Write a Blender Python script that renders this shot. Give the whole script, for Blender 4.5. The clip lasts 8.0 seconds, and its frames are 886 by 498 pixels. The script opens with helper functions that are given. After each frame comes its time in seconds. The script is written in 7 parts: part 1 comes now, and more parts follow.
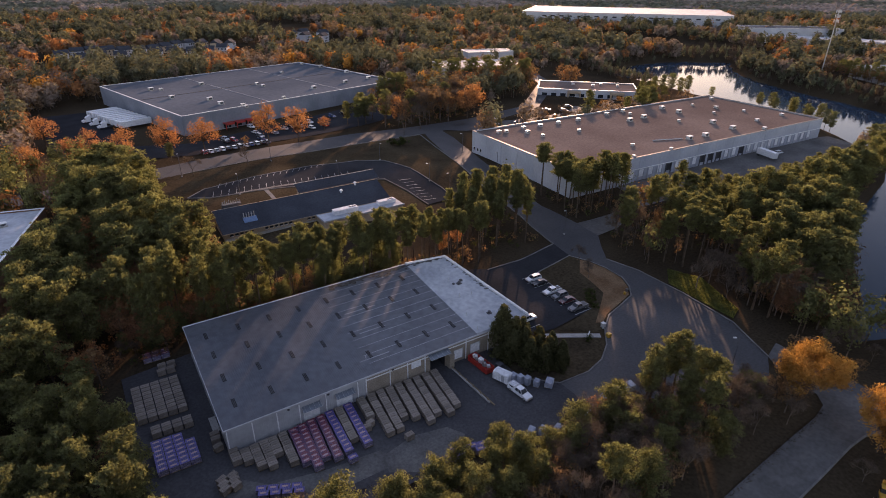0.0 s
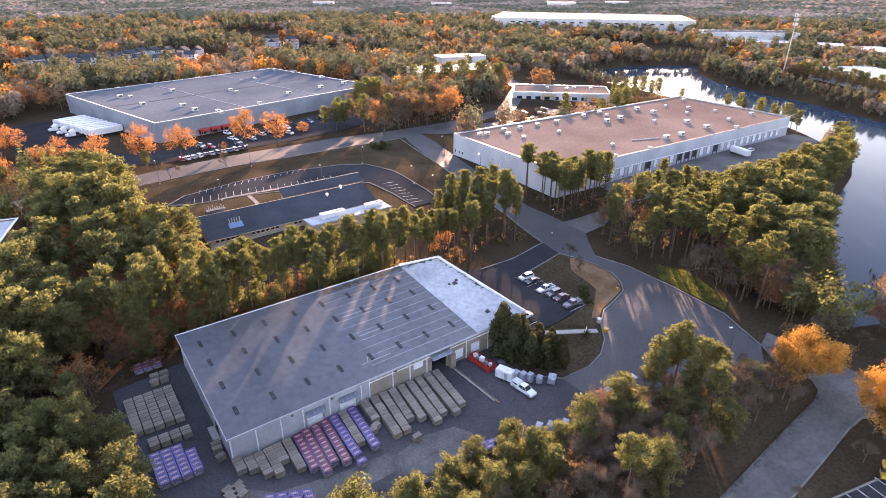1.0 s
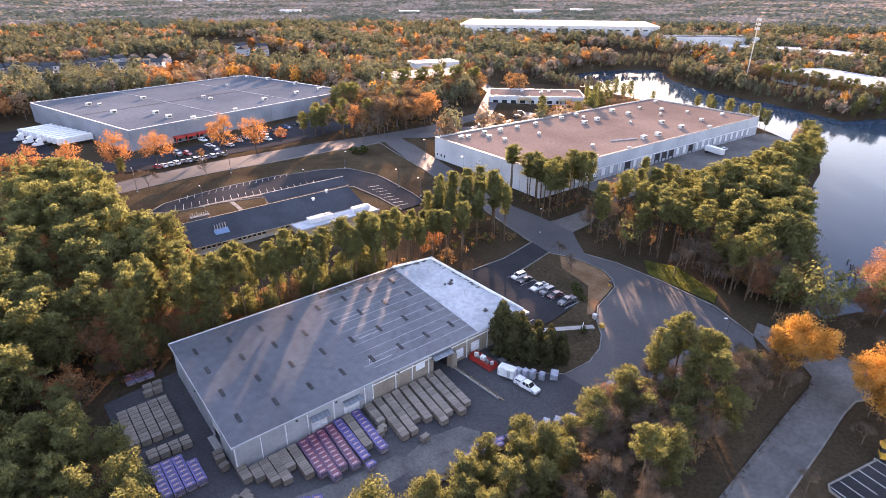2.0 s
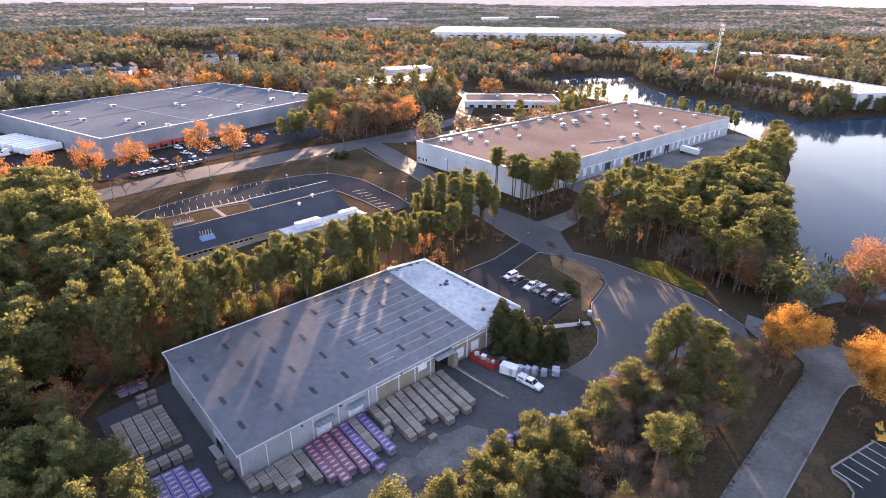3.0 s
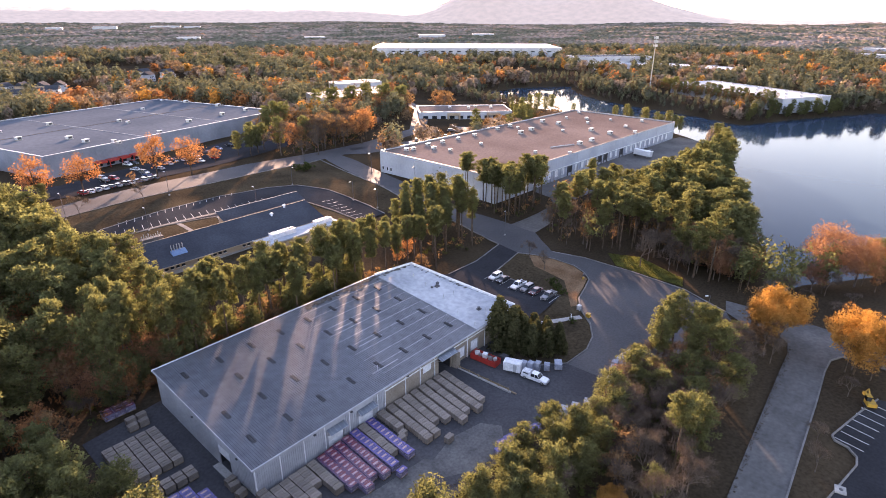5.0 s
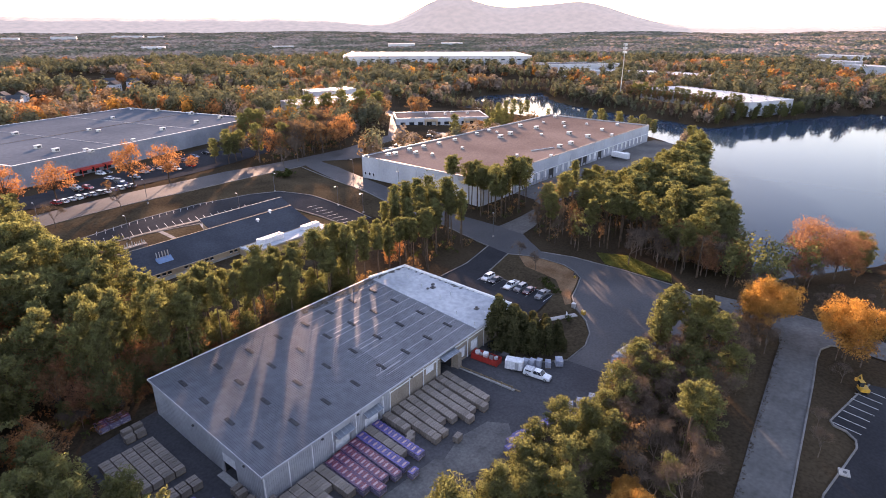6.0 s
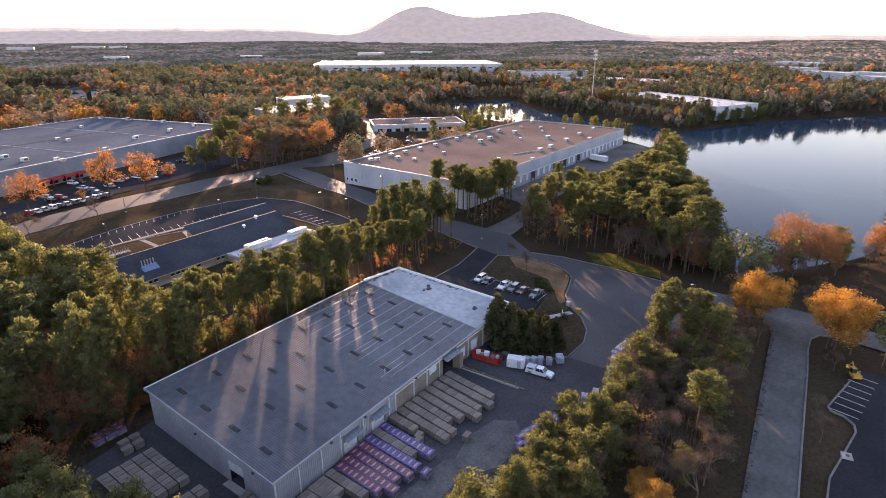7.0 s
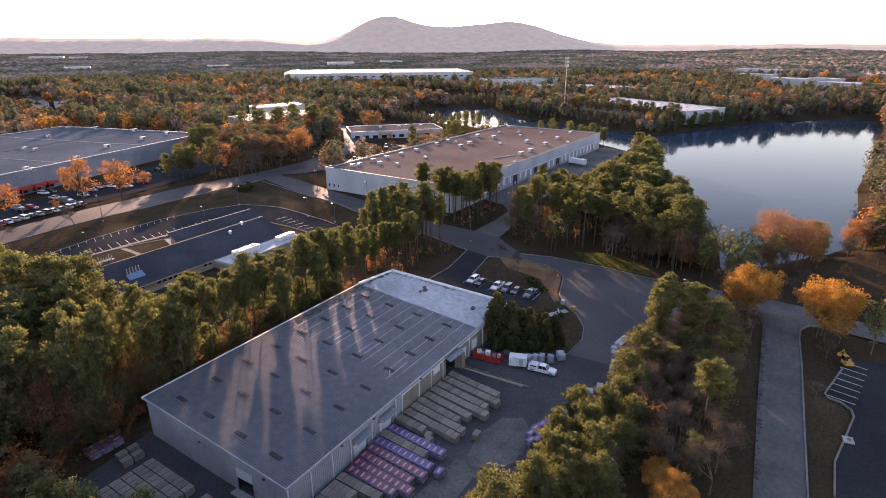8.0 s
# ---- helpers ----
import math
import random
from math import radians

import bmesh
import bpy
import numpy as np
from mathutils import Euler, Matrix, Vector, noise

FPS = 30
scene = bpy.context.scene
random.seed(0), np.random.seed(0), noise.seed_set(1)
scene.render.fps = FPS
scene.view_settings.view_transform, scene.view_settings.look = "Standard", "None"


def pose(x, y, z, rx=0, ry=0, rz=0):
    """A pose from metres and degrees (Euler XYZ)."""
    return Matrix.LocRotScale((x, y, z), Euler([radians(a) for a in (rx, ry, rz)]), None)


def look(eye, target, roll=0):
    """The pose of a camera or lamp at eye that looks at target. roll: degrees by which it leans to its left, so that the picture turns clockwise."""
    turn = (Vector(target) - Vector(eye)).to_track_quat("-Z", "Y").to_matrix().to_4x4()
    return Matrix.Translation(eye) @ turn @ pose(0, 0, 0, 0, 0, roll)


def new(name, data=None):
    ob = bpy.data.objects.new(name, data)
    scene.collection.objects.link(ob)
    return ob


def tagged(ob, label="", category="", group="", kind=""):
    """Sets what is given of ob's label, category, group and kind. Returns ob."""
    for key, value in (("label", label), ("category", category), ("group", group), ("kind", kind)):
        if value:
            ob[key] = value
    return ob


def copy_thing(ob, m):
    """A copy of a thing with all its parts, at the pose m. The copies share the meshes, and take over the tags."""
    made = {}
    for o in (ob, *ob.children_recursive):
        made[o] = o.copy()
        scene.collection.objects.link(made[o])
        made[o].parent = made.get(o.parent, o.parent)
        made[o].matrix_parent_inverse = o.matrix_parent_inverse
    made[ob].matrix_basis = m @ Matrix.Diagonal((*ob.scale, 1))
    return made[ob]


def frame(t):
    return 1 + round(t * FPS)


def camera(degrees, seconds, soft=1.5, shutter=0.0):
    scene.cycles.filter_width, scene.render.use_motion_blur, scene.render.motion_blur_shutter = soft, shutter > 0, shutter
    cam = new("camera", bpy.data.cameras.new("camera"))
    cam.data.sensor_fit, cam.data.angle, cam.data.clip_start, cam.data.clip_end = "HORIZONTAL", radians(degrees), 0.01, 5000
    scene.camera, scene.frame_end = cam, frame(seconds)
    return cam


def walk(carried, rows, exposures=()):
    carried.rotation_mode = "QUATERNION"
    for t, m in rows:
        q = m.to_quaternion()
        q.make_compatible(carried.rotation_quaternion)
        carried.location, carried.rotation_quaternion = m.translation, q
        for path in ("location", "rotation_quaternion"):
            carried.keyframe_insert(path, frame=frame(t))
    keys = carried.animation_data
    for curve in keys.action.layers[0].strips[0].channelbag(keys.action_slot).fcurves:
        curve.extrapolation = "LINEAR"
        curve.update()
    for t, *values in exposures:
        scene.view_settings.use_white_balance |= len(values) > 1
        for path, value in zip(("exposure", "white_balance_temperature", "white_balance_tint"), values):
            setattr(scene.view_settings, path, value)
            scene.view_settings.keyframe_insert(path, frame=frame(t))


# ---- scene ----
cam = camera(76.16, 8.0, 0.95)
PATH = [
    (0.0, -9.043, -86.647, 81.468, 63.674, -0.339, -32.820),
    (0.5, -11.621, -84.921, 80.523, 64.008, -0.332, -34.469),
    (1.0, -14.142, -83.167, 79.572, 64.358, -0.322, -36.104),
    (1.5, -16.605, -81.381, 78.615, 64.723, -0.309, -37.728),
    (3.0, -23.644, -75.789, 75.704, 65.890, -0.247, -42.539),
    (3.5, -25.870, -73.835, 74.720, 66.299, -0.220, -44.125),
    (4.0, -28.035, -71.829, 73.728, 66.716, -0.189, -45.705),
    (4.5, -30.137, -69.767, 72.728, 67.141, -0.155, -47.280),
    (6.0, -36.061, -63.208, 69.680, 68.444, -0.031, -51.979),
    (6.5, -37.905, -60.885, 68.646, 68.884, 0.017, -53.541),
    (7.0, -39.682, -58.486, 67.604, 69.325, 0.069, -55.103),
    (7.5, -41.392, -56.009, 66.551, 69.766, 0.124, -56.665),
    (8.0, -43.034, -53.448, 65.489, 70.206, 0.183, -58.229),
]
EXPOSURE = [(0.0, 1.5, 8200, 39.5), (0.3, 2.16, 8200, 39.5), (0.6, 2.78, 8200, 39.5), (0.9, 3.11, 8150, 39.5), (4.5, 2.87, 8050, 39.5), (6.5, 2.48, 8050, 39.5), (8.0, 2.08, 8000, 39.5)]
SKY, SUN = 0.15, 3.7
HAZE = 0.09
walk(cam, [(t, pose(*p)) for t, *p in PATH], EXPOSURE)

# ---- world and sun ----
SUN_AZ, SUN_EL = radians(46), radians(9)
world = bpy.data.worlds.new("sky")
scene.world = world
world.use_nodes = True
wn = world.node_tree.nodes
sky = wn.new("ShaderNodeTexSky")
sky.sky_type = "NISHITA"
sky.sun_disc = False
sky.sun_elevation, sky.sun_rotation = SUN_EL, radians(44)
sky.air_density, sky.dust_density, sky.ozone_density = 1.0, 0.3, 1.8
wn["Background"].inputs["Strength"].default_value = SKY
world.node_tree.links.new(sky.outputs[0], wn["Background"].inputs["Color"])
sun_data = bpy.data.lights.new("sun", "SUN")
sun_data.energy, sun_data.angle, sun_data.color = SUN, radians(0.6), (1.0, 0.79, 0.58)
sun = new("sun", sun_data)
toward = Vector((math.cos(SUN_EL) * math.cos(SUN_AZ), math.cos(SUN_EL) * math.sin(SUN_AZ), math.sin(SUN_EL)))
sun.matrix_world = look(toward * 300, (0, 0, 0))


# ---- materials ----
def nodes_of(name):
    m = bpy.data.materials.new(name)
    m.use_nodes = True
    nt = m.node_tree
    return m, nt, nt.nodes, nt.links, nt.nodes["Principled BSDF"]


def ramp_mix(nt, fac, a, b, lo=0.35, hi=0.65):
    r = nt.nodes.new("ShaderNodeValToRGB")
    r.color_ramp.elements[0].position, r.color_ramp.elements[1].position = lo, hi
    r.color_ramp.elements[0].color, r.color_ramp.elements[1].color = (*a, 1), (*b, 1)
    nt.links.new(fac, r.inputs["Fac"])
    return r.outputs["Color"]


def noise_at(nt, scale, detail=4, stretch=None, coord="Object"):
    tc = nt.nodes.new("ShaderNodeTexCoord")
    out = tc.outputs[coord]
    if stretch:
        mp = nt.nodes.new("ShaderNodeMapping")
        mp.inputs["Scale"].default_value = stretch
        nt.links.new(out, mp.inputs["Vector"])
        out = mp.outputs["Vector"]
    n = nt.nodes.new("ShaderNodeTexNoise")
    n.inputs["Scale"].default_value, n.inputs["Detail"].default_value = scale, detail
    nt.links.new(out, n.inputs["Vector"])
    return n.outputs["Fac"]


def blend(nt, kind, fac, a, b):
    m = nt.nodes.new("ShaderNodeMix")
    m.data_type, m.blend_type = "RGBA", kind
    for sock, val in ((m.inputs[0], fac), (m.inputs[6], a), (m.inputs[7], b)):
        if hasattr(val, "links"):
            nt.links.new(val, sock)
        else:
            sock.default_value = val if not isinstance(val, tuple) else (*val, 1)
    return m.outputs[2]


def surface(name, c1, c2, rough=0.8, big=0.08, fine=3.0, bump=0.15, metal=0.0, spec=0.05, grain=0.5, per_object=0.0, stretch=None):
    """A matt or glossy surface: slow stains from c1 to c2, fine grain on top, a little relief."""
    m, nt, nd, ln, p = nodes_of(name)
    col = ramp_mix(nt, noise_at(nt, big, 5, stretch), c1, c2)
    fine_fac = noise_at(nt, fine, 6)
    g = ramp_mix(nt, fine_fac, (1 - grain,) * 3, (1 + 0.3 * grain,) * 3, 0.3, 0.7)
    col = blend(nt, "MULTIPLY", 1.0, col, g)
    if per_object:
        oi = nd.new("ShaderNodeObjectInfo")
        col = blend(nt, "MULTIPLY", 1.0, col, ramp_mix(nt, oi.outputs["Random"], (1 - per_object,) * 3, (1.0,) * 3, 0, 1))
    ln.new(col, p.inputs["Base Color"])
    p.inputs["Roughness"].default_value, p.inputs["Metallic"].default_value = rough, metal
    p.inputs["Specular IOR Level"].default_value = spec
    if bump:
        b = nd.new("ShaderNodeBump")
        b.inputs["Strength"].default_value, b.inputs["Distance"].default_value = bump, 0.1
        ln.new(fine_fac, b.inputs["Height"])
        ln.new(b.outputs[0], p.inputs["Normal"])
    return m


def plain(name, c, rough=0.5, metal=0.0, coat=0.0, per_object=0.0):
    m, nt, nd, ln, p = nodes_of(name)
    col = ramp_mix(nt, noise_at(nt, 1.7, 3), tuple(v * 0.85 for v in c), tuple(min(1, v * 1.08) for v in c))
    if per_object:
        oi = nd.new("ShaderNodeObjectInfo")
        col = blend(nt, "MULTIPLY", 1.0, col, ramp_mix(nt, oi.outputs["Random"], (1 - per_object,) * 3, (1.0,) * 3, 0, 1))
    ln.new(col, p.inputs["Base Color"])
    p.inputs["Roughness"].default_value, p.inputs["Metallic"].default_value = rough, metal
    p.inputs["Coat Weight"].default_value = coat
    return m


def foliage(name, a, b, c, through_leaf=0.45, per_tree=0.5):
    """Leaves: colour differs from leaf to leaf and from tree to tree; light shines through them."""
    m, nt, nd, ln, p = nodes_of(name)
    geo = nd.new("ShaderNodeNewGeometry")
    oi = nd.new("ShaderNodeObjectInfo")
    leaf = ramp_mix(nt, geo.outputs["Random Per Island"], a, b, 0.0, 1.0)
    tree = ramp_mix(nt, oi.outputs["Random"], c, tuple((u + v) / 2 for u, v in zip(a, b)), 0.0, 1.0)
    col = blend(nt, "MIX", per_tree, leaf, tree)
    col = blend(nt, "MULTIPLY", 1.0, col, ramp_mix(nt, noise_at(nt, 0.35, 3), (0.7,) * 3, (1.25,) * 3))
    d, t, mx = nd.new("ShaderNodeBsdfDiffuse"), nd.new("ShaderNodeBsdfTranslucent"), nd.new("ShaderNodeMixShader")
    ln.new(col, d.inputs["Color"])
    ln.new(blend(nt, "MULTIPLY", 1.0, col, (1.28, 1.32, 0.92)), t.inputs["Color"])
    mx.inputs[0].default_value = through_leaf
    ln.new(d.outputs[0], mx.inputs[1])
    ln.new(t.outputs[0], mx.inputs[2])
    nd.remove(p)
    ln.new(mx.outputs[0], nd["Material Output"].inputs["Surface"])
    return m


M_GROUND = surface("leaf_litter", (0.042, 0.031, 0.021), (0.068, 0.05, 0.032), 1.0, 0.035, 1.6, 0.5, spec=0.0, grain=0.35)
M_LAWN = surface("dormant_grass", (0.05, 0.038, 0.025), (0.085, 0.064, 0.04), 1.0, 0.06, 1.5, 0.5, spec=0.0, grain=0.45)
M_GREEN = surface("green_grass", (0.07, 0.078, 0.025), (0.12, 0.125, 0.045), 0.95, 0.2, 3, 0.4, spec=0.0, grain=0.4)
M_STRAW = surface("pine_straw", (0.16, 0.09, 0.05), (0.24, 0.15, 0.09), 0.95, 0.2, 3, 0.3, spec=0.0, grain=0.4)
M_ASPHALT = surface("worn_asphalt", (0.056, 0.056, 0.06), (0.084, 0.083, 0.086), 0.85, 0.05, 2.0, 0.1, grain=0.25)
M_ROAD = surface("road_asphalt", (0.066, 0.067, 0.07), (0.096, 0.095, 0.096), 0.8, 0.04, 2.0, 0.1, spec=0.06, grain=0.2)
M_DRIVE = surface("old_pale_asphalt", (0.1, 0.098, 0.095), (0.14, 0.137, 0.132), 0.95, 0.12, 1.2, 0.1, spec=0.0, grain=0.22)
M_DOCK = surface("pale_concrete_yard", (0.1, 0.096, 0.091), (0.155, 0.148, 0.14), 0.9, 0.06, 1.2, 0.1, spec=0.03, grain=0.25)
M_DARKASPH = surface("fresh_asphalt", (0.03, 0.031, 0.034), (0.045, 0.046, 0.05), 0.95, 0.06, 2.0, 0.1, spec=0.0, grain=0.2)
M_CONC = surface("concrete", (0.3, 0.29, 0.27), (0.4, 0.385, 0.36), 0.8, 0.3, 4, 0.1, grain=0.25)
M_PATCH = surface("cement_dust", (0.1, 0.098, 0.096), (0.15, 0.147, 0.14), 0.9, 0.2, 2, 0.1, grain=0.3)
M_LINE = plain("road_paint", (0.44, 0.44, 0.43), 0.8)
M_KERB = surface("weathered_kerb", (0.15, 0.145, 0.135), (0.22, 0.21, 0.2), 0.85, 0.3, 4, 0.1, grain=0.3)
M_ROOFMETAL = surface("galvanized_roof", (0.115, 0.126, 0.143), (0.165, 0.177, 0.195), 0.7, 0.06, 0.7, 0.05, metal=0.6, spec=0.6, grain=0.2, stretch=(1, 0.25, 1))
M_ROOFSEAM = surface("roof_seam", (0.27, 0.285, 0.3), (0.34, 0.355, 0.37), 0.5, 0.2, 2, 0.0, metal=0.2, grain=0.15)
M_MEMBRANE = surface("white_roof_membrane", (0.36, 0.39, 0.42), (0.49, 0.515, 0.54), 0.85, 0.1, 0.8, 0.05, grain=0.18)
M_WHITEROOF = surface("weathered_white_membrane", (0.31, 0.335, 0.36), (0.43, 0.45, 0.47), 0.85, 0.1, 0.8, 0.05, grain=0.2)
M_STAIN = surface("roof_dirt", (0.07, 0.065, 0.06), (0.14, 0.13, 0.12), 0.9, 0.6, 3, 0.2)
M_WHITEWALL = surface("white_metal_siding", (0.33, 0.335, 0.345), (0.42, 0.425, 0.435), 0.5, 0.15, 1, 0.03, grain=0.12)
M_BRICK = surface("tan_block_wall", (0.26, 0.21, 0.165), (0.34, 0.28, 0.22), 0.85, 0.3, 3, 0.2, grain=0.25)
M_TRIM = plain("white_trim", (0.7, 0.7, 0.7), 0.5)
# near-black that paints the shade inside doorways and other openings
M_DARK = plain("opening_shade", (0.02, 0.02, 0.022), 0.6)
M_GLASS = plain("dark_glass", (0.02, 0.025, 0.03), 0.08)
M_SKYLIGHT = surface("aged_skylight", (0.03, 0.032, 0.035), (0.06, 0.063, 0.067), 0.6, 1.0, 5, 0.05)
M_GRAVEL = surface("brown_gravel_roof", (0.145, 0.112, 0.1), (0.2, 0.158, 0.141), 0.95, 0.03, 1.2, 0.3, spec=0.0, grain=0.25)
M_GREYROOF = surface("grey_roof_membrane", (0.082, 0.1, 0.122), (0.114, 0.135, 0.16), 0.9, 0.02, 0.5, 0.1, spec=0.0, grain=0.15)
M_BLUEWALL = surface("pale_painted_concrete", (0.34, 0.36, 0.39), (0.42, 0.44, 0.47), 0.75, 0.1, 1, 0.03, grain=0.1)
M_GREYWALL = surface("grey_painted_panels", (0.17, 0.19, 0.22), (0.23, 0.25, 0.285), 0.75, 0.1, 1, 0.03, grain=0.12)
M_SHINGLE = surface("slate_blue_roof", (0.044, 0.05, 0.06), (0.062, 0.07, 0.082), 0.9, 0.1, 2, 0.2, spec=0.02, grain=0.25)
M_TAN = surface("tan_wall", (0.36, 0.27, 0.19), (0.44, 0.34, 0.25), 0.85, 0.2, 2, 0.1, grain=0.15)
M_BROWNWALL = surface("brown_wall", (0.16, 0.09, 0.06), (0.22, 0.13, 0.09), 0.85, 0.2, 2, 0.1, grain=0.2)
M_UNIT = plain("unit_metal", (0.55, 0.56, 0.56), 0.5, 0.2, per_object=0.25)
M_UNITDARK = plain("dark_unit_metal", (0.06, 0.06, 0.065), 0.6)
M_RED = plain("red_paint", (0.42, 0.035, 0.025), 0.5)
M_YELLOW = plain("yellow_paint", (0.42, 0.23, 0.03), 0.5)
M_STEEL = plain("galvanized_steel", (0.4, 0.41, 0.42), 0.4, 0.7)
M_BLUEROOF = plain("blue_panel", (0.12, 0.22, 0.36), 0.4)
M_BARK = surface("bark", (0.07, 0.05, 0.035), (0.13, 0.095, 0.07), 0.95, 0.5, 5, 0.4)
M_PALEBARK = surface("pale_bark", (0.1, 0.078, 0.066), (0.16, 0.125, 0.105), 0.95, 0.5, 5, 0.3)
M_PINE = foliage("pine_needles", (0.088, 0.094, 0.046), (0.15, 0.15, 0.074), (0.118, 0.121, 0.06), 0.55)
# far greens lightened and greyed, so distance haze is in the colour
M_FARPINE = foliage("hazed_pine_leaves", (0.085, 0.088, 0.062), (0.14, 0.138, 0.1), (0.115, 0.115, 0.082), 0.4)
M_CYPRESS = foliage("cypress_leaves", (0.055, 0.055, 0.028), (0.1, 0.095, 0.046), (0.075, 0.075, 0.036), 0.4)
M_ORANGE = foliage("orange_leaves", (0.26, 0.105, 0.05), (0.38, 0.19, 0.09), (0.31, 0.13, 0.07), 0.42)
M_YELLOWLEAF = foliage("golden_leaves", (0.34, 0.155, 0.044), (0.44, 0.24, 0.08), (0.38, 0.185, 0.054), 0.42)
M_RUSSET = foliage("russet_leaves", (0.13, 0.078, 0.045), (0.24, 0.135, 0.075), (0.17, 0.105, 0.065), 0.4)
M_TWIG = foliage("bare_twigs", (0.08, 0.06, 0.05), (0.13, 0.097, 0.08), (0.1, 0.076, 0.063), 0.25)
# paler far copies of twig and russet, with haze put into the colour
M_FARTWIG = foliage("hazed_far_twigs", (0.18, 0.137, 0.115), (0.27, 0.205, 0.172), (0.22, 0.166, 0.143), 0.35)
M_FARRUSSET = foliage("hazed_russet_leaves", (0.15, 0.1, 0.068), (0.24, 0.155, 0.105), (0.19, 0.125, 0.085), 0.4)
M_RUST = foliage("rust_leaves", (0.2, 0.095, 0.058), (0.3, 0.15, 0.092), (0.25, 0.12, 0.075), 0.42)
M_LITTER = foliage("fallen_leaves", (0.03, 0.022, 0.016), (0.09, 0.055, 0.03), (0.05, 0.035, 0.022), 0.1)
M_CANOPY = plain("canopy_sheet", (0.17, 0.2, 0.23), 0.35, 0.3)
M_BLADE = foliage("grass_blades", (0.085, 0.095, 0.032), (0.15, 0.15, 0.055), (0.115, 0.12, 0.042), 0.5)
M_HEDGE = foliage("hedge_leaves", (0.03, 0.04, 0.015), (0.07, 0.08, 0.03), (0.05, 0.06, 0.02), 0.3)


def water_material():
    m, nt, nd, ln, p = nodes_of("lake_water")
    p.inputs["Base Color"].default_value = (0.022, 0.045, 0.068, 1)
    p.inputs["Roughness"].default_value = 0.06
    p.inputs["IOR"].default_value = 1.33
    p.inputs["Specular IOR Level"].default_value = 0.044
    p.inputs["Specular Tint"].default_value = (0.64, 0.84, 1.0, 1)
    b = nd.new("ShaderNodeBump")
    b.inputs["Strength"].default_value, b.inputs["Distance"].default_value = 0.06, 0.1
    ln.new(noise_at(nt, 0.6, 3), b.inputs["Height"])
    ln.new(b.outputs[0], p.inputs["Normal"])
    return m


M_WATER = water_material()


# ---- building blocks ----
def box(bm, x0, x1, y0, y1, z0, z1, m=None):
    r = bmesh.ops.create_cube(bm, size=1.0)
    t = Matrix.LocRotScale(((x0 + x1) / 2, (y0 + y1) / 2, (z0 + z1) / 2), None, (abs(x1 - x0), abs(y1 - y0), abs(z1 - z0)))
    bmesh.ops.transform(bm, matrix=(m @ t) if m else t, verts=r["verts"])
    return r["verts"]


def rod(bm, a, b, r0, r1=None, n=6):
    """A tapered round bar from a to b."""
    a, b = Vector(a), Vector(b)
    r1 = r0 if r1 is None else r1
    turn = (b - a).to_track_quat("Z", "Y").to_matrix().to_4x4()
    r = bmesh.ops.create_cone(bm, cap_ends=True, segments=n, radius1=r0, radius2=r1, depth=(b - a).length)
    bmesh.ops.transform(bm, matrix=Matrix.Translation((a + b) / 2) @ turn, verts=r["verts"])


def prism(bm, pts, z0, z1):
    """An upright block over the outline pts, which may give its own top height as a third number."""
    lo = [bm.verts.new((p[0], p[1], z0)) for p in pts]
    hi = [bm.verts.new((p[0], p[1], p[2] if len(p) > 2 else z1)) for p in pts]
    n = len(pts)
    bm.faces.new(hi)
    bm.faces.new(lo[::-1])
    for i in range(n):
        bm.faces.new((lo[i], lo[(i + 1) % n], hi[(i + 1) % n], hi[i]))


def mesh_of(name, bm, material, smooth=False):
    bmesh.ops.recalc_face_normals(bm, faces=bm.faces[:])
    me = bpy.data.meshes.new(name)
    bm.to_mesh(me)
    bm.free()
    me.materials.append(material)
    if smooth:
        for p in me.polygons:
            p.use_smooth = True
    return me


def part(name, bm, material, parent, label="", smooth=False):
    ob = new(name, mesh_of(name, bm, material, smooth))
    ob.parent = parent
    return tagged(ob, label)


def boxes(name, spec, material, parent, label=""):
    """One part made of a few boxes."""
    bm = bmesh.new()
    for s in spec:
        box(bm, *s)
    return part(name, bm, material, parent, label)


def thing(name, label, category, x=0, y=0, z=0, turn=0, group="", kind=""):
    ob = new(name)
    ob.matrix_world = pose(x, y, z, 0, 0, turn)
    return tagged(ob, label, category, group, kind)


def structure(name, me, label, category):
    return tagged(new(name, me), label, category, kind="structure")


# ---- terrain ----
SPOTS = np.array([
    (0, 0, 0), (40, -20, 0), (70, 5, 0), (95, 10, 0), (112, 0, .3), (130, -8, .5), (35, 40, 2), (80, 36, 1.2),
    (50, 85, 6.5), (98, 124, 7), (36, 120, 7.5), (10, 108, 8), (41, 166, 8), (120, 250, 8), (140, 350, 8), (145, 125, 3.5),
    (250, 45, 3.8), (313, 51, 3.5), (190, 45, 3.5), (150, 50, 2.5), (-30, 10, 1), (-40, 60, 4), (95, -55, 1.5), (55, -53, .8),
    (75, -85, 1), (340, 200, 3.5), (230, 220, 5), (-40, -60, 1), (30, -60, .5), (-60, 120, 8), (115, 60, 3.5), (135, 25, 1.2)], float)


def rise(x, y):
    """The lie of the land, without the lake."""
    x, y = np.asarray(x, float), np.asarray(y, float)
    w = 1 / ((x[..., None] - SPOTS[:, 0]) ** 2 + (y[..., None] - SPOTS[:, 1]) ** 2 + 60) ** 1.6
    near = (w * SPOTS[:, 2]).sum(-1) / w.sum(-1)
    far = np.clip((np.hypot(x - 60, y - 60) - 380) / 900, 0, 1)
    return near * (1 - far) + far * 9


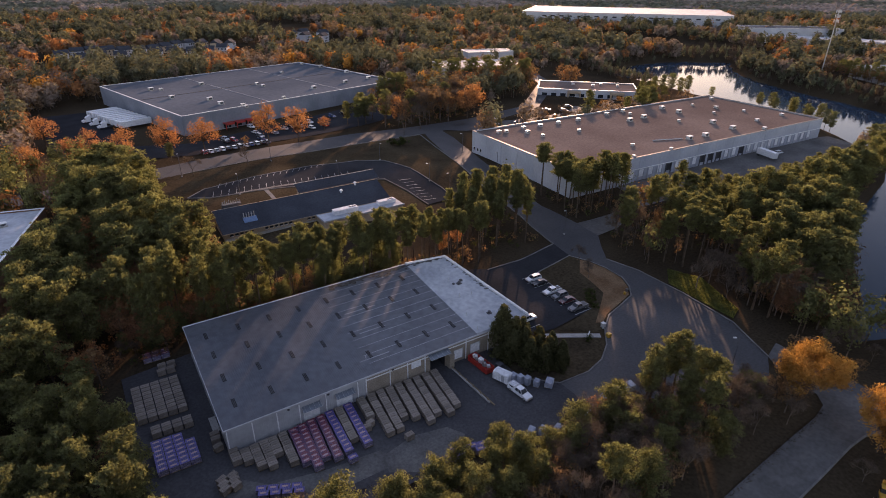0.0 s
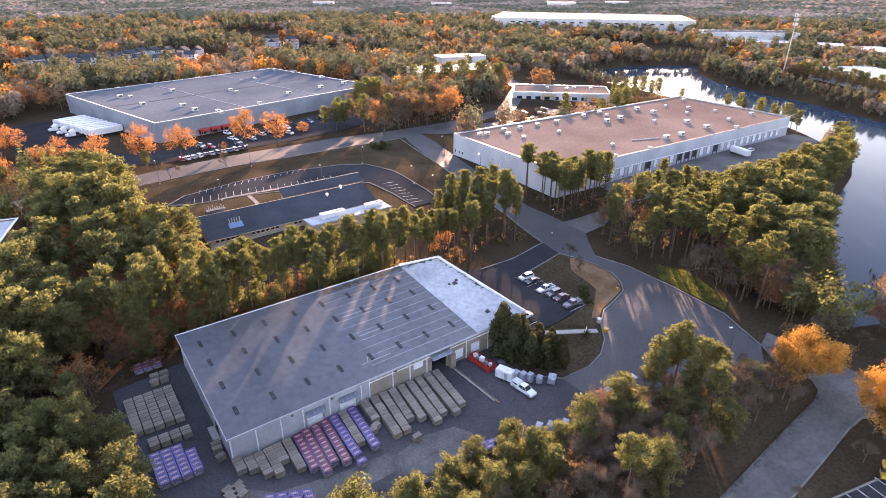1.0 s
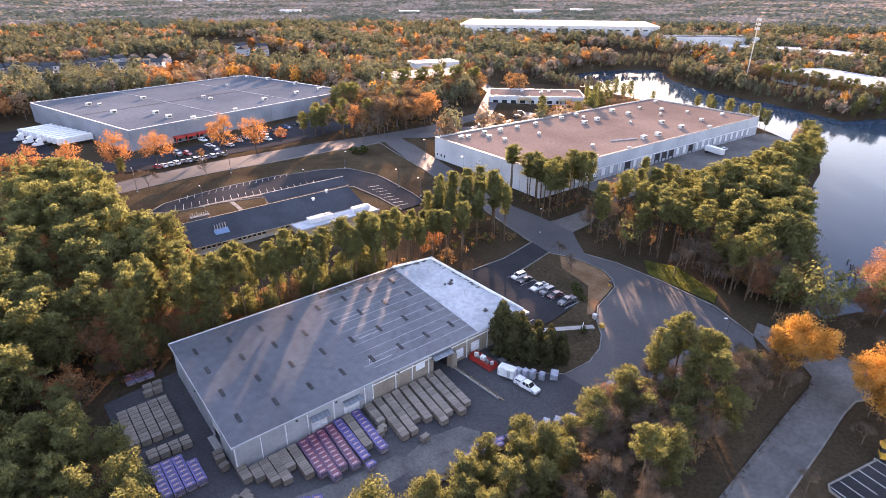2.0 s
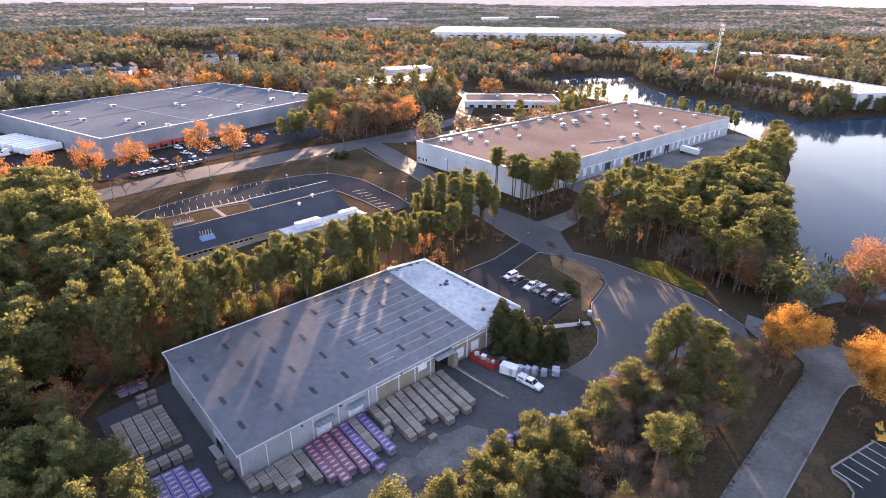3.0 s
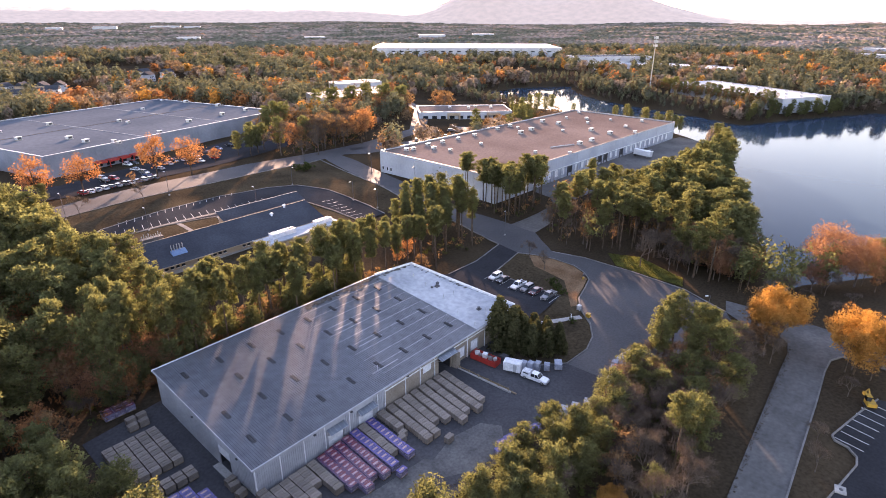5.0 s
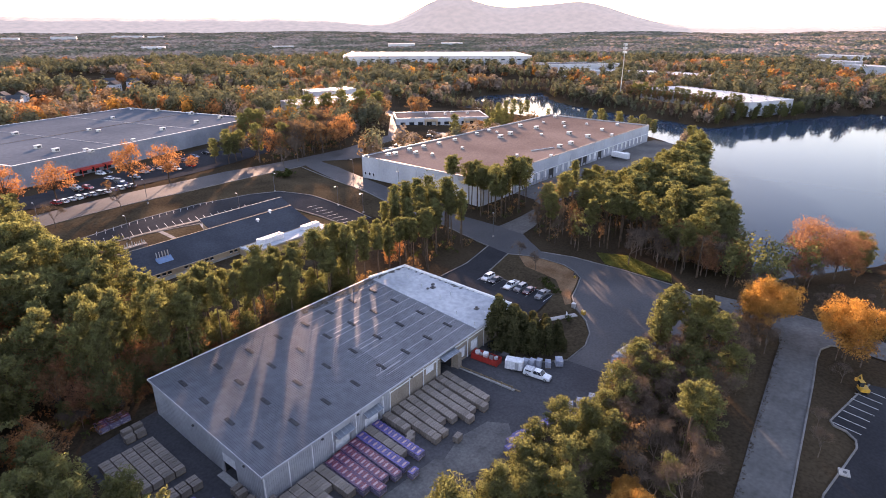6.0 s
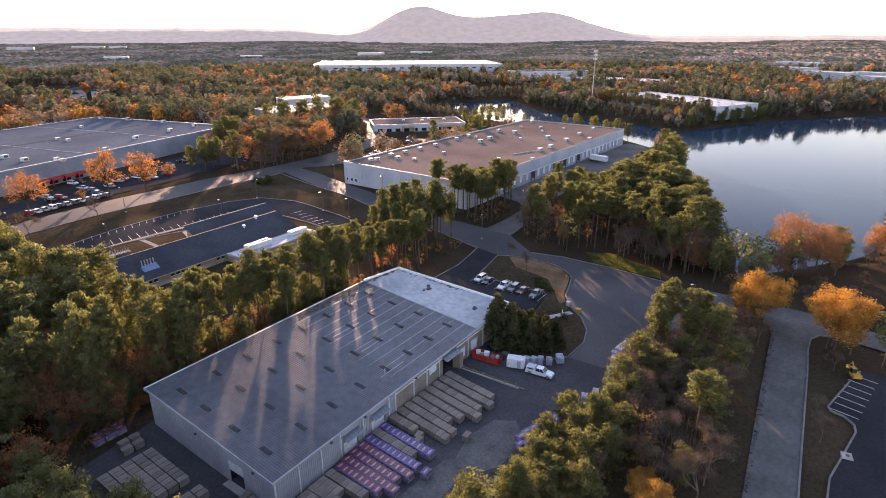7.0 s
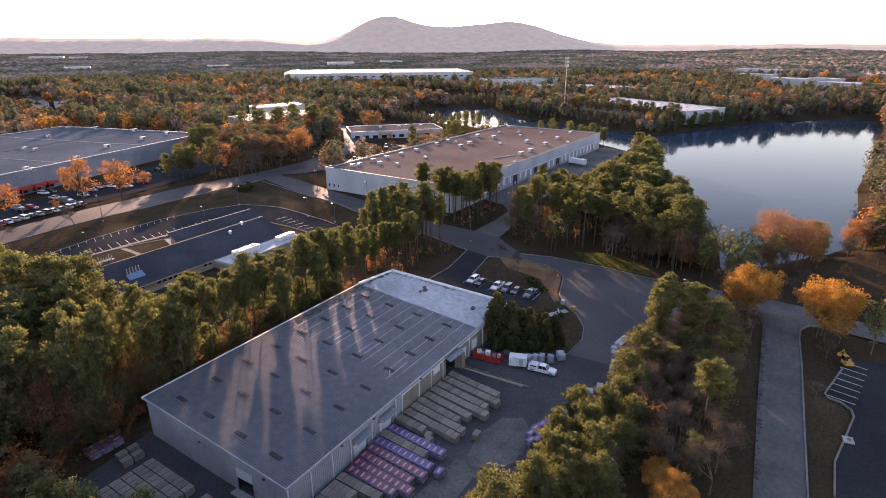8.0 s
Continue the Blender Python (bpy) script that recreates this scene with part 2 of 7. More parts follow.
LAKE_Z = -2.0
LAKE = [(138, -43), (148, -40), (162, -38), (208, -13), (250, -1), (285, 7), (320, 20), (338, 42), (352, 62), (368, 110), (372, 150), (384, 200), (390, 262),
        (456, 296), (513, 293), (562, 258), (512, 222), (482, 184), (462, 140), (450, 100), (440, 75), (424, 42), (480, 18), (545, -15), (610, -60), (650, -112),
        (560, -114), (424, -100), (299, -84), (215, -80), (190, -75), (180, -70), (171, -63), (160, -55), (152, -49)]


def inside(x, y, poly):
    x, y = np.asarray(x, float), np.asarray(y, float)
    hit = np.zeros(x.shape, bool)
    for (ax, ay), (bx, by) in zip(poly, poly[1:] + poly[:1]):
        if ay != by:
            hit ^= ((ay > y) != (by > y)) & (x < (bx - ax) * (y - ay) / (by - ay) + ax)
    return hit


def shore(x, y, poly):
    """The distance to the outline."""
    x, y = np.asarray(x, float), np.asarray(y, float)
    best = np.full(x.shape, 1e9)
    for (ax, ay), (bx, by) in zip(poly, poly[1:] + poly[:1]):
        dx, dy = bx - ax, by - ay
        t = np.clip(((x - ax) * dx + (y - ay) * dy) / (dx * dx + dy * dy), 0, 1)
        best = np.minimum(best, np.hypot(x - ax - t * dx, y - ay - t * dy))
    return best


def ground_at(x, y):
    h = rise(x, y)
    d = shore(x, y, LAKE)
    bank = np.clip(d / 14, 0, 1)
    bank = bank * bank * (3 - 2 * bank)
    wet = inside(x, y, LAKE)
    return np.where(wet, LAKE_Z - 1.5 * np.clip(d / 8, 0, 1), (LAKE_Z + 0.1) * (1 - bank) + h * bank)


def z_at(x, y):
    return float(ground_at(np.array([x]), np.array([y]))[0])


PADS = {
    "yard_pavement": (M_ASPHALT, 0.06, "grey worn asphalt storage yard beside the warehouse", [(-14.5, 32), (-14.5, -14), (0, -20), (20, -24), (40, -25), (54, -30), (66, -31.5), (82, -31), (82, -18), (74, -19), (66, -18.4), (60, -13), (60, -1), (73, -1), (73, 34), (0, 34)]),
    "court_road": (M_ROAD, 0.07, "pale grey asphalt turning court and access road", [(66, -31), (80, -34), (95, -41), (104, -43.5), (113, -38), (120, -25), (122, -8), (122, 7), (119, 17), (124, 24), (129, 30), (129.5, 39.5), (127.5, 57), (134, 87), (144, 123), (151, 150), (153, 168), (143, 168), (139, 156), (131, 124), (124, 97), (116.5, 64), (112.5, 45), (111.5, 32), (110.5, 24), (113.5, 19), (114.8, 13.6), (114.6, 6.6), (112.2, 2), (108.8, -1.5), (102.5, -3.4), (96, -5.1), (90.3, -8.9), (85.5, -14), (80, -17.5), (74, -19.2), (66, -18.6)]),
    "front_lot": (M_DARKASPH, 0.08, "dark asphalt car park with painted bays", [(72, -1), (72, 37), (83, 31), (96, 31), (111.5, 33.5), (110.8, 25), (96, 22.5), (94.2, 20.5), (94.2, -0.5), (80, -2)]),
    "main_road": (M_ROAD, 0.06, "pale grey two-lane road lit by low sun", [(-120, 130), (-60, 143), (20, 150), (57, 153.5), (105, 158.5), (140, 163), (180, 166), (230, 176), (300, 235), (330, 300), (322, 304), (290, 243), (226, 186), (180, 178), (140, 177), (105, 177), (57, 169), (20, 164), (-60, 155), (-120, 142)]),
    "school_lot": (M_DARKASPH, 0.06, "grey asphalt school car park with white bay lines", [(17, 121), (24, 128), (45, 133), (69, 136), (88, 132), (98, 126), (103, 112), (105, 90), (104, 80), (92, 79), (91, 92), (88, 106), (72, 113), (56, 114), (40, 116.5), (24, 117.5)]),
    "dock_lot": (M_DOCK, 0.06, "pale asphalt loading yard beside the large warehouse", [(128, 30), (140, 31), (158, 38), (175, 36), (220, 30), (270, 26), (318, 36), (322, 50), (316, 52), (168, 57), (165, 46), (158, 40), (145, 39.5), (129, 40.5)]),
    "far_lot": (M_DARKASPH, 0.06, "asphalt car park in front of the grey-roofed plant", [(30, 173), (60, 177), (90, 183), (118, 190), (150, 200), (172, 215), (168, 240), (120, 224), (60, 205), (33, 195), (10, 205), (-2, 300), (-30, 300), (-20, 190)]),
    "side_drive": (M_DRIVE, 0.06, "pale asphalt side drive between dormant verges", [(120, -36), (113, -38), (108, -44.5), (108.5, -51), (106, -53.6), (100.8, -54.6), (92.7, -54.9), (78.8, -55.5), (66, -56.1), (46, -57.1), (0, -59.5), (-160, -67.5), (-160, -73.5), (0, -66.3), (52, -64.2), (73, -63.4), (86, -62.9), (98.5, -62.2), (104, -62.4), (107.5, -64), (108.5, -67), (106, -84), (98, -112), (106, -112), (114, -84), (119, -66), (120, -52)]),
    "corner_lot": (M_DARKASPH, 0.06, "dark asphalt car park with white bay lines", [(94.5, -72), (89, -70.3), (76.6, -67.0), (75.4, -67.6), (74.9, -69.6), (73, -71.2), (70.8, -71.5), (63, -69.9), (55, -68.2), (46, -68), (30, -72), (30, -110), (88, -110), (97, -84)]),
    "east_road": (M_ROAD, 0.06, "asphalt service road by the office building", [(152, 166), (164, 158), (200, 150), (240, 146), (262, 160), (256, 172), (240, 160), (200, 163), (172, 172), (160, 176)]),
}


def ground_sheet():
    def axis(lo, hi, end):
        core = list(np.arange(lo, hi + 1, 4.0))
        out, step = [hi], 6.0
        while out[-1] < end:
            out.append(out[-1] + step)
            step *= 1.17
        left, step = [lo], 6.0
        while left[-1] > -end:
            left.append(left[-1] - step)
            step *= 1.17
        return np.array(left[:0:-1] + core[:-1] + out)
    xs, ys = axis(-120, 420, 4700), axis(-120, 380, 4700)
    gx, gy = np.meshgrid(xs, ys)
    gz = ground_at(gx, gy)
    for _, _, _, outline in PADS.values():
        gz = np.where(inside(gx, gy, outline), gz - 0.3, gz)
    n, m = len(xs), len(ys)
    idx = np.arange(n * m).reshape(m, n)
    quads = np.stack([idx[:-1, :-1], idx[:-1, 1:], idx[1:, 1:], idx[1:, :-1]], -1).reshape(-1, 4)
    me = bpy.data.meshes.new("ground")
    me.from_pydata(np.stack([gx, gy, gz], -1).reshape(-1, 3).tolist(), [], quads.tolist())
    me.materials.append(M_GROUND)
    for p in me.polygons:
        p.use_smooth = True
    structure("ground", me, "brown leaf-littered ground with dormant grass", "ground")


def draped(name, outline, lift, material, label, category="pavement", grid=4.0):
    """A sheet over the ground inside an outline."""
    bm = bmesh.new()
    bm.faces.new([bm.verts.new((x, y, 0)) for x, y in outline])
    for k, lim in ((0, [p[0] for p in outline]), (1, [p[1] for p in outline])):
        no = (1, 0, 0) if k == 0 else (0, 1, 0)
        v = math.ceil(min(lim) / grid) * grid
        while v < max(lim):
            bmesh.ops.bisect_plane(bm, geom=bm.verts[:] + bm.edges[:] + bm.faces[:], plane_co=tuple(v * c for c in no), plane_no=no)
            v += grid
    bmesh.ops.triangulate(bm, faces=[f for f in bm.faces if len(f.verts) > 4])
    co = np.array([v.co[:2] for v in bm.verts])
    for v, z in zip(bm.verts, ground_at(co[:, 0], co[:, 1])):
        v.co.z = z + lift
    for f in bm.faces:
        if f.normal.z < 0:
            f.normal_flip()
    me = bpy.data.meshes.new(name)
    bm.to_mesh(me)
    bm.free()
    me.materials.append(material)
    return structure(name, me, label, category)


def strip(bm, pts, width, height, lift=0.0, step=3.0):
    """A kerb or line that follows the ground."""
    line = []
    for a, b in zip(pts, pts[1:]):
        n = max(1, int(math.dist(a, b) / step))
        line += [(a[0] + (b[0] - a[0]) * i / n, a[1] + (b[1] - a[1]) * i / n) for i in range(n)]
    line.append(pts[-1])
    co = np.array(line)
    zs = ground_at(co[:, 0], co[:, 1]) + lift
    rings = []
    for i, (x, y) in enumerate(line):
        a, b = line[max(0, i - 1)], line[min(len(line) - 1, i + 1)]
        d = Vector((b[0] - a[0], b[1] - a[1])).normalized()
        px, py = -d.y * width / 2, d.x * width / 2
        z = zs[i]
        rings.append([bm.verts.new(v) for v in ((x - px, y - py, z - 0.2), (x - px, y - py, z + height), (x + px, y + py, z + height), (x + px, y + py, z - 0.2))])
    for r, s in zip(rings, rings[1:]):
        for k in range(3):
            bm.faces.new((r[k], s[k], s[k + 1], r[k + 1]))
    bm.faces.new(rings[0])
    bm.faces.new(rings[-1][::-1])


def kerb(name, pts, material=None, width=0.3, height=0.17, label="pale concrete kerb along the pavement"):
    bm = bmesh.new()
    strip(bm, pts, width, height, 0.05)
    return structure(name, mesh_of(name, bm, material or M_KERB), label, "kerb")


ground_sheet()
for pad_name, (pad_mat, pad_lift, pad_label, pad_line) in PADS.items():
    draped(pad_name, pad_line, pad_lift, pad_mat, pad_label)
draped("lawn", [(94.4, -0.3), (94.4, 20.3), (96.2, 22.2), (110.4, 24.6), (113.3, 19), (114.5, 13.6), (114.3, 6.8), (112, 2.2), (108.6, -1.2), (102.4, -3.1), (96, -4.8), (88, -9.6), (80, -3)], 0.12, M_LAWN, "dormant brown-green lawn beside the car park", "lawn")
draped("mulch_bed", [(111.4, 20.9), (106.2, 15.7), (104.8, 9.0), (103.3, 3.6), (96.3, -1.6), (90.2, -5.9), (92, -6.8), (96, -4.5), (102.5, -2.8), (108.4, -1.0), (111.7, 2.3), (114, 6.8), (114.2, 13.5), (113, 18.8), (110.2, 23)], 0.17, M_STRAW, "tan pine-straw bed on the lawn", "bed")
draped("front_lawn", [(60.5, -1), (60.5, -13), (66, -18), (74, -18.8), (80, -17.2), (85.3, -13.6), (86.5, -11.5), (74, -3), (73, -1)], 0.12, M_LAWN, "dark dormant lawn behind a curved kerb", "lawn")
draped("school_lawn", [(12, 97), (14, 116), (24, 117), (40, 116), (56, 113.6), (72, 112.5), (87, 105.5), (90, 92), (91, 79), (84, 62), (60, 62), (20, 70)], 0.06, M_LAWN, "dormant lawn round the school", "lawn")
draped("road_verge", [(0, 149), (57, 153), (105, 158), (138, 162), (130, 124), (123.5, 97), (116, 66), (105.5, 80), (105.5, 92), (103.5, 113), (98.5, 126.5), (88, 132.5), (69, 136.5), (45, 133.5), (23, 128.5), (10, 122)], 0.06, M_LAWN, "brown dormant verge beside the road", "verge")
draped("sunny_grass", [(123, -3), (130, 3), (134, -6), (127, -22), (121.5, -24)], 0.1, M_GREEN, "patch of green grass in the sun", "lawn")
draped("pale_patch", [(24, -16), (31, -14.5), (38, -16), (40, -19.5), (36, -23), (28, -23), (23, -20)], 0.075, M_PATCH, "pale cement dust on the yard", "stain")
draped("school_walk", [(33, 116.4), (86, 116.8), (86, 118.2), (33, 117.9)], 0.12, M_KERB, "pale concrete walk along the school car park")
draped("school_path", [(42.7, 105), (44.2, 105), (44.2, 116.3), (42.7, 116.3)], 0.12, M_KERB, "pale concrete path to the school car park")
draped("concrete_apron", [(-2, -5), (4, -11), (14, -13.5), (24, -14.5), (26, -19), (10, -19), (0, -16), (-4, -10)], 0.07, M_PATCH, "pale worn concrete apron", "pavement")

bm = bmesh.new()
water_ring = [bm.verts.new((x, y, LAKE_Z)) for x, y in LAKE]
bm.faces.new(water_ring)
bmesh.ops.triangulate(bm, faces=bm.faces[:])
for f in bm.faces:
    if f.normal.z < 0:
        f.normal_flip()
me = bpy.data.meshes.new("water")
bm.to_mesh(me)
bm.free()
me.materials.append(M_WATER)
structure("water", me, "calm blue lake that mirrors the sky", "water")

kerb("kerb_1", [(111.5, 33), (96, 30.6), (83, 30.6)])
kerb("kerb_2", [(94.2, -0.5), (94.2, 20.5), (96, 22.5), (110.6, 24.8), (113.5, 19), (114.8, 13.6), (114.6, 6.6), (112.2, 2), (108.8, -1.5), (102.5, -3.4), (96, -5.1), (90.3, -8.9), (85.5, -14), (80, -17.5), (74, -19.1), (66, -18.5), (60.4, -13)])
kerb("kerb_3", [(119, 17), (122, 7), (122, -8), (120, -25), (113, -38)])
kerb("kerb_4", [(17, 121), (24, 128), (45, 133), (69, 136), (88, 132), (98, 126), (103, 112), (105, 90), (104, 80)])
kerb("kerb_5", [(92, 79), (91, 92), (88, 106), (72, 113), (56, 114), (40, 116.5), (24, 117.5), (17, 121)])
kerb("kerb_6", [(94.5, -72), (89, -70.3), (76.6, -67.0), (75.4, -67.6), (74.9, -69.6), (73, -71.2), (70.8, -71.5), (63, -69.9), (55, -68.2), (46, -68)])
kerb("kerb_7", [(20, 150), (57, 153.5), (105, 158.5), (138, 163), (131, 124), (124, 97), (116.5, 64), (112.5, 45), (111.5, 33)])
kerb("kerb_8", [(0, -66.35), (52, -64.25), (73, -63.45), (86, -62.95), (98.5, -62.25), (104, -62.45), (107.5, -64.05), (108.5, -67)])
kerb("footpath", [(74, -2), (87, -10.6)], M_CONC, 1.6, 0.1, "pale concrete footpath across the lawn")
kerb("school_path", [(57, 113.5), (52, 98)], M_CONC, 1.8, 0.08, "pale concrete path to the school")


# ---- the storage warehouse ----
WL, WD, EAVE, BACK = 71.7, 33.0, 6.1, 9.2


def roof_z(y):
    return EAVE + (BACK - EAVE) * y / WD


def slab(bm, x0, x1, y0, y1, lift, thick):
    """A slab on the roof slope."""
    vs = []
    for dz in (lift, lift + thick):
        vs.append([bm.verts.new((x, y, roof_z(y) + dz)) for x, y in ((x0, y0), (x1, y0), (x1, y1), (x0, y1))])
    lo, hi = vs
    bm.faces.new(hi)
    bm.faces.new(lo[::-1])
    for i in range(4):
        bm.faces.new((lo[i], lo[(i + 1) % 4], hi[(i + 1) % 4], hi[i]))


def east_x(y):
    """The end wall of the warehouse stands a little out of square."""
    return WL - 0.2 - 0.113 * y


def back_y(x):
    return WD - max(0.0, x - 56.5) * 0.14


def roof_quad(bm, pts, lift, thick):
    """A slab on the roof slope over any outline."""
    prism(bm, [(x, y, roof_z(y) + lift + thick) for x, y in pts], 0, 0)
    for v in bm.verts:
        if v.co.z == 0:
            v.co.z = roof_z(v.co.y) + lift


def rnd(a, b):
    return random.uniform(a, b)


def storage_warehouse():
    w = thing("warehouse", "long metal-roofed storage warehouse with white siding and tan block walls", "warehouse")
    t = 0.25
    # front wall with openings: white siding to 28 m, tan block beyond
    holes = [(14.6, 18.0, 0, 3.0), (21.6, 25.2, 0, 3.0), (44.0, 48.0, 0, 4.4), (50.4, 52.8, 1.0, 3.6), (55.0, 57.6, 1.0, 3.6)]

    def wall_boxes(x0, x1, top):
        spec, x = [], x0
        for a, b, lo, hi in holes:
            if a < x0 or b > x1:
                continue
            spec.append((x, a, 0, t, -1, top))
            spec.append((a, b, 0, t, hi, top))
            spec.append((a, b, 0, t, -1, lo))
            x = b
        spec.append((x, x1, 0, t, -1, top))
        return spec
    siding = boxes("front_wall", wall_boxes(0, 28.2, EAVE), M_WHITEWALL, w, "white ribbed metal siding")
    bm = bmesh.new()
    x = 0.3
    while x < 28:
        if not any(a - 0.1 < x < b + 0.1 for a, b, _, _ in holes):
            box(bm, x - 0.04, x + 0.04, -0.05, 0, -0.5, EAVE - 0.1)
        x += 0.4
    tagged(part("siding_rib", bm, M_WHITEWALL, siding), kind="stuff")
    boxes("front_wall", wall_boxes(28.2, WL, EAVE - 0.05), M_BRICK, w, "tan block wall with white downspouts")
    bm = bmesh.new()
    prism(bm, [(0, t), (0.0, 7.4), (t, 7.4), (t, t)], -1, EAVE)
    for v in bm.verts:
        if v.co.z > 0:
            v.co.z = roof_z(v.co.y) - 0.05
    a = [(0, 11.2), (0, WD), (t, WD), (t, 11.2)]
    prism(bm, [(x, y, roof_z(y) - 0.05) for x, y in a], -1, 0)
    prism(bm, [(x, y, roof_z(y) - 0.05) for x, y in ((0, 7.4), (0, 11.2), (t, 11.2), (t, 7.4))], 4.6, 0)
    end = part("end_wall", bm, M_WHITEWALL, w, "white metal end wall in shade")
    bm = bmesh.new()
    y = 0.5
    while y < WD:
        if not 7.2 < y < 11.4:
            box(bm, -0.04, 0, y - 0.04, y + 0.04, -0.5, roof_z(y) - 0.1)
        y += 0.5
    tagged(part("siding_rib", bm, M_WHITEWALL, end), kind="stuff")
    bm = bmesh.new()
    prism(bm, [(WL - t - 0.2, t, EAVE), (WL - 0.2, t, EAVE), (67.9, 31.3, roof_z(31.3)), (67.9 - t, 31.3, roof_z(31.3))], -1, 0)
    part("end_wall", bm, M_BRICK, w)
    bm = bmesh.new()
    prism(bm, [(t, WD - t), (56.5, WD - t), (67.6, 31.3 - t), (67.6, 31.3), (56.5, WD), (t, WD)], -1, 8.95)
    part("back_wall", bm, M_WHITEWALL, w)
    # sloped metal roof with standing ribs
    bm = bmesh.new()
    slab(bm, -0.35, 56.5, -0.4, WD + 0.2, 0.0, 0.14)
    roof = part("metal_roof", bm, M_ROOFMETAL, w, "grey galvanized sheet roof, weathered")
    bm = bmesh.new()
    x = -0.2
    while x < 56.4:
        tall = 0.085 if x < 33 else 0.04
        slab(bm, x - 0.055, x + 0.055, -0.38, WD + 0.18, 0.14, tall)
        x += 0.44
    tagged(part("roof_rib", bm, M_ROOFMETAL, roof), kind="stuff")
    bm = bmesh.new()
    for k in range(1, 12):
        slab(bm, 30.5, 56.4, k * 2.75 - 0.06, k * 2.75 + 0.06, 0.14, 0.055)
    for x0, x1, y in ((33, 41, 20.5), (33, 39.5, 12.5), (29, 36, 4.0)):
        slab(bm, x0, x1, y - 0.1, y + 0.1, 0.16, 0.09)
    tagged(part("lap_seam", bm, M_ROOFSEAM, roof), kind="stuff")
    for i in range(8):
        for y in (5.3, 13.1, 20.8, 27.7):
            x = 3.2 + 7.15 * i - 0.012 * (y - 5) * i / 2
            if x > 55:
                continue
            bm = bmesh.new()
            slab(bm, x - 0.36, x + 0.36, y - 1.15, y + 1.15, 0.2, 0.1)
            s = part("skylight", bm, M_SKYLIGHT, roof)
            bm = bmesh.new()
            for dx in (-0.14, 0.14):
                slab(bm, x + dx - 0.03, x + dx + 0.03, y - 1.15, y + 1.15, 0.3, 0.05)
            part("glazing_bar", bm, M_UNITDARK, s)
    # edge trims and gutter
    bm = bmesh.new()
    slab(bm, -0.46, -0.35, -0.45, WD + 0.3, -0.25, 0.45)
    part("rake_trim", bm, M_WHITEWALL, w)
    boxes("gutter", [(-0.5, WL + 0.1, -0.62, -0.4, EAVE - 0.28, EAVE + 0.06)], M_WHITEWALL, w)
    bm = bmesh.new()
    slab(bm, -0.5, 56.4, WD + 0.2, WD + 0.45, -0.2, 0.4)
    part("back_trim", bm, M_TRIM, w)
    boxes("fascia_band", [(28.2, WL, -0.1, 0, 4.7, 4.95)], M_TRIM, w)
    for x in (0.15, 4.8, 9.5, 13.9, 19.4, 26.4, 28.3, 33.9, 38.2, 42.6, 53.6, 60.0, 66.5):
        boxes("downspout", [(x - 0.1, x + 0.1, -0.2, -0.06, -0.2, EAVE - 0.25)], M_TRIM, w)
    # white membrane roof at the far end
    bm = bmesh.new()
    roof_quad(bm, [(56.5, -0.35), (WL - 0.25, -0.35), (67.85, 31.2), (56.5, WD - 0.05)], -0.05, 0.32)
    white = part("membrane_roof", bm, M_WHITEROOF, w, "bright white membrane roof with dirt along its back edge")
    bm = bmesh.new()
    roof_quad(bm, [(WL - 0.35, -0.4), (WL + 0.05, -0.4), (68.25, 31.6), (67.85, 31.2)], -0.1, 0.85)
    roof_quad(bm, [(56.5, WD), (67.8, 31.24), (68.2, 31.62), (56.5, WD + 0.38)], -0.1, 0.7)
    part("parapet", bm, M_TRIM, w, "low white parapet")
    bm = bmesh.new()
    for k in range(190):
        x = 34 + 33 * random.random() ** 0.8
        y = back_y(x) - abs(random.gauss(0, 0.75 if x < 56 else 0.5)) - 0.3
        if k % 5 == 0:
            y = rnd(9, 30)
            x = east_x(y) - 0.35 - abs(random.gauss(0, 0.35))
        lift = 0.285 if x > 56 else 0.25
        r = rnd(0.2, 0.95) if x < 56 else rnd(0.15, 0.5)
        ring = [(x + r * rnd(0.6, 1.6) * math.cos(a), min(back_y(x) - 0.05, y + r * 0.6 * rnd(0.5, 1.3) * math.sin(a))) for a in np.arange(0, 6.2, 0.8)]
        bm.faces.new([bm.verts.new((min(px, east_x(py) - 0.2), py, roof_z(py) + lift + 0.0002 * k)) for px, py in ring])
    tagged(part("leaf_dirt", bm, M_STAIN, white, "dark leaf dirt"), kind="stuff")
    for x, y, s in ((64.2, 18.4, 1.0), (63.6, 4.5, 0.9)):
        z = roof_z(y) + 0.25
        bm = bmesh.new()
        box(bm, x - s * 0.6, x + s * 0.6, y - s * 0.5, y + s * 0.5, z, z + 0.25)
        rod(bm, (x, y, z + 0.25), (x, y, z + 0.65), 0.32 * s, 0.4 * s, 10)
        if s == 1.0:
            for q in ((x + 0.9, x + 1.5, y + 0.6, y + 1.3, z, z + 0.5), (x - 1.7, x - 1.2, y + 0.2, y + 0.7, z, z + 0.4)):
                boxes("condenser", [q], M_UNITDARK, white)
        part("roof_fan", bm, M_UNITDARK, white, "dark roof fan")
    for x, y in ((62.4, 20.6), (64.4, 13.0), (61.1, 13.6), (64.4, 3.2), (62.6, 1.6), (58.2, 6.5), (57.4, 0.8), (30.5, 4.2), (63.4, 26)):
        bm = bmesh.new()
        z = roof_z(y) + 0.2
        rod(bm, (x, y, z), (x, y, z + 0.9), 0.08, 0.08, 8)
        rod(bm, (x, y, z + 0.9), (x, y, z + 1.05), 0.14, 0.1, 8)
        part("vent_pipe", bm, M_STEEL if x < 40 else M_UNIT, white)
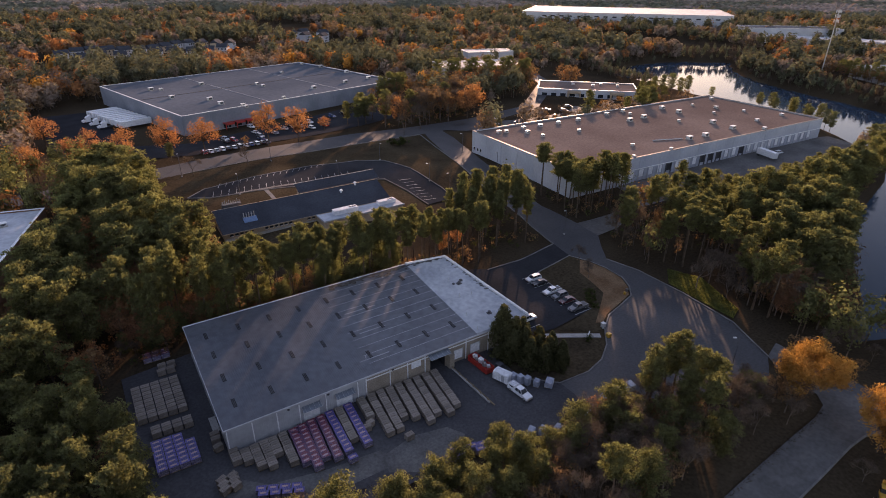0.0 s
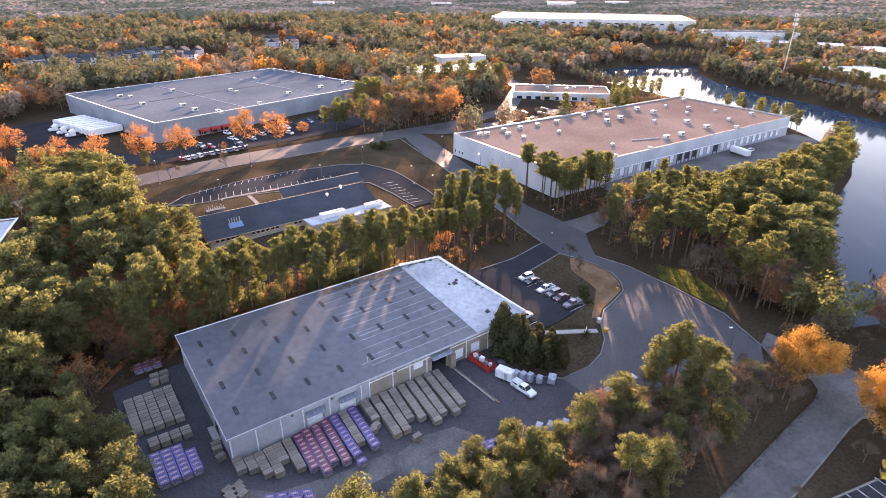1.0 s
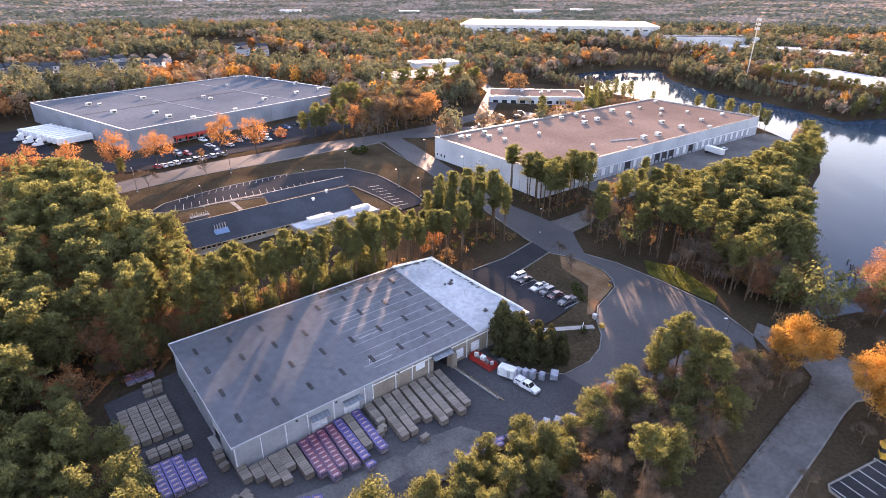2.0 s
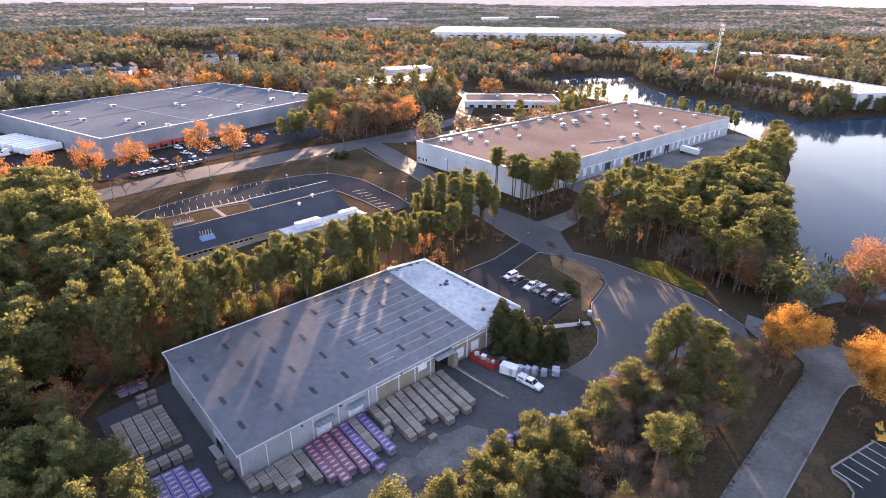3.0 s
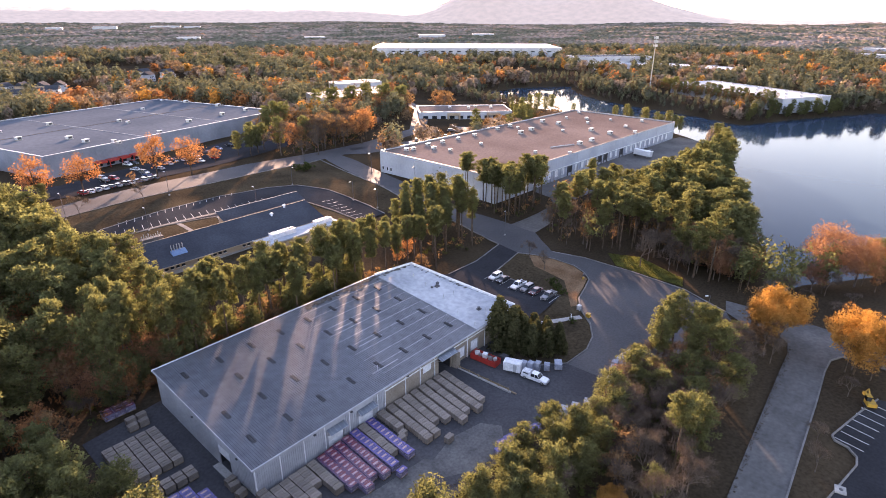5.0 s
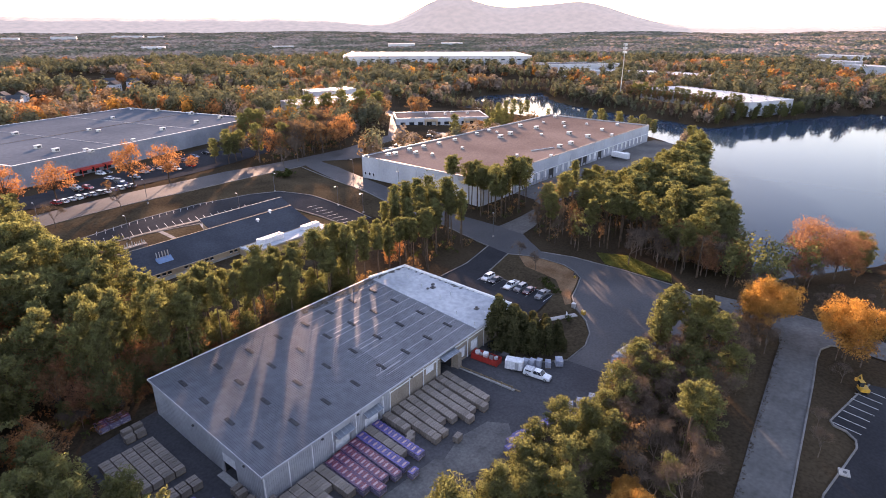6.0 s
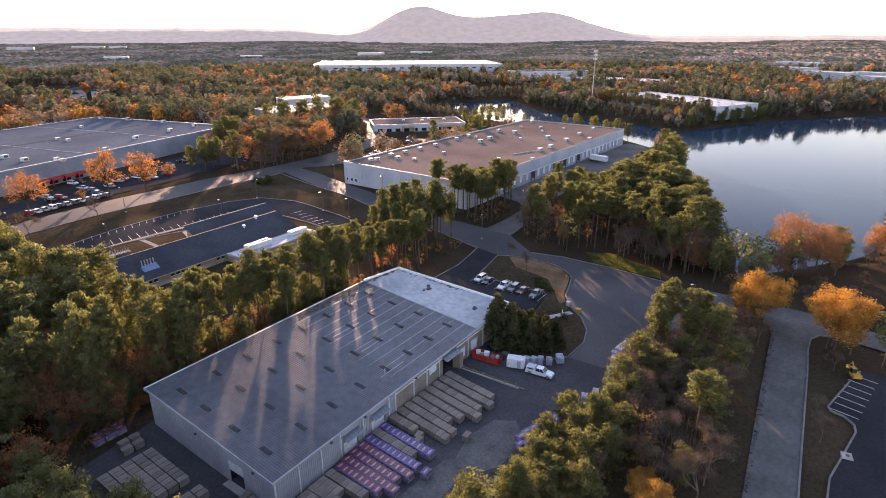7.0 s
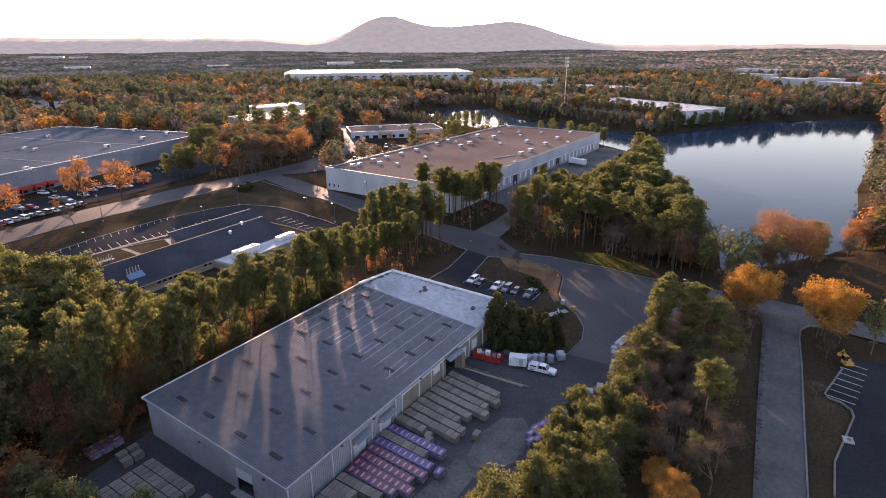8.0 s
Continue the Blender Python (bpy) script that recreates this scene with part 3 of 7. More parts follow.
    # doors and canopies on the yard side
    for a, b, lo, hi in holes:
        if a == 44.0:
            door = boxes("bay_lining", [(a, b, 4.0, 4.1, 0, 4.4), (a - 0.1, a, t, 4.1, 0, 4.4), (b, b + 0.1, t, 4.1, 0, 4.4), (a, b, t, 4.1, 4.4, 4.5)], M_DARK, w, "dark open loading bay")
            boxes("bay_pier", [(b + 0.3, b + 1.6, -1.4, -0.02, -0.5, 3.9)], M_BRICK, w)
        else:
            door = boxes("overhead_door", [(a, b, 0.12, 0.2, lo, hi)], M_TRIM, w, "white ribbed overhead door")
            for z in np.arange(lo + 0.4, hi, 0.5):
                boxes("door_rib", [(a, b, 0.09, 0.118, z, z + 0.06)], M_TRIM, door)
            boxes("door_frame", [(a - 0.12, a, -0.04, 0.1, lo, hi + 0.12), (b, b + 0.12, -0.04, 0.1, lo, hi + 0.12), (a, b, -0.04, 0.1, hi, hi + 0.12)], M_STEEL, door)
    for a, b, z, out in ((14.4, 18.2, 3.9, 1.35), (21.4, 25.4, 3.9, 1.35), (43.4, 48.6, 4.75, 1.6)):
        bm = bmesh.new()
        vs = [bm.verts.new(p) for p in ((a, -0.05, z + 0.5), (b, -0.05, z + 0.5), (b, -out, z), (a, -out, z))]
        f = bm.faces.new(vs)
        ext = bmesh.ops.extrude_face_region(bm, geom=[f])
        bmesh.ops.translate(bm, verts=[v for v in ext["geom"] if isinstance(v, bmesh.types.BMVert)], vec=(0, 0, 0.035))
        c = part("canopy", bm, M_CANOPY, w, "sloped sheet canopy over the door")
        bm = bmesh.new()
        n = 4
        for k in range(n):
            x = a + (b - a) * (k + 0.5) / n
            rod(bm, (x, -0.05, z + 0.58), (x, -out, z + 0.08), 0.03)
        rod(bm, (a, -out, z), (b, -out, z), 0.05)
        for x in (a, b):
            rod(bm, (x, -0.05, z + 0.5), (x, -out, z), 0.05)
            rod(bm, (x, -0.05, z - 0.5), (x, -out, z), 0.04)
        part("canopy_frame", bm, M_STEEL, c)
    boxes("wall_panel", [(39.2, 41.6, -0.04, -0.003, 3.2, 4.6)], M_TRIM, w, "white blanked window")
    boxes("end_door", [(0.1, 0.16, 7.4, 11.2, 2.6, 4.6)], M_TRIM, w, "half-raised white roller door")
    boxes("end_bay", [(4.0, 4.1, 7.4, 11.2, 0, 4.6), (t, 4.1, 7.3, 7.4, 0, 4.6), (t, 4.1, 11.2, 11.3, 0, 4.6), (t, 4.1, 7.4, 11.2, 4.6, 4.7)], M_DARK, w)
    boxes("door_step", [(-1.3, 0, 7.0, 11.5, -0.5, 0.35)], M_CONC, w, "concrete sill")
    for y, z in ((19.3, 5.7), (4.5, 5.2)):
        boxes("wall_lamp", [(-0.3, -0.04, y - 0.2, y + 0.2, z, z + 0.25)], M_UNITDARK, w)
    for x in (11.8, 20.0, 34.6):
        boxes("wall_lamp", [(x - 0.2, x + 0.2, -0.35, -0.06, 5.0, 5.25)], M_UNITDARK, w)
    return w


storage_warehouse()


# ---- the other buildings ----
def roof_unit(kind, material=None):
    """A rooftop unit with curb, body, lid and grille."""
    u = thing("roof_unit", "pale metal rooftop unit on a curb", "roof unit", group="rooftop units")
    s = {"big": (2.6, 1.8, 1.5), "mid": (1.8, 1.5, 1.1), "fan": (1.2, 1.2, 0.9)}[kind]
    boxes("curb", [(-s[0] / 2 - 0.15, s[0] / 2 + 0.15, -s[1] / 2 - 0.15, s[1] / 2 + 0.15, 0, 0.3)], M_CONC, u)
    bm = bmesh.new()
    box(bm, -s[0] / 2, s[0] / 2, -s[1] / 2, s[1] / 2, 0.3, s[2])
    bmesh.ops.bevel(bm, geom=bm.edges[:], offset=0.06, segments=1, affect="EDGES")
    part("body", bm, material or M_UNIT, u)
    boxes("hood", [(-s[0] / 2 - 0.1, s[0] / 2 + 0.1, -s[1] / 2 - 0.1, s[1] / 2 + 0.1, s[2], s[2] + 0.12)], M_TRIM, u)
    boxes("grille", [(-s[0] * 0.35, s[0] * 0.35, -s[1] / 2 - 0.03, -s[1] / 2 - 0.003, 0.45, s[2] - 0.15)], M_UNITDARK, u)
    return u


UNIT = {}


def put_unit(kind, x, y, z, turn=0):
    m = pose(x, y, z, 0, 0, turn)
    if kind not in UNIT:
        UNIT[kind] = roof_unit(kind)
        UNIT[kind].matrix_world = m
        return UNIT[kind]
    return copy_thing(UNIT[kind], m)


def flat_building(name, label, x, y, turn, length, depth, base, top, wall_mat, roof_mat, parapet=0.6, trim=None):
    """A flat-roofed block; its near-left corner stands at x, y."""
    b = thing(name, label, "building", x, y, 0, turn)
    t = 0.4
    boxes("wall_front", [(0, length, 0, t, base - 2, top)], wall_mat, b)
    boxes("wall_back", [(0, length, depth - t, depth, base - 2, top)], wall_mat, b)
    boxes("wall_side", [(0, t, t, depth - t, base - 2, top)], wall_mat, b)
    boxes("wall_side", [(length - t, length, t, depth - t, base - 2, top)], wall_mat, b)
    boxes("roof", [(t, length - t, t, depth - t, top - parapet - 0.4, top - parapet)], roof_mat, b)
    c = 0.12
    boxes("coping", [(-c, length + c, -c, t + c, top, top + 0.1), (-c, length + c, depth - t - c, depth + c, top, top + 0.1), (-c, t + c, t + c, depth - t - c, top, top + 0.1), (length - t - c, length + c, t + c, depth - t - c, top, top + 0.1)], trim or M_TRIM, b)
    return b


def brown_warehouse():
    b = flat_building("large_warehouse", "very large white-walled warehouse with a brown gravel roof", 143, 58, -2, 172, 68.5, 3.5, 13.6, M_BLUEWALL, M_GRAVEL, 0.5, M_UNITDARK)
    # panel joints and a darker band on the dock side
    for k in range(1, 14):
        boxes("pilaster", [(k * 12.3 - 0.25, k * 12.3 + 0.25, -0.12, -0.003, 3, 13.4)], M_BLUEWALL, b)
    for k in range(1, 6):
        boxes("pilaster", [(-0.12, -0.003, k * 11.4 - 0.2, k * 11.4 + 0.2, 3, 13.4)], M_BLUEWALL, b)
    boxes("band", [(12, 172, -0.2, -0.003, 8.3, 8.6)], M_TRIM, b)
    x = 20.0
    k = 0
    while x < 165:
        dark = k in (6, 10, 11, 12, 15)
        # open doors are flat black panels, with inner shade as their colour
        d = boxes("dock_door", [(x, x + 2.8, -0.08, -0.01, 4.9, 8.0)], M_DARK if dark else M_TRIM, b, "open dark dock door" if dark else "white dock door")
        for bx in (x - 0.35, x + 2.85):
            boxes("dock_bumper", [(bx, bx + 0.3, -0.4, -0.02, 3.6, 8.2)], M_UNITDARK if dark else M_BLUEWALL, d)
        x += 5.6
        k += 1
    for y in (60.5, 63, 66):
        w = boxes("window", [(-0.05, -0.005, y, y + 1.1, 5, 6.4)], M_GLASS, b)
        boxes("window_frame", [(-0.09, -0.01, y - 0.1, y, 4.9, 6.5), (-0.09, -0.01, y + 1.1, y + 1.2, 4.9, 6.5), (-0.09, -0.01, y, y + 1.1, 6.4, 6.5), (-0.09, -0.01, y, y + 1.1, 4.9, 5)], M_TRIM, w)
    for k, (x, y) in enumerate(((154.6, 118.2), (158.1, 117.1), (169.5, 118.1), (165.8, 111), (179.2, 117.2), (190.7, 116.7), (203.7, 116.2), (225.5, 117.3), (238.6, 117.8), (225.4, 101.7), (237.1, 102.6), (263, 111.5), (262.9, 100.7), (290.5, 97), (257.7, 76.9), (255.6, 64.8), (221.2, 64.1), (232.3, 63.5), (304.5, 68), (281.2, 67.7), (268.1, 56.3), (310, 113))):
        put_unit("big" if k in (9, 10, 11, 12, 14, 15, 16, 17) else "mid", x, y, 13.1, -2)
    for x, y in ((200, 57.6), (190.9, 70.5), (178, 58.7), (237, 111.5), (188.9, 100.6), (167.9, 102.6), (296, 84), (278, 90), (246, 88), (285, 108)):
        put_unit("fan", x, y, 13.1, -2)
    bm = bmesh.new()
    rod(bm, (205, 71, 13.35), (219, 66, 13.35), 0.22)
    tagged(new("roof_duct", mesh_of("roof_duct", bm, M_UNIT)), "long pale duct lying on the gravel roof", "duct")


def grey_plant():
    b = flat_building("plant_building", "wide plant building with pale walls and a grey membrane roof", 33.2, 211.6, 14, 142, 111, 7, 16.9, M_GREYWALL, M_GREYROOF, 0.5)
    for k in range(1, 12):
        boxes("pilaster", [(k * 11.4 - 0.2, k * 11.4 + 0.2, -0.12, -0.003, 6, 16.6)], M_GREYWALL, b)
    for x in (0.5, 49, 98):
        boxes("roof_joint", [(x + 0.5, x + 0.8, 0.5, 110, 16.4, 16.55)], M_ROOFSEAM, b)
    boxes("roof_joint", [(0.5, 141, 55, 55.3, 16.4, 16.56)], M_STAIN, b)
    for k in range(4):
        a = boxes("awning", [(20 + k * 6, 25 + k * 6, -3.2, -0.02, 10.0, 10.35), (20 + k * 6, 25 + k * 6, -3.3, -3.1, 9.4, 10.35)], M_RED, b, "dark red entrance awning")
        boxes("awning_post", [(20.1 + k * 6, 20.4 + k * 6, -3.2, -2.9, 7, 10)], M_RED, a)
        boxes("entrance", [(20.6 + k * 6, 24.4 + k * 6, -0.06, -0.005, 7.5, 10.0)], M_GLASS, b)
    for x, y in ((31.1, 292.8), (37.4, 261.8), (60.1, 295.5), (54.2, 246.5), (56.6, 231.9), (114.7, 248.7), (149.8, 324.1), (156, 292.8), (139.4, 257.4), (158, 262.4)):
        put_unit("big", x, y, 16.4, 17)
    for x, y in ((89.8, 279.8), (91, 271.2), (65.7, 222.9), (36.2, 290), (117, 314.3), (90.2, 230.2), (66, 218), (142.8, 345)):
        put_unit("mid", x, y, 16.4, 17)


def school():
    b = thing("school", "low tan school with a slate-blue sloping roof and white flat annex", "school", 20, 80.3, 0, 0.3)
    L, D, lo, hi, base = 56.6, 9.8, 8.8, 12.6, 4.5
    bm = bmesh.new()
    prism(bm, [(0, 0, lo), (0.35, 0, lo), (0.35, D, hi), (0, D, hi)], base, 0)
    part("end_wall", bm, M_TAN, b)
    bm = bmesh.new()
    prism(bm, [(L - 0.35, 0, lo), (L, 0, lo), (L, D, hi), (L - 0.35, D, hi)], base, 0)
    part("end_wall", bm, M_TAN, b)
    front = boxes("front_wall", [(0.35, L - 0.35, 0, 0.35, base, lo - 0.02)], M_TAN, b)
    boxes("back_wall", [(0.35, L - 0.35, D - 0.35, D, base, hi - 0.02)], M_TAN, b)
    boxes("plinth", [(0, L, -0.15, -0.003, base, 7.0)], M_CONC, b)
    bm = bmesh.new()
    prism(bm, [(-0.6, -0.8, lo + 0.12), (L + 0.5, -0.8, lo + 0.12), (L + 0.5, D + 0.5, hi + 0.3), (-0.6, D + 0.5, hi + 0.3)], 0, 0)
    for v in bm.verts:
        if v.co.z == 0:
            v.co.z = (lo + 0.0 if v.co.y < 0 else hi + 0.08)
    part("roof", bm, M_SHINGLE, b, "slate-blue roof")
    boxes("ridge_cap", [(-0.7, L + 0.6, D + 0.45, D + 0.7, hi + 0.0, hi + 0.36)], M_TAN, b)
    boxes("eave_trim", [(-0.65, L + 0.55, -0.95, -0.8, lo - 0.12, lo + 0.14)], M_TAN, b)
    for k in range(18):
        x = 1.6 + k * 1.55
        if k in (5, 6, 13, 14, 15, 18):
            continue
        w = boxes("window", [(x, x + 1.0, -0.06, -0.005, 7.6, 8.3)], M_GLASS, front)
        boxes("window_sill", [(x - 0.05, x + 1.05, -0.12, -0.01, 7.5, 7.6)], M_TRIM, w)
    # blue roof hatch with stacks, and the pipe rack at the end
    z = lo + (hi - lo) * 3.0 / D
    bm = bmesh.new()
    prism(bm, [(7.0, 2.0, z - 0.2), (11.2, 2.0, z - 0.2), (11.2, 4.0, z + 1.3), (7.0, 4.0, z + 1.3)], z - 0.6, 0)
    part("roof_dormer", bm, M_BLUEROOF, b, "blue metal roof housing")
    for k in range(5):
        bm = bmesh.new()
        rod(bm, (7.4 + k * 0.8, 3.8, z + 0.6), (7.4 + k * 0.8, 4.0, z + 2.8), 0.16, 0.12)
        part("exhaust_pipe", bm, M_CONC, b, "pale exhaust pipe")
    bm = bmesh.new()
    box(bm, 2.6, 9.4, D + 0.72, D + 3.6, base, hi - 0.82)
    part("plant_room", bm, M_TAN, b)
    bm = bmesh.new()
    box(bm, 3.0, 9.0, D + 1.6, D + 3.2, hi - 0.82, hi + 0.9)
    part("pipe_rack", bm, M_UNITDARK, b, "dark rack of pipes behind the ridge")
    for k in range(9):
        bm = bmesh.new()
        rod(bm, (3.3 + k * 0.66, D + 2.4, hi + 0.8), (3.3 + k * 0.66, D + 2.4, hi + rnd(1.7, 2.4)), 0.14, 0.12)
        part("exhaust_pipe", bm, M_CONC, b)
    for x, y in ((41.8, 7.3), (48.2, 9.6)):
        bm = bmesh.new()
        zz = lo + (hi - lo) * y / D
        rod(bm, (x, y, zz), (x, y, zz + 0.8), 0.35, 0.35, 10)
        rod(bm, (x, y, zz + 0.8), (x, y, zz + 1.2), 0.65, 0.3, 10)
        part("roof_vent", bm, M_TRIM, b, "white mushroom vent")
    # second sloping roof behind the ridge
    bm = bmesh.new()
    prism(bm, [(30.4, D + 6.8, hi - 1.6), (60.4, D + 6.8, hi - 1.6), (60.4, D + 10.4, hi + 0.2), (30.4, D + 10.4, hi + 0.2)], base, 0)
    part("wing", bm, M_TAN, b, "tan rear wing")
    bm = bmesh.new()
    prism(bm, [(29.8, D + 6.4, hi - 1.4), (61, D + 6.4, hi - 1.4), (61, D + 10.6, hi + 0.5), (29.8, D + 10.6, hi + 0.5)], 0, 0)
    for v in bm.verts:
        if v.co.z == 0:
            v.co.z = hi - 1.58 if v.co.y < D + 8 else hi + 0.3
    part("wing_roof", bm, M_SHINGLE, b)
    boxes("wing_cap", [(29.7, 61.1, D + 10.6, D + 10.9, hi + 0.1, hi + 0.56)], M_CONC, b)
    boxes("wing_gutter", [(29.8, 61, D + 6.1, D + 6.38, hi - 1.8, hi - 1.5)], M_UNITDARK, b)
    # added block fills the gap; its grey stands in for the shadow there
    boxes("rear_link", [(30.4, 56.4, D + 0.72, D + 6.08, base, hi - 2.2)], M_GREYROOF, b, "added flat link between the wings, grey in place of shadow")
    # white flat annex with units
    boxes("annex", [(29.5, 58.2, -7.3, -0.16, base, 8.5)], M_TAN, b)
    boxes("annex_roof", [(29.2, 58.5, -7.6, -0.97, 8.5, 8.8), (29.2, 29.5, -7.5, -0.97, 8.8, 9.1), (29.2, 58.5, -7.8, -7.5, 8.8, 9.1)], M_MEMBRANE, b, "white flat annex roof")
    for x0, x1, y0, y1, h in ((34.2, 42.6, -4.5, -2.2, 1.5), (50.6, 57, -4.2, -2.2, 1.2)):
        u = boxes("air_handler", [(x0, x1, y0, y1, 8.8, 8.8 + h)], M_TRIM, b, "long white air handler")
        for k in range(7):
            boxes("rib", [(x0 + 0.5 + k * 0.9, x0 + 0.6 + k * 0.9, y0 - 0.06, y1 + 0.06, 8.8, 8.86 + h)], M_TRIM, u)
        for k in range(3):
            bm = bmesh.new()
            rod(bm, (x1 - 0.6 - k * 0.9, (y0 + y1) / 2, 8.8 + h), (x1 - 0.6 - k * 0.9, (y0 + y1) / 2, 8.95 + h), 0.4, 0.4, 10)
            part("fan", bm, M_UNITDARK, u)


def office_low():
    b = flat_building("office_building", "low white office building with arched entrances", 259, 209, -43.5, 66, 31, 3.5, 9.4, M_BLUEWALL, M_GRAVEL, 0.5)
    for k in range(10):
        boxes("window", [(3 + k * 6.2, 6.5 + k * 6.2, -0.06, -0.005, 4.5, 6.6)], M_GLASS, b)
    for x in (20, 48):
        boxes("porch", [(x, x + 9, -2.4, -0.02, 7.0, 8.6), (x, x + 1, -2.4, -0.02, 3, 7), (x + 8, x + 9, -2.4, -0.02, 3, 7)], M_TAN, b)
    for x, y in ((298, 196), (312, 186), (306, 196), (290, 207)):
        put_unit("mid", x, y, 8.9, -43)


def distant_buildings():
    flat_building("white_roof_building", "flat building with a white roof among trees", 222, 268, -16, 60, 34, 8, 17.5, M_BLUEWALL, M_MEMBRANE, 0.4)
    flat_building("white_shop_building", "small flat white-roofed building", 286, 330, -16, 42, 20, 9, 17.5, M_BLUEWALL, M_MEMBRANE, 0.4)
    b = flat_building("distribution_centre", "huge white-roofed distribution centre", 589, 620, -49, 292, 150, 12, 26.3, M_BLUEWALL, M_MEMBRANE, 0.5)
    for k in range(26):
        boxes("dock_door", [(12 + k * 10.6, 16 + k * 10.6, -0.1, -0.01, 13, 17.5)], M_STEEL, b)
    for k in range(20):
        boxes("window", [(30 + k * 12.6, 36 + k * 12.6, -0.1, -0.01, 20, 21.6)], M_GLASS, b)
    b = flat_building("lakeside_building", "long lakeside building with a bright white roof", 520, 4, 62, 121, 52, 4, 13.4, M_BLUEWALL, M_MEMBRANE, 0.4)
    for k in range(24):
        boxes("roof_hatch", [(6 + (k % 8) * 14, 7.8 + (k % 8) * 14, 6 + (k // 8) * 17, 7.6 + (k // 8) * 17, 13.0, 14.0)], M_UNIT, b)
    b = flat_building("brick_building", "brown-walled building with a white flat roof", -39.5, 54, 75, 60, 50, 4, 16.0, M_BROWNWALL, M_MEMBRANE, 0.4)
    for k in range(1, 8):
        boxes("pier", [(k * 7.5, k * 7.5 + 0.5, -0.2, -0.003, 3, 15.8)], M_BROWNWALL, b)
    for x, y in ((-34, 103), (-50, 84)):
        put_unit("mid", x, y, 15.6, 14)
    flat_building("mill_building", "low grey-roofed building beyond the lake", 700, 330, -40, 110, 40, 10, 20, M_BLUEWALL, M_GREYROOF, 0.4)


def mast(x, y, z, h):
    m = thing("cell_tower", "tall slender steel communications mast with antennas", "mast", x, y, z)
    bm = bmesh.new()
    rod(bm, (0, 0, 0), (0, 0, h), 0.5, 0.3, 10)
    part("pole", bm, M_STEEL, m)
    for k, zz in enumerate((h - 0.5, h - 4, h - 7.5)):
        bm = bmesh.new()
        for a in (0, 2.1, 4.2):
            c, s = math.cos(a), math.sin(a)
            rod(bm, (0, 0, zz), (1.6 * c, 1.6 * s, zz), 0.07)
            rod(bm, (1.6 * c + 1.2 * s, 1.6 * s - 1.2 * c, zz), (1.6 * c - 1.2 * s, 1.6 * s + 1.2 * c, zz), 0.07)
            for q in (-1, 0, 1):
                box(bm, 1.5 * c - q * s - 0.2, 1.5 * c - q * s + 0.2, 1.5 * s + q * c - 0.2, 1.5 * s + q * c + 0.2, zz - 1.1, zz + 1.1)
        tagged(part("antenna_ring", bm, M_UNIT, m), kind="stuff")


brown_warehouse()
grey_plant()
school()
office_low()
distant_buildings()
mast(516, 150, 8, 46)


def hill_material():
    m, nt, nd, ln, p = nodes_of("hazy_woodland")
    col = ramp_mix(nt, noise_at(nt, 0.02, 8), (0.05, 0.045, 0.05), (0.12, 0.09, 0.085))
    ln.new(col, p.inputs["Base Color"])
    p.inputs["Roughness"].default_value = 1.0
    # bluish emission paints distance haze onto the ridge
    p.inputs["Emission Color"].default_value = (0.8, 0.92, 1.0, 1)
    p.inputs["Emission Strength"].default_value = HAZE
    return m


M_HILL = hill_material()


def skyline(az):
    """Height of the ridge on the horizon, by direction."""
    def bump(a, w, h):
        return h * math.exp(-((az - a) / w) ** 2)
    s = min(1, max(0, (az - 40) / 10))
    wave = 7 * noise.noise(Vector((az * 0.35, 1.0, 0))) + 2.5 * noise.noise(Vector((az * 1.9, 4.0, 0)))
    return 60 + 46 * s * s * (3 - 2 * s) + bump(37, 4.2, 178) + bump(31, 3.6, 52) + bump(25, 5.4, 142) + wave


def far_hills():
    """One wooded ridge across the horizon, paled by a haze glow put into its material."""
    bm = bmesh.new()
    rows = []
    for v, dist in ((0.0, 3900), (0.3, 4050), (0.7, 4250), (1.0, 4400), (0.0, 4700)):
        row = []
        for k in range(261):
            az = -20 + k * 0.5
            a = radians(az)
            row.append(bm.verts.new((math.cos(a) * dist, math.sin(a) * dist, 8 + (skyline(az) * dist / 4000 - 8) * v * (1 + (0.05 * noise.noise(Vector((az, v * 3, 2))) if v < 1 else 0)))))
        rows.append(row)
    for r, s in zip(rows, rows[1:]):
        for i in range(260):
            bm.faces.new((r[i], r[i + 1], s[i + 1], s[i]))
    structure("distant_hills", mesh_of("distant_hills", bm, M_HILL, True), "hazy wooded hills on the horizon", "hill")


far_hills()


# ---- the storage yard ----
M_BLOCK = surface("grey_paver", (0.25, 0.205, 0.17), (0.34, 0.285, 0.24), 0.9, 0.5, 4, 0.2, grain=0.25, per_object=0.3)
M_TIMBER = surface("pallet_wood", (0.2, 0.14, 0.085), (0.3, 0.215, 0.13), 0.85, 0.6, 6, 0.2, spec=0.2)


def bag_material(name, a, b, c):
    m, nt, nd, ln, p = nodes_of(name)
    geo = nd.new("ShaderNodeNewGeometry")
    r = nd.new("ShaderNodeValToRGB")
    r.color_ramp.interpolation = "CONSTANT"
    for pos, col in ((0.0, a), (0.5, b), (0.9, c)):
        e = r.color_ramp.elements[0] if pos == 0 else r.color_ramp.elements.new(pos)
        e.color = (*col, 1)
    r.color_ramp.elements[-1].color = (*c, 1)
    ln.new(geo.outputs["Random Per Island"], r.inputs["Fac"])
    ln.new(r.outputs["Color"], p.inputs["Base Color"])
    p.inputs["Roughness"].default_value = 0.35
    return m


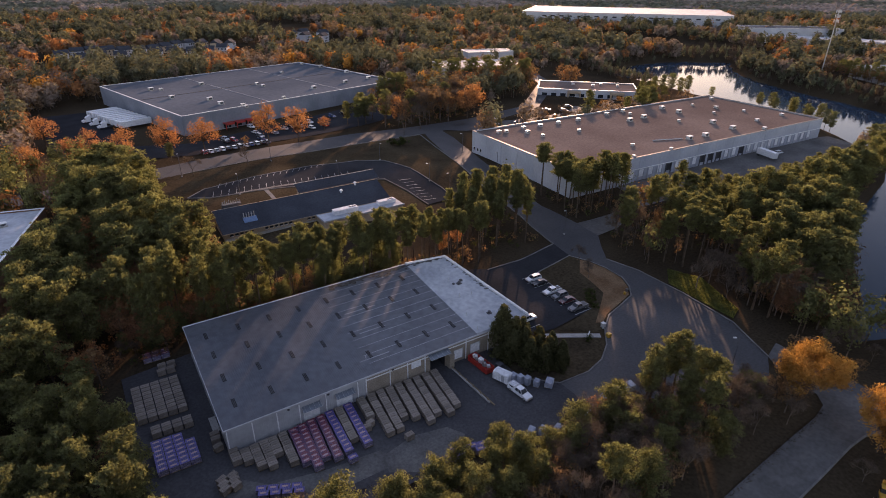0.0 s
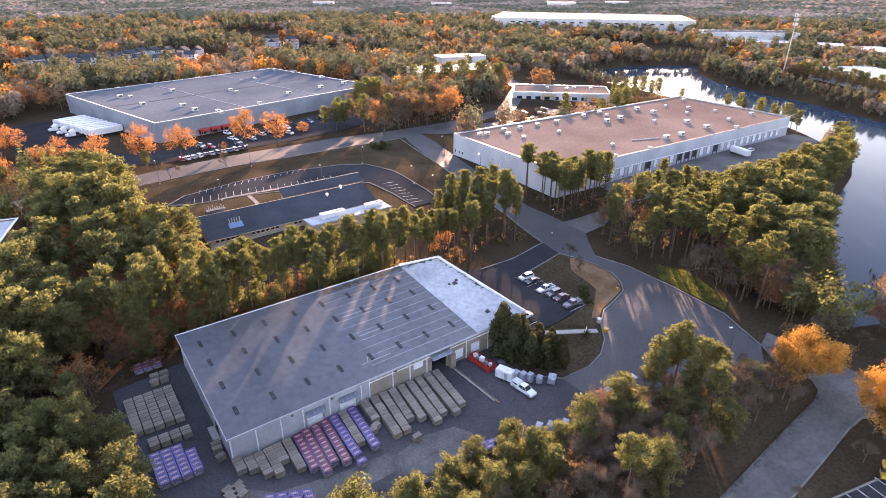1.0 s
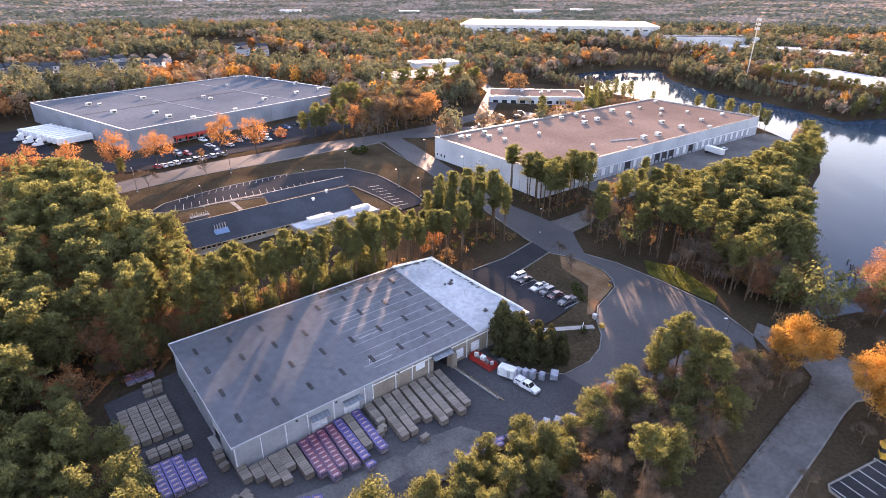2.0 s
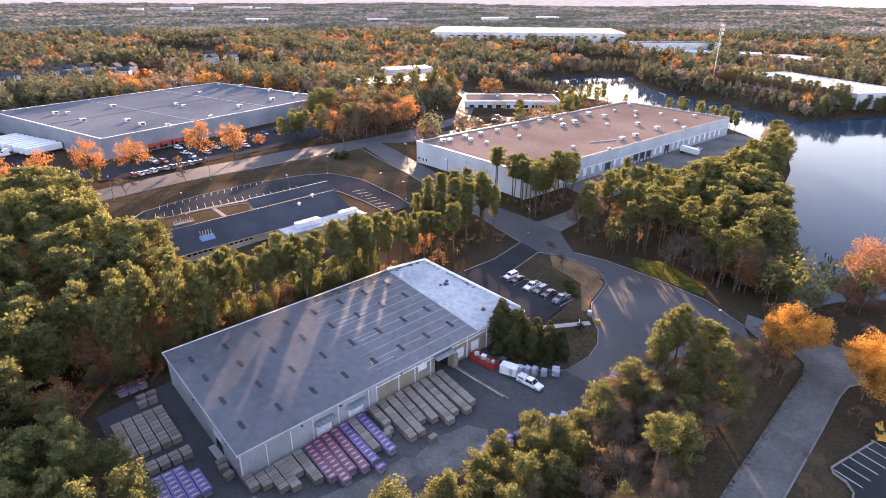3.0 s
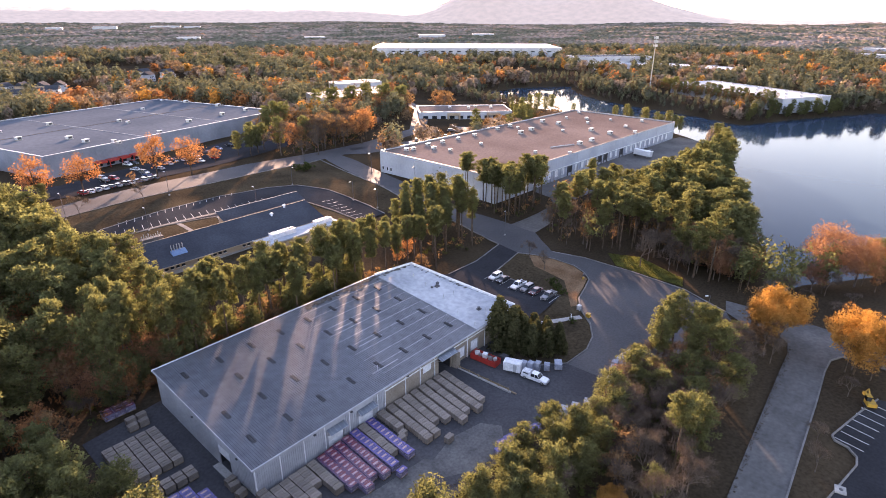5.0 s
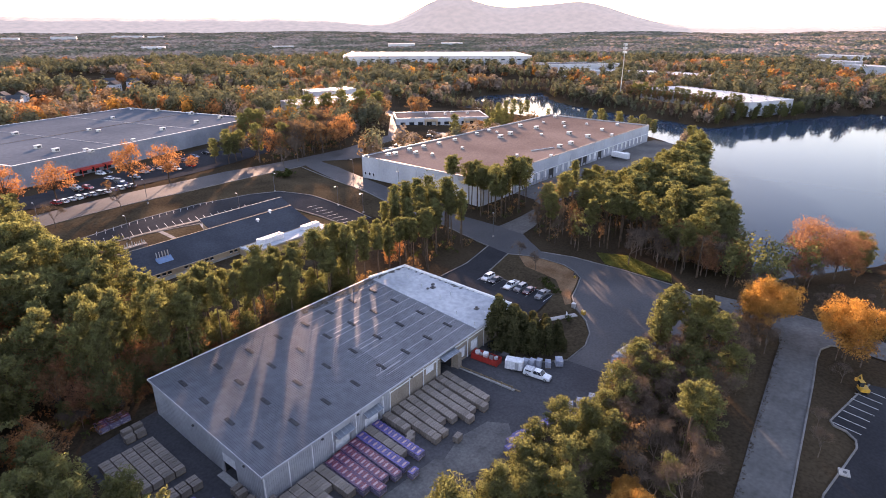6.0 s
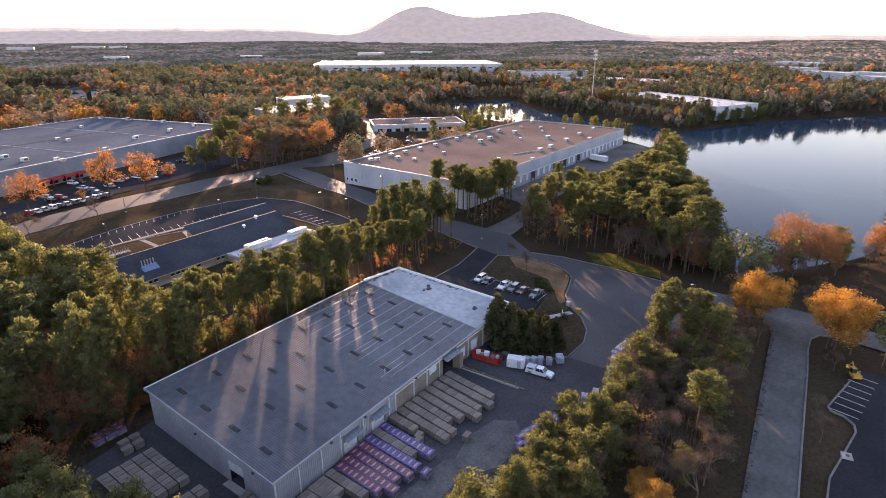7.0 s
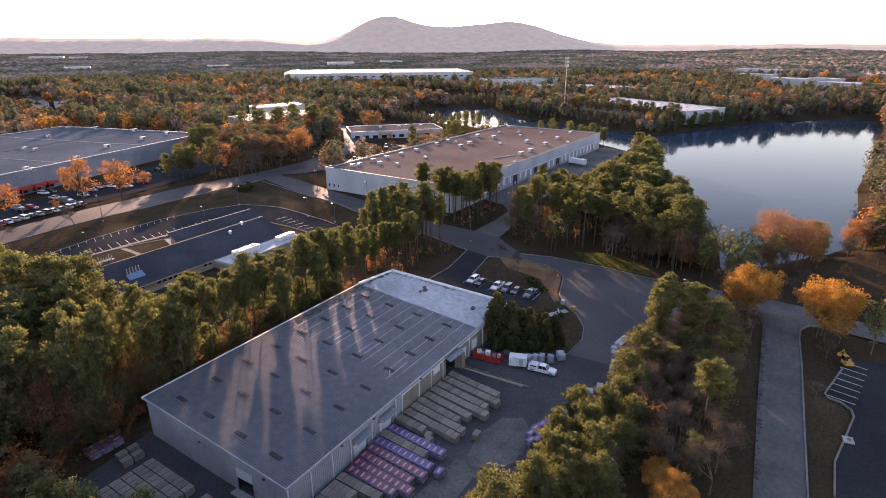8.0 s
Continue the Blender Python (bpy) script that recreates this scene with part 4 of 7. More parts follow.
M_BAGBLUE = bag_material("violet_printed_bag", (0.05, 0.045, 0.17), (0.085, 0.07, 0.24), (0.42, 0.24, 0.22))
M_BAGRED = bag_material("pink_printed_bag", (0.2, 0.035, 0.05), (0.11, 0.04, 0.085), (0.42, 0.27, 0.28))
M_BAGEND = bag_material("pale_bag_end", (0.2, 0.18, 0.24), (0.14, 0.12, 0.2), (0.34, 0.31, 0.36))
M_WRAP = surface("white_stretch_wrap", (0.3, 0.33, 0.4), (0.5, 0.53, 0.58), 0.3, 0.8, 5, 0.3, grain=0.2, per_object=0.2)


def side_shell(bm, profile, half, top_half=None, z_top=None):
    """A body from a side outline (x, z), narrowed towards the top."""
    rings = []
    for s in (-1, 1):
        ring = []
        for x, z in profile:
            w = half if top_half is None else half + (top_half - half) * max(0.0, min(1.0, (z - profile[0][1]) / (z_top - profile[0][1])))
            ring.append(bm.verts.new((x, s * w, z)))
        rings.append(ring)
    n = len(profile)
    bm.faces.new(rings[0])
    bm.faces.new(rings[1][::-1])
    for i in range(n):
        j = (i + 1) % n
        bm.faces.new((rings[0][i], rings[1][i], rings[1][j], rings[0][j]))


def pallet_base(parent, w, d):
    spec = [(-w / 2, w / 2, y - 0.05, y + 0.05, 0, 0.1) for y in (-d / 2 + 0.05, 0, d / 2 - 0.05)]
    spec += [(-w / 2 + k * (w - 0.14) / 6, -w / 2 + k * (w - 0.14) / 6 + 0.14, -d / 2, d / 2, 0.1, 0.13) for k in range(7)]
    return tagged(boxes("pallet", spec, M_TIMBER, parent), "wooden pallet", kind="stuff")


def block_pallet():
    t = thing("block_pallet", "cube of grey-tan pavers strapped on a wooden pallet", "pallet load", group="paver pallets")
    w, d, h = 1.64, 1.12, 1.25
    pallet_base(t, w, d)
    bm = bmesh.new()
    outline = [(-w / 2, 0.14), (w / 2, 0.14)]
    for z in (0.69, 0.73):
        outline += [(w / 2 - (0.03 if z == 0.71 else 0.0), z)]
    outline += [(w / 2, h)]
    for k in range(3, 0, -1):
        x = -w / 2 + k * w / 4
        outline += [(x + 0.014, h), (x + 0.01, h - 0.05), (x - 0.01, h - 0.05), (x - 0.014, h)]
    outline += [(-w / 2, h)]
    side_shell(bm, outline, d / 2)
    part("paver_cube", bm, M_BLOCK, t)
    boxes("strap", [(-w / 2 - 0.012, w / 2 + 0.012, -0.018, 0.018, 0.14, h + 0.012)], M_UNITDARK, t)
    return t


def bag_pallet(material, label, group):
    t = thing("bag_pallet", label, "pallet load", group=group)
    w, d = 1.72, 1.14
    pallet_base(t, w, d)
    bm = bmesh.new()
    for j in range(5):
        for k in range(5):
            for i in range(3):
                x0, y0, z0 = -w / 2 + k * w / 5, -d / 2 + i * d / 3, 0.14 + j * 0.23
                q = 0.02 * ((j + k + i) % 2)
                box(bm, x0 + 0.01, x0 + w / 5 - 0.01, y0 + 0.01 - q, y0 + d / 3 - 0.01 + q, z0 + 0.01, z0 + 0.215 + q)
    bm.normal_update()
    for f in bm.faces:
        f.material_index = 1 if abs(f.normal.z) < 0.5 else 0
    load = part("bagged_load", bm, material, t)
    load.data.materials.append(M_BAGEND)
    tagged(load, kind="stuff")
    return t


PALLETS = {"block": block_pallet(), "blue": bag_pallet(M_BAGBLUE, "violet-blue printed bags stacked on a pallet", "violet bag pallets"), "red": bag_pallet(M_BAGRED, "pink and red printed bags stacked on a pallet", "pink bag pallets")}
USED = set()


def put_pallet(kind, x, y, turn=0, z=0.1):
    m = pose(x, y, z_at(x, y) + z if z < 0.5 else z, 0, 0, turn + rnd(-1.5, 1.5))
    if kind not in USED:
        USED.add(kind)
        PALLETS[kind].matrix_world = m
        return PALLETS[kind]
    return copy_thing(PALLETS[kind], m)


def pallet_row(kind, x, y0, y1, drift=0.0, step=1.2):
    n = int(abs(y1 - y0) / step)
    for k in range(n):
        put_pallet(kind, x + drift * k / max(1, n) + rnd(-0.04, 0.04), y0 - (k + 0.5) * step + rnd(-0.03, 0.03))


for row_kind, row_x, row_y0, row_y1, row_drift in (
        ("block", 44.0, -0.9, -13.5, -1.4), ("block", 41.9, -0.9, -14.6, -1.6), ("block", 39.6, -0.8, -13.0, -1.7), ("block", 37.4, -0.8, -14.0, -1.6),
        ("block", 35.2, -0.7, -12.4, -1.5), ("block", 33.0, -0.7, -11.0, -1.4), ("block", 30.9, -0.6, -13.4, -1.5), ("block", 28.7, -0.6, -13.0, -1.3),
        ("block", 26.4, -0.6, -6.9, -0.4), ("blue", 23.4, -0.8, -13.6, -1.0), ("block", 21.4, -0.8, -11.2, -0.8), ("blue", 19.4, -0.8, -13.2, -0.8),
        ("red", 17.4, -1.0, -13.6, -1.0), ("red", 15.4, -1.0, -12.6, -1.0), ("red", 13.5, -1.2, -13.2, -1.0), ("red", 11.7, -1.4, -11.4, -0.6),
        ("block", 9.6, -1.2, -9.7, -0.3), ("block", 7.7, -1.2, -7.0, -0.2), ("block", 6.0, -1.2, -8.4, -0.2), ("block", 4.2, -1.3, -8.4, -0.1), ("block", 2.4, -1.3, -5.2, 0), ("block", 0.6, -0.2, -3.8, 0)):
    pallet_row(row_kind, row_x, row_y0, row_y1, row_drift)
put_pallet("blue", 18.6, -14.3)
for i in range(5):
    for j in range(9):
        put_pallet("block", -5.0 - i * 1.85, 26.0 - j * 1.2)
for i in range(4):
    for j in range(2):
        put_pallet("block", -4.9 - i * 1.9, 12.6 - j * 1.25)
for i in range(3):
    for j in range(2):
        put_pallet("red", -5.0 - i * 1.85, 36.5 - j * 1.25)
for i in range(2):
    put_pallet("block", -4.5 - i * 1.9, 31.5)
    put_pallet("block", -4.9 - i * 1.9, 29.6)
for i in range(4):
    for j in range(7):
        if i or j > 1:
            put_pallet("blue", -5.6 - i * 1.85, 8.4 - j * 1.2)
for i in range(2):
    for j in range(3):
        put_pallet("block", -1.0 - i * 1.85, -6.4 - j * 1.2, 25)
for i in range(4):
    for j in range(2):
        put_pallet("blue", 2.4 + i * 1.8, -12.2 - i * 0.9 - j * 1.2, -25)
for x, y in ((35.4, -22.8), (37.2, -23.0), (36.2, -24.2), (38.9, -23.6), (40.6, -24.2), (39.6, -25.0), (42.6, -24.9), (44.4, -25.6), (43.4, -26.2), (45.6, -26.8), (33.6, -23.6), (34.6, -24.4)):
    put_pallet("blue", x, y, -14)
for x, y in ((24.2, -8.6), (25.2, -7.9), (30.2, -14.8), (-1.3, 5.6), (-1.4, 4.2), (-1.5, 2.0)):
    put_pallet("block", x, y, rnd(-20, 20))


def wrapped_load(x, y, w, d, h, turn, label="white shrink-wrapped load on a pallet"):
    t = thing("wrapped_load", label, "pallet load", x, y, z_at(x, y) + 0.08, turn, "wrapped loads")
    pallet_base(t, w, d)
    bm = bmesh.new()
    box(bm, -w / 2, w / 2, -d / 2, d / 2, 0.14, h)
    bmesh.ops.subdivide_edges(bm, edges=bm.edges[:], cuts=2, use_grid_fill=True)
    for v in bm.verts:
        v.co += Vector((rnd(-0.05, 0.05), rnd(-0.05, 0.05), rnd(-0.03, 0.05) if v.co.z > 0.3 else 0))
    part("wrapped_block", bm, M_WRAP, t)


for x, y, w, d, h, turn in ((57.6, -12.6, 1.2, 1.2, 2.3, 10), (58.6, -13.8, 1.2, 1.2, 2.2, 5), (59.6, -14.9, 1.2, 1.1, 2.1, 12), (61.0, -16.4, 1.3, 1.2, 1.6, 30), (63.4, -17.8, 2.2, 1.6, 1.4, 35),
                            (50.7, -26.6, 1.5, 1.2, 1.5, 30), (52.6, -27.8, 1.6, 1.2, 1.6, 25), (55.4, -29.0, 1.5, 1.2, 1.5, 20), (71.4, -27.2, 1.3, 1.3, 1.5, 5), (69.2, -28.0, 1.5, 1.4, 1.7, 8),
                            (66.0, -28.8, 1.3, 1.2, 1.3, 12), (63.4, -29.2, 1.5, 1.3, 1.3, 15), (75.2, -28.0, 1.8, 5.0, 1.6, 80)):
    wrapped_load(x, y, w, d, h, turn)


def dumpster(x, y, turn):
    t = thing("dumpster", "open red steel dumpster full of scrap", "dumpster", x, y, z_at(x, y) + 0.1, turn)
    w, d, h = 6.6, 2.3, 1.5
    for nm, s in (("side_panel", (-w / 2, w / 2, -d / 2, -d / 2 + 0.08, 0.15, h)), ("side_panel", (-w / 2, w / 2, d / 2 - 0.08, d / 2, 0.15, h)), ("end_panel", (-w / 2, -w / 2 + 0.08, -d / 2 + 0.08, d / 2 - 0.08, 0.15, h)),
                  ("end_panel", (w / 2 - 0.08, w / 2, -d / 2 + 0.08, d / 2 - 0.08, 0.15, h)), ("floor", (-w / 2 + 0.08, w / 2 - 0.08, -d / 2 + 0.08, d / 2 - 0.08, 0.1, 0.3))):
        boxes(nm, [s], M_RED, t)
    for k in range(9):
        x0 = -w / 2 + 0.3 + k * (w - 0.6) / 8
        boxes("rib", [(x0 - 0.06, x0 + 0.06, -d / 2 - 0.08, -d / 2 - 0.002, 0.15, h - 0.05)], M_RED, t)
    for x0, y0, s, m in ((-2.2, 0.1, 0.9, M_TRIM), (-0.2, 0.2, 1.1, M_TRIM), (1.4, -0.2, 0.8, M_STEEL), (2.4, 0.2, 0.7, M_UNIT), (0.9, 0.4, 0.5, M_UNITDARK), (-1.2, -0.3, 0.6, M_STEEL)):
        bm = bmesh.new()
        box(bm, -s / 2, s / 2, -s * 0.4, s * 0.4, -s * 0.5, s * 0.5)
        bmesh.ops.transform(bm, matrix=pose(x0, y0, h - 0.1, rnd(-15, 15), rnd(-15, 15), rnd(0, 90)), verts=bm.verts[:])
        part("scrap", bm, m, t)


def box_trailer(x, y, turn):
    t = thing("cargo_trailer", "small white enclosed cargo trailer", "trailer", x, y, z_at(x, y) + 0.08, turn)
    bm = bmesh.new()
    box(bm, -1.9, 1.9, -1.05, 1.05, 0.5, 2.6)
    bmesh.ops.bevel(bm, geom=bm.edges[:], offset=0.08, segments=2, affect="EDGES")
    body = part("body", bm, M_TRIM, t, "white sheet-metal box")
    boxes("side_door", [(0.3, 1.1, -1.07, -1.052, 0.65, 2.3)], M_WHITEWALL, body)
    for k in range(5):
        boxes("seam", [(-1.6 + k * 0.75, -1.57 + k * 0.75, -1.07, -1.052, 0.6, 2.5)], M_STEEL, body)
    for sy in (-1.1, 1.0):
        bm = bmesh.new()
        rod(bm, (0, sy, 0.33), (0, sy + 0.12, 0.33), 0.33, 0.33, 14)
        part("wheel", bm, M_UNITDARK, t)
    boxes("drawbar", [(1.9, 3.0, -0.06, 0.06, 0.42, 0.52)], M_UNITDARK, t)


dumpster(54.9, -4.3, -86)
box_trailer(55.8, -11.0, -70)


def timber_rail():
    t = thing("ramp_wall", "low concrete retaining wall with a timber guard rail", "barrier", 48.8, -1.6, 0.0, -88)
    boxes("wall", [(0, 13.5, -0.15, 0.15, -0.3, 0.55)], M_CONC, t)
    for k in range(6):
        boxes("post", [(0.3 + k * 2.5, 0.45 + k * 2.5, -0.08, 0.08, 0.55, 1.25)], M_TIMBER, t)
    boxes("rail", [(0.1, 13.2, -0.13, -0.085, 0.95, 1.2)], M_TIMBER, t)
    boxes("beam", [(6, 14.6, 0.3, 0.6, -0.1, 0.35)], M_TIMBER, t)


timber_rail()


# ---- vehicles ----
PAINT = {"white": plain("white_car_paint", (0.72, 0.73, 0.74), 0.25, 0, 0.6), "silver": plain("silver_car_paint", (0.42, 0.44, 0.46), 0.3, 0.5, 0.6), "black": plain("black_car_paint", (0.02, 0.02, 0.022), 0.25, 0, 0.6),
         "grey": plain("grey_car_paint", (0.12, 0.13, 0.14), 0.3, 0.3, 0.6), "red": plain("red_car_paint", (0.3, 0.02, 0.02), 0.25, 0, 0.6), "maroon": plain("maroon_car_paint", (0.1, 0.025, 0.025), 0.25, 0, 0.6), "blue": plain("blue_car_paint", (0.05, 0.09, 0.2), 0.25, 0.2, 0.6)}
M_RUBBER = plain("tyre_rubber", (0.018, 0.018, 0.018), 0.85)
M_LAMP = plain("headlamp", (0.7, 0.7, 0.68), 0.15)
M_TAIL = plain("tail_lamp", (0.3, 0.015, 0.01), 0.25)


def make_car(style, colour):
    words = {"sedan": "sedan parked in a bay", "suv": "sport utility vehicle parked in a bay", "pickup": "pickup truck parked in a bay", "cap_pickup": "pickup truck with a white cap over its bed"}
    t = thing("pickup_truck" if "pickup" in style else "car", colour + " " + words[style], "car", group="parked cars")
    paint = PAINT[colour]
    L = {"sedan": 4.7, "suv": 4.7, "pickup": 5.8, "cap_pickup": 5.9}[style]
    h = L / 2
    low, belt = 0.32, {"sedan": 0.92, "suv": 1.08, "pickup": 1.12, "cap_pickup": 1.12}[style]
    bm = bmesh.new()
    side_shell(bm, [(-h, low), (h - 0.1, low), (h, 0.55), (h - 0.08, belt - 0.22), (h - 1.25, belt), (-h + 0.1, belt), (-h, belt - 0.15)], 0.92)
    bmesh.ops.bevel(bm, geom=bm.edges[:], offset=0.06, segments=2, affect="EDGES")
    body = part("body", bm, paint, t)
    top = {"sedan": 1.45, "suv": 1.72, "pickup": 1.82, "cap_pickup": 1.82}[style]
    x = {"sedan": (-1.75, -1.0, 0.45, 1.25), "suv": (-2.25, -1.95, 0.5, 1.2), "pickup": (-0.75, -0.6, 0.75, 1.45), "cap_pickup": (-0.75, -0.6, 0.75, 1.45)}[style]
    bm = bmesh.new()
    side_shell(bm, [(x[0], belt - 0.03), (x[3], belt - 0.03), (x[2], top - 0.06), (x[1], top - 0.06)], 0.86, 0.68, top)
    part("cabin_glass", bm, M_GLASS, t, "dark tinted windows")
    bm = bmesh.new()
    box(bm, x[1] - 0.05, x[2] + 0.05, -0.7, 0.7, top - 0.07, top)
    bmesh.ops.bevel(bm, geom=bm.edges[:], offset=0.03, segments=1, affect="EDGES")
    roof = part("roof", bm, paint, t)
    for s in (-1, 1):
        for xa, xb in ((x[3], x[2]), (x[0], x[1]), ((x[0] + x[3]) / 2, (x[1] + x[2]) / 2)):
            bm = bmesh.new()
            rod(bm, (xa, s * 0.87, belt - 0.02), (xb, s * 0.69, top - 0.04), 0.05, None, 4)
            part("pillar", bm, paint, roof)
    if style == "pickup":
        boxes("bed", [(-h + 0.25, x[0] - 0.15, -0.75, 0.75, belt - 0.02, belt + 0.012)], M_UNITDARK, body, "open dark bed")
        boxes("bed_rail", [(-h + 0.1, x[0] - 0.05, 0.76, 0.9, belt, belt + 0.08)], paint, body)
        boxes("bed_rail", [(-h + 0.1, x[0] - 0.05, -0.9, -0.76, belt, belt + 0.08)], paint, body)
    if style == "cap_pickup":
        bm = bmesh.new()
        side_shell(bm, [(-h + 0.05, belt + 0.01), (x[0] - 0.06, belt + 0.01), (x[0] - 0.12, top), (-h + 0.2, top - 0.05)], 0.9, 0.78, top)
        bmesh.ops.bevel(bm, geom=bm.edges[:], offset=0.06, segments=2, affect="EDGES")
        cap = part("bed_cap", bm, paint, t, "white fibreglass bed cap")
        for s in (-1, 1):
            boxes("cap_window", [(-h + 0.5, x[0] - 0.4, s * 0.87 - 0.02, s * 0.87 + 0.02, belt + 0.2, top - 0.25)], M_GLASS, cap)
        boxes("roof_rack", [(-h + 0.5 + 0.5 * k, -h + 0.55 + 0.5 * k, -0.7, 0.7, top, top + 0.06) for k in range(4)], M_STEEL, cap)
    for wx in (-h + 0.95, h - 0.95):
        for s in (-1, 1):
            bm = bmesh.new()
            rod(bm, (wx, s * 0.72, 0.36), (wx, s * 0.94, 0.36), 0.36, 0.36, 16)
            wheel = part("tyre", bm, M_RUBBER, t)
            bm = bmesh.new()
            rod(bm, (wx, s * 0.94, 0.36), (wx, s * 0.955, 0.36), 0.22, 0.2, 10)
            part("rim", bm, M_STEEL, wheel)
    for s in (-0.66, 0.66):
        boxes("headlight", [(h - 0.09, h - 0.01, s - 0.2, s + 0.2, 0.62, 0.8)], M_LAMP, t)
        boxes("tail_light", [(-h - 0.01, -h + 0.06, s - 0.16, s + 0.16, 0.65, 0.9)], M_TAIL, t)
    boxes("bumper", [(h - 0.05, h + 0.05, -0.85, 0.85, 0.35, 0.55)], paint if style == "sedan" else M_STEEL, t)
    boxes("bumper", [(-h - 0.06, -h + 0.03, -0.85, 0.85, 0.38, 0.56)], paint if style == "sedan" else M_STEEL, t)
    return t


MADE = {}


def park(style, colour, x, y, turn, label=""):
    m = pose(x, y, z_at(x, y) + 0.09, 0, 0, turn)
    if (style, colour) not in MADE:
        MADE[style, colour] = make_car(style, colour)
        MADE[style, colour].matrix_world = m
        return tagged(MADE[style, colour], label)
    return tagged(copy_thing(MADE[style, colour], m), label)


park("cap_pickup", "white", 56.3, -16.4, -84, "white pickup truck with a white cap, standing in the yard")
for style, colour, y in (("suv", "white", 19.6), ("sedan", "black", 17.0), ("pickup", "white", 11.6), ("suv", "grey", 8.6), ("sedan", "maroon", 5.8), ("pickup", "grey", 1.6)):
    park(style, colour, 91.4, y, 178)
park("pickup", "white", 76.0, 4.6, 2)
park("suv", "white", 75.6, 9.8, 2)
for k, colour in enumerate(("red", "white", "silver", "white", "black", "silver", "grey", "white", "blue", "silver", "black", "grey")):
    park("sedan" if k % 3 else "suv", colour, 34 + k * 2.65, 171.2 + k * 0.35 + 2.0, 100)
for k, (x, y) in enumerate(((47.7, 192.1), (46.6, 186.4), (65.4, 211.5), (63.8, 199.1), (63.9, 190.0), (62.7, 184.4), (68.5, 212.3), (79.2, 199.8), (50.6, 187.4), (72, 193), (83, 203), (88, 201), (95, 206), (103, 209), (110, 211), (118, 214), (92, 195), (100, 197))):
    park("sedan" if k % 2 else "suv", ("silver", "black", "white", "white", "grey", "blue", "black", "silver", "red")[k % 9], x, y, 107 if k % 2 else -73)
for x, y, turn in ((262, 47.5, -8), (266.5, 46, -6), (196, 156, 30), (205, 160, 35), (226, 156, 30), (240, 163, -40), (250, 170, -40), (232, 170, -40)):
    park("sedan" if x < 240 else "suv", "white" if x > 262 else "grey", x, y, turn)


def semi_trailer():
    t = thing("semi_trailer", "long white semi-trailer parked at the docks", "trailer", group="semi-trailers")
    bm = bmesh.new()
    box(bm, -8, 8, -1.28, 1.28, 1.15, 4.05)
    bmesh.ops.bevel(bm, geom=bm.edges[:], offset=0.05, segments=1, affect="EDGES")
    part("box", bm, M_TRIM, t)
    boxes("chassis", [(-7.8, 7.6, -0.5, 0.5, 0.85, 1.14)], M_UNITDARK, t)
    for x in (-7.0, -5.8):
        for s in (-1.2, 0.85):
            bm = bmesh.new()
            rod(bm, (x, s, 0.5), (x, s + 0.35, 0.5), 0.5, 0.5, 12)
            part("wheel", bm, M_RUBBER, t)
    for s in (-0.7, 0.6):
        boxes("landing_leg", [(4.6, 4.75, s, s + 0.1, 0.02, 0.9)], M_STEEL, t)
    boxes("rear_door", [(-8.03, -8.002, -1.2, 1.2, 1.25, 3.95)], M_UNIT, t)
    return t


def tractor():
    t = thing("truck_tractor", "white truck tractor with a sleeper cab", "truck", group="truck tractors")
    bm = bmesh.new()
    side_shell(bm, [(-1.2, 0.8), (3.0, 0.8), (3.1, 1.7), (1.7, 1.95), (1.25, 2.9), (0.2, 3.7), (-1.2, 3.9)], 1.15)
    bmesh.ops.bevel(bm, geom=bm.edges[:], offset=0.08, segments=1, affect="EDGES")
    part("cab", bm, M_TRIM, t)
    boxes("windscreen", [(1.3, 1.62, -0.95, 0.95, 2.0, 2.75)], M_GLASS, t)
    boxes("chassis", [(-4.2, -1.15, -0.45, 0.45, 0.7, 1.0)], M_UNITDARK, t)
    for x in (2.1, -2.6, -3.8):
        for s in (-1.2, 0.85):
            bm = bmesh.new()
            rod(bm, (x, s, 0.5), (x, s + 0.35, 0.5), 0.5, 0.5, 12)
            part("wheel", bm, M_RUBBER, t)
    return t


trailer_one, tractor_one = semi_trailer(), tractor()
for k in range(9):
    x, y = 5.5 + k * 1.5, 283 - k * 4.6
    m = pose(x - 2, y, z_at(x, y) + 0.08, 0, 0, 197)
    if k == 0:
        trailer_one.matrix_world = m
    else:
        copy_thing(trailer_one, m)
    if k in (2, 4, 6):
        m = pose(x - 13.2, y - 3.4, z_at(x - 12, y - 3) + 0.08, 0, 0, 197)
        if k == 2:
            tractor_one.matrix_world = m
        else:
            copy_thing(tractor_one, m)
copy_thing(trailer_one, pose(255, 45.2, z_at(255, 45) + 0.08, 0, 0, -105) @ Matrix.Diagonal((0.62, 0.95, 0.9, 1)))
copy_thing(trailer_one, pose(186, 160, z_at(186, 160) + 0.08, 0, 0, 60) @ Matrix.Diagonal((0.4, 0.85, 0.75, 1)))


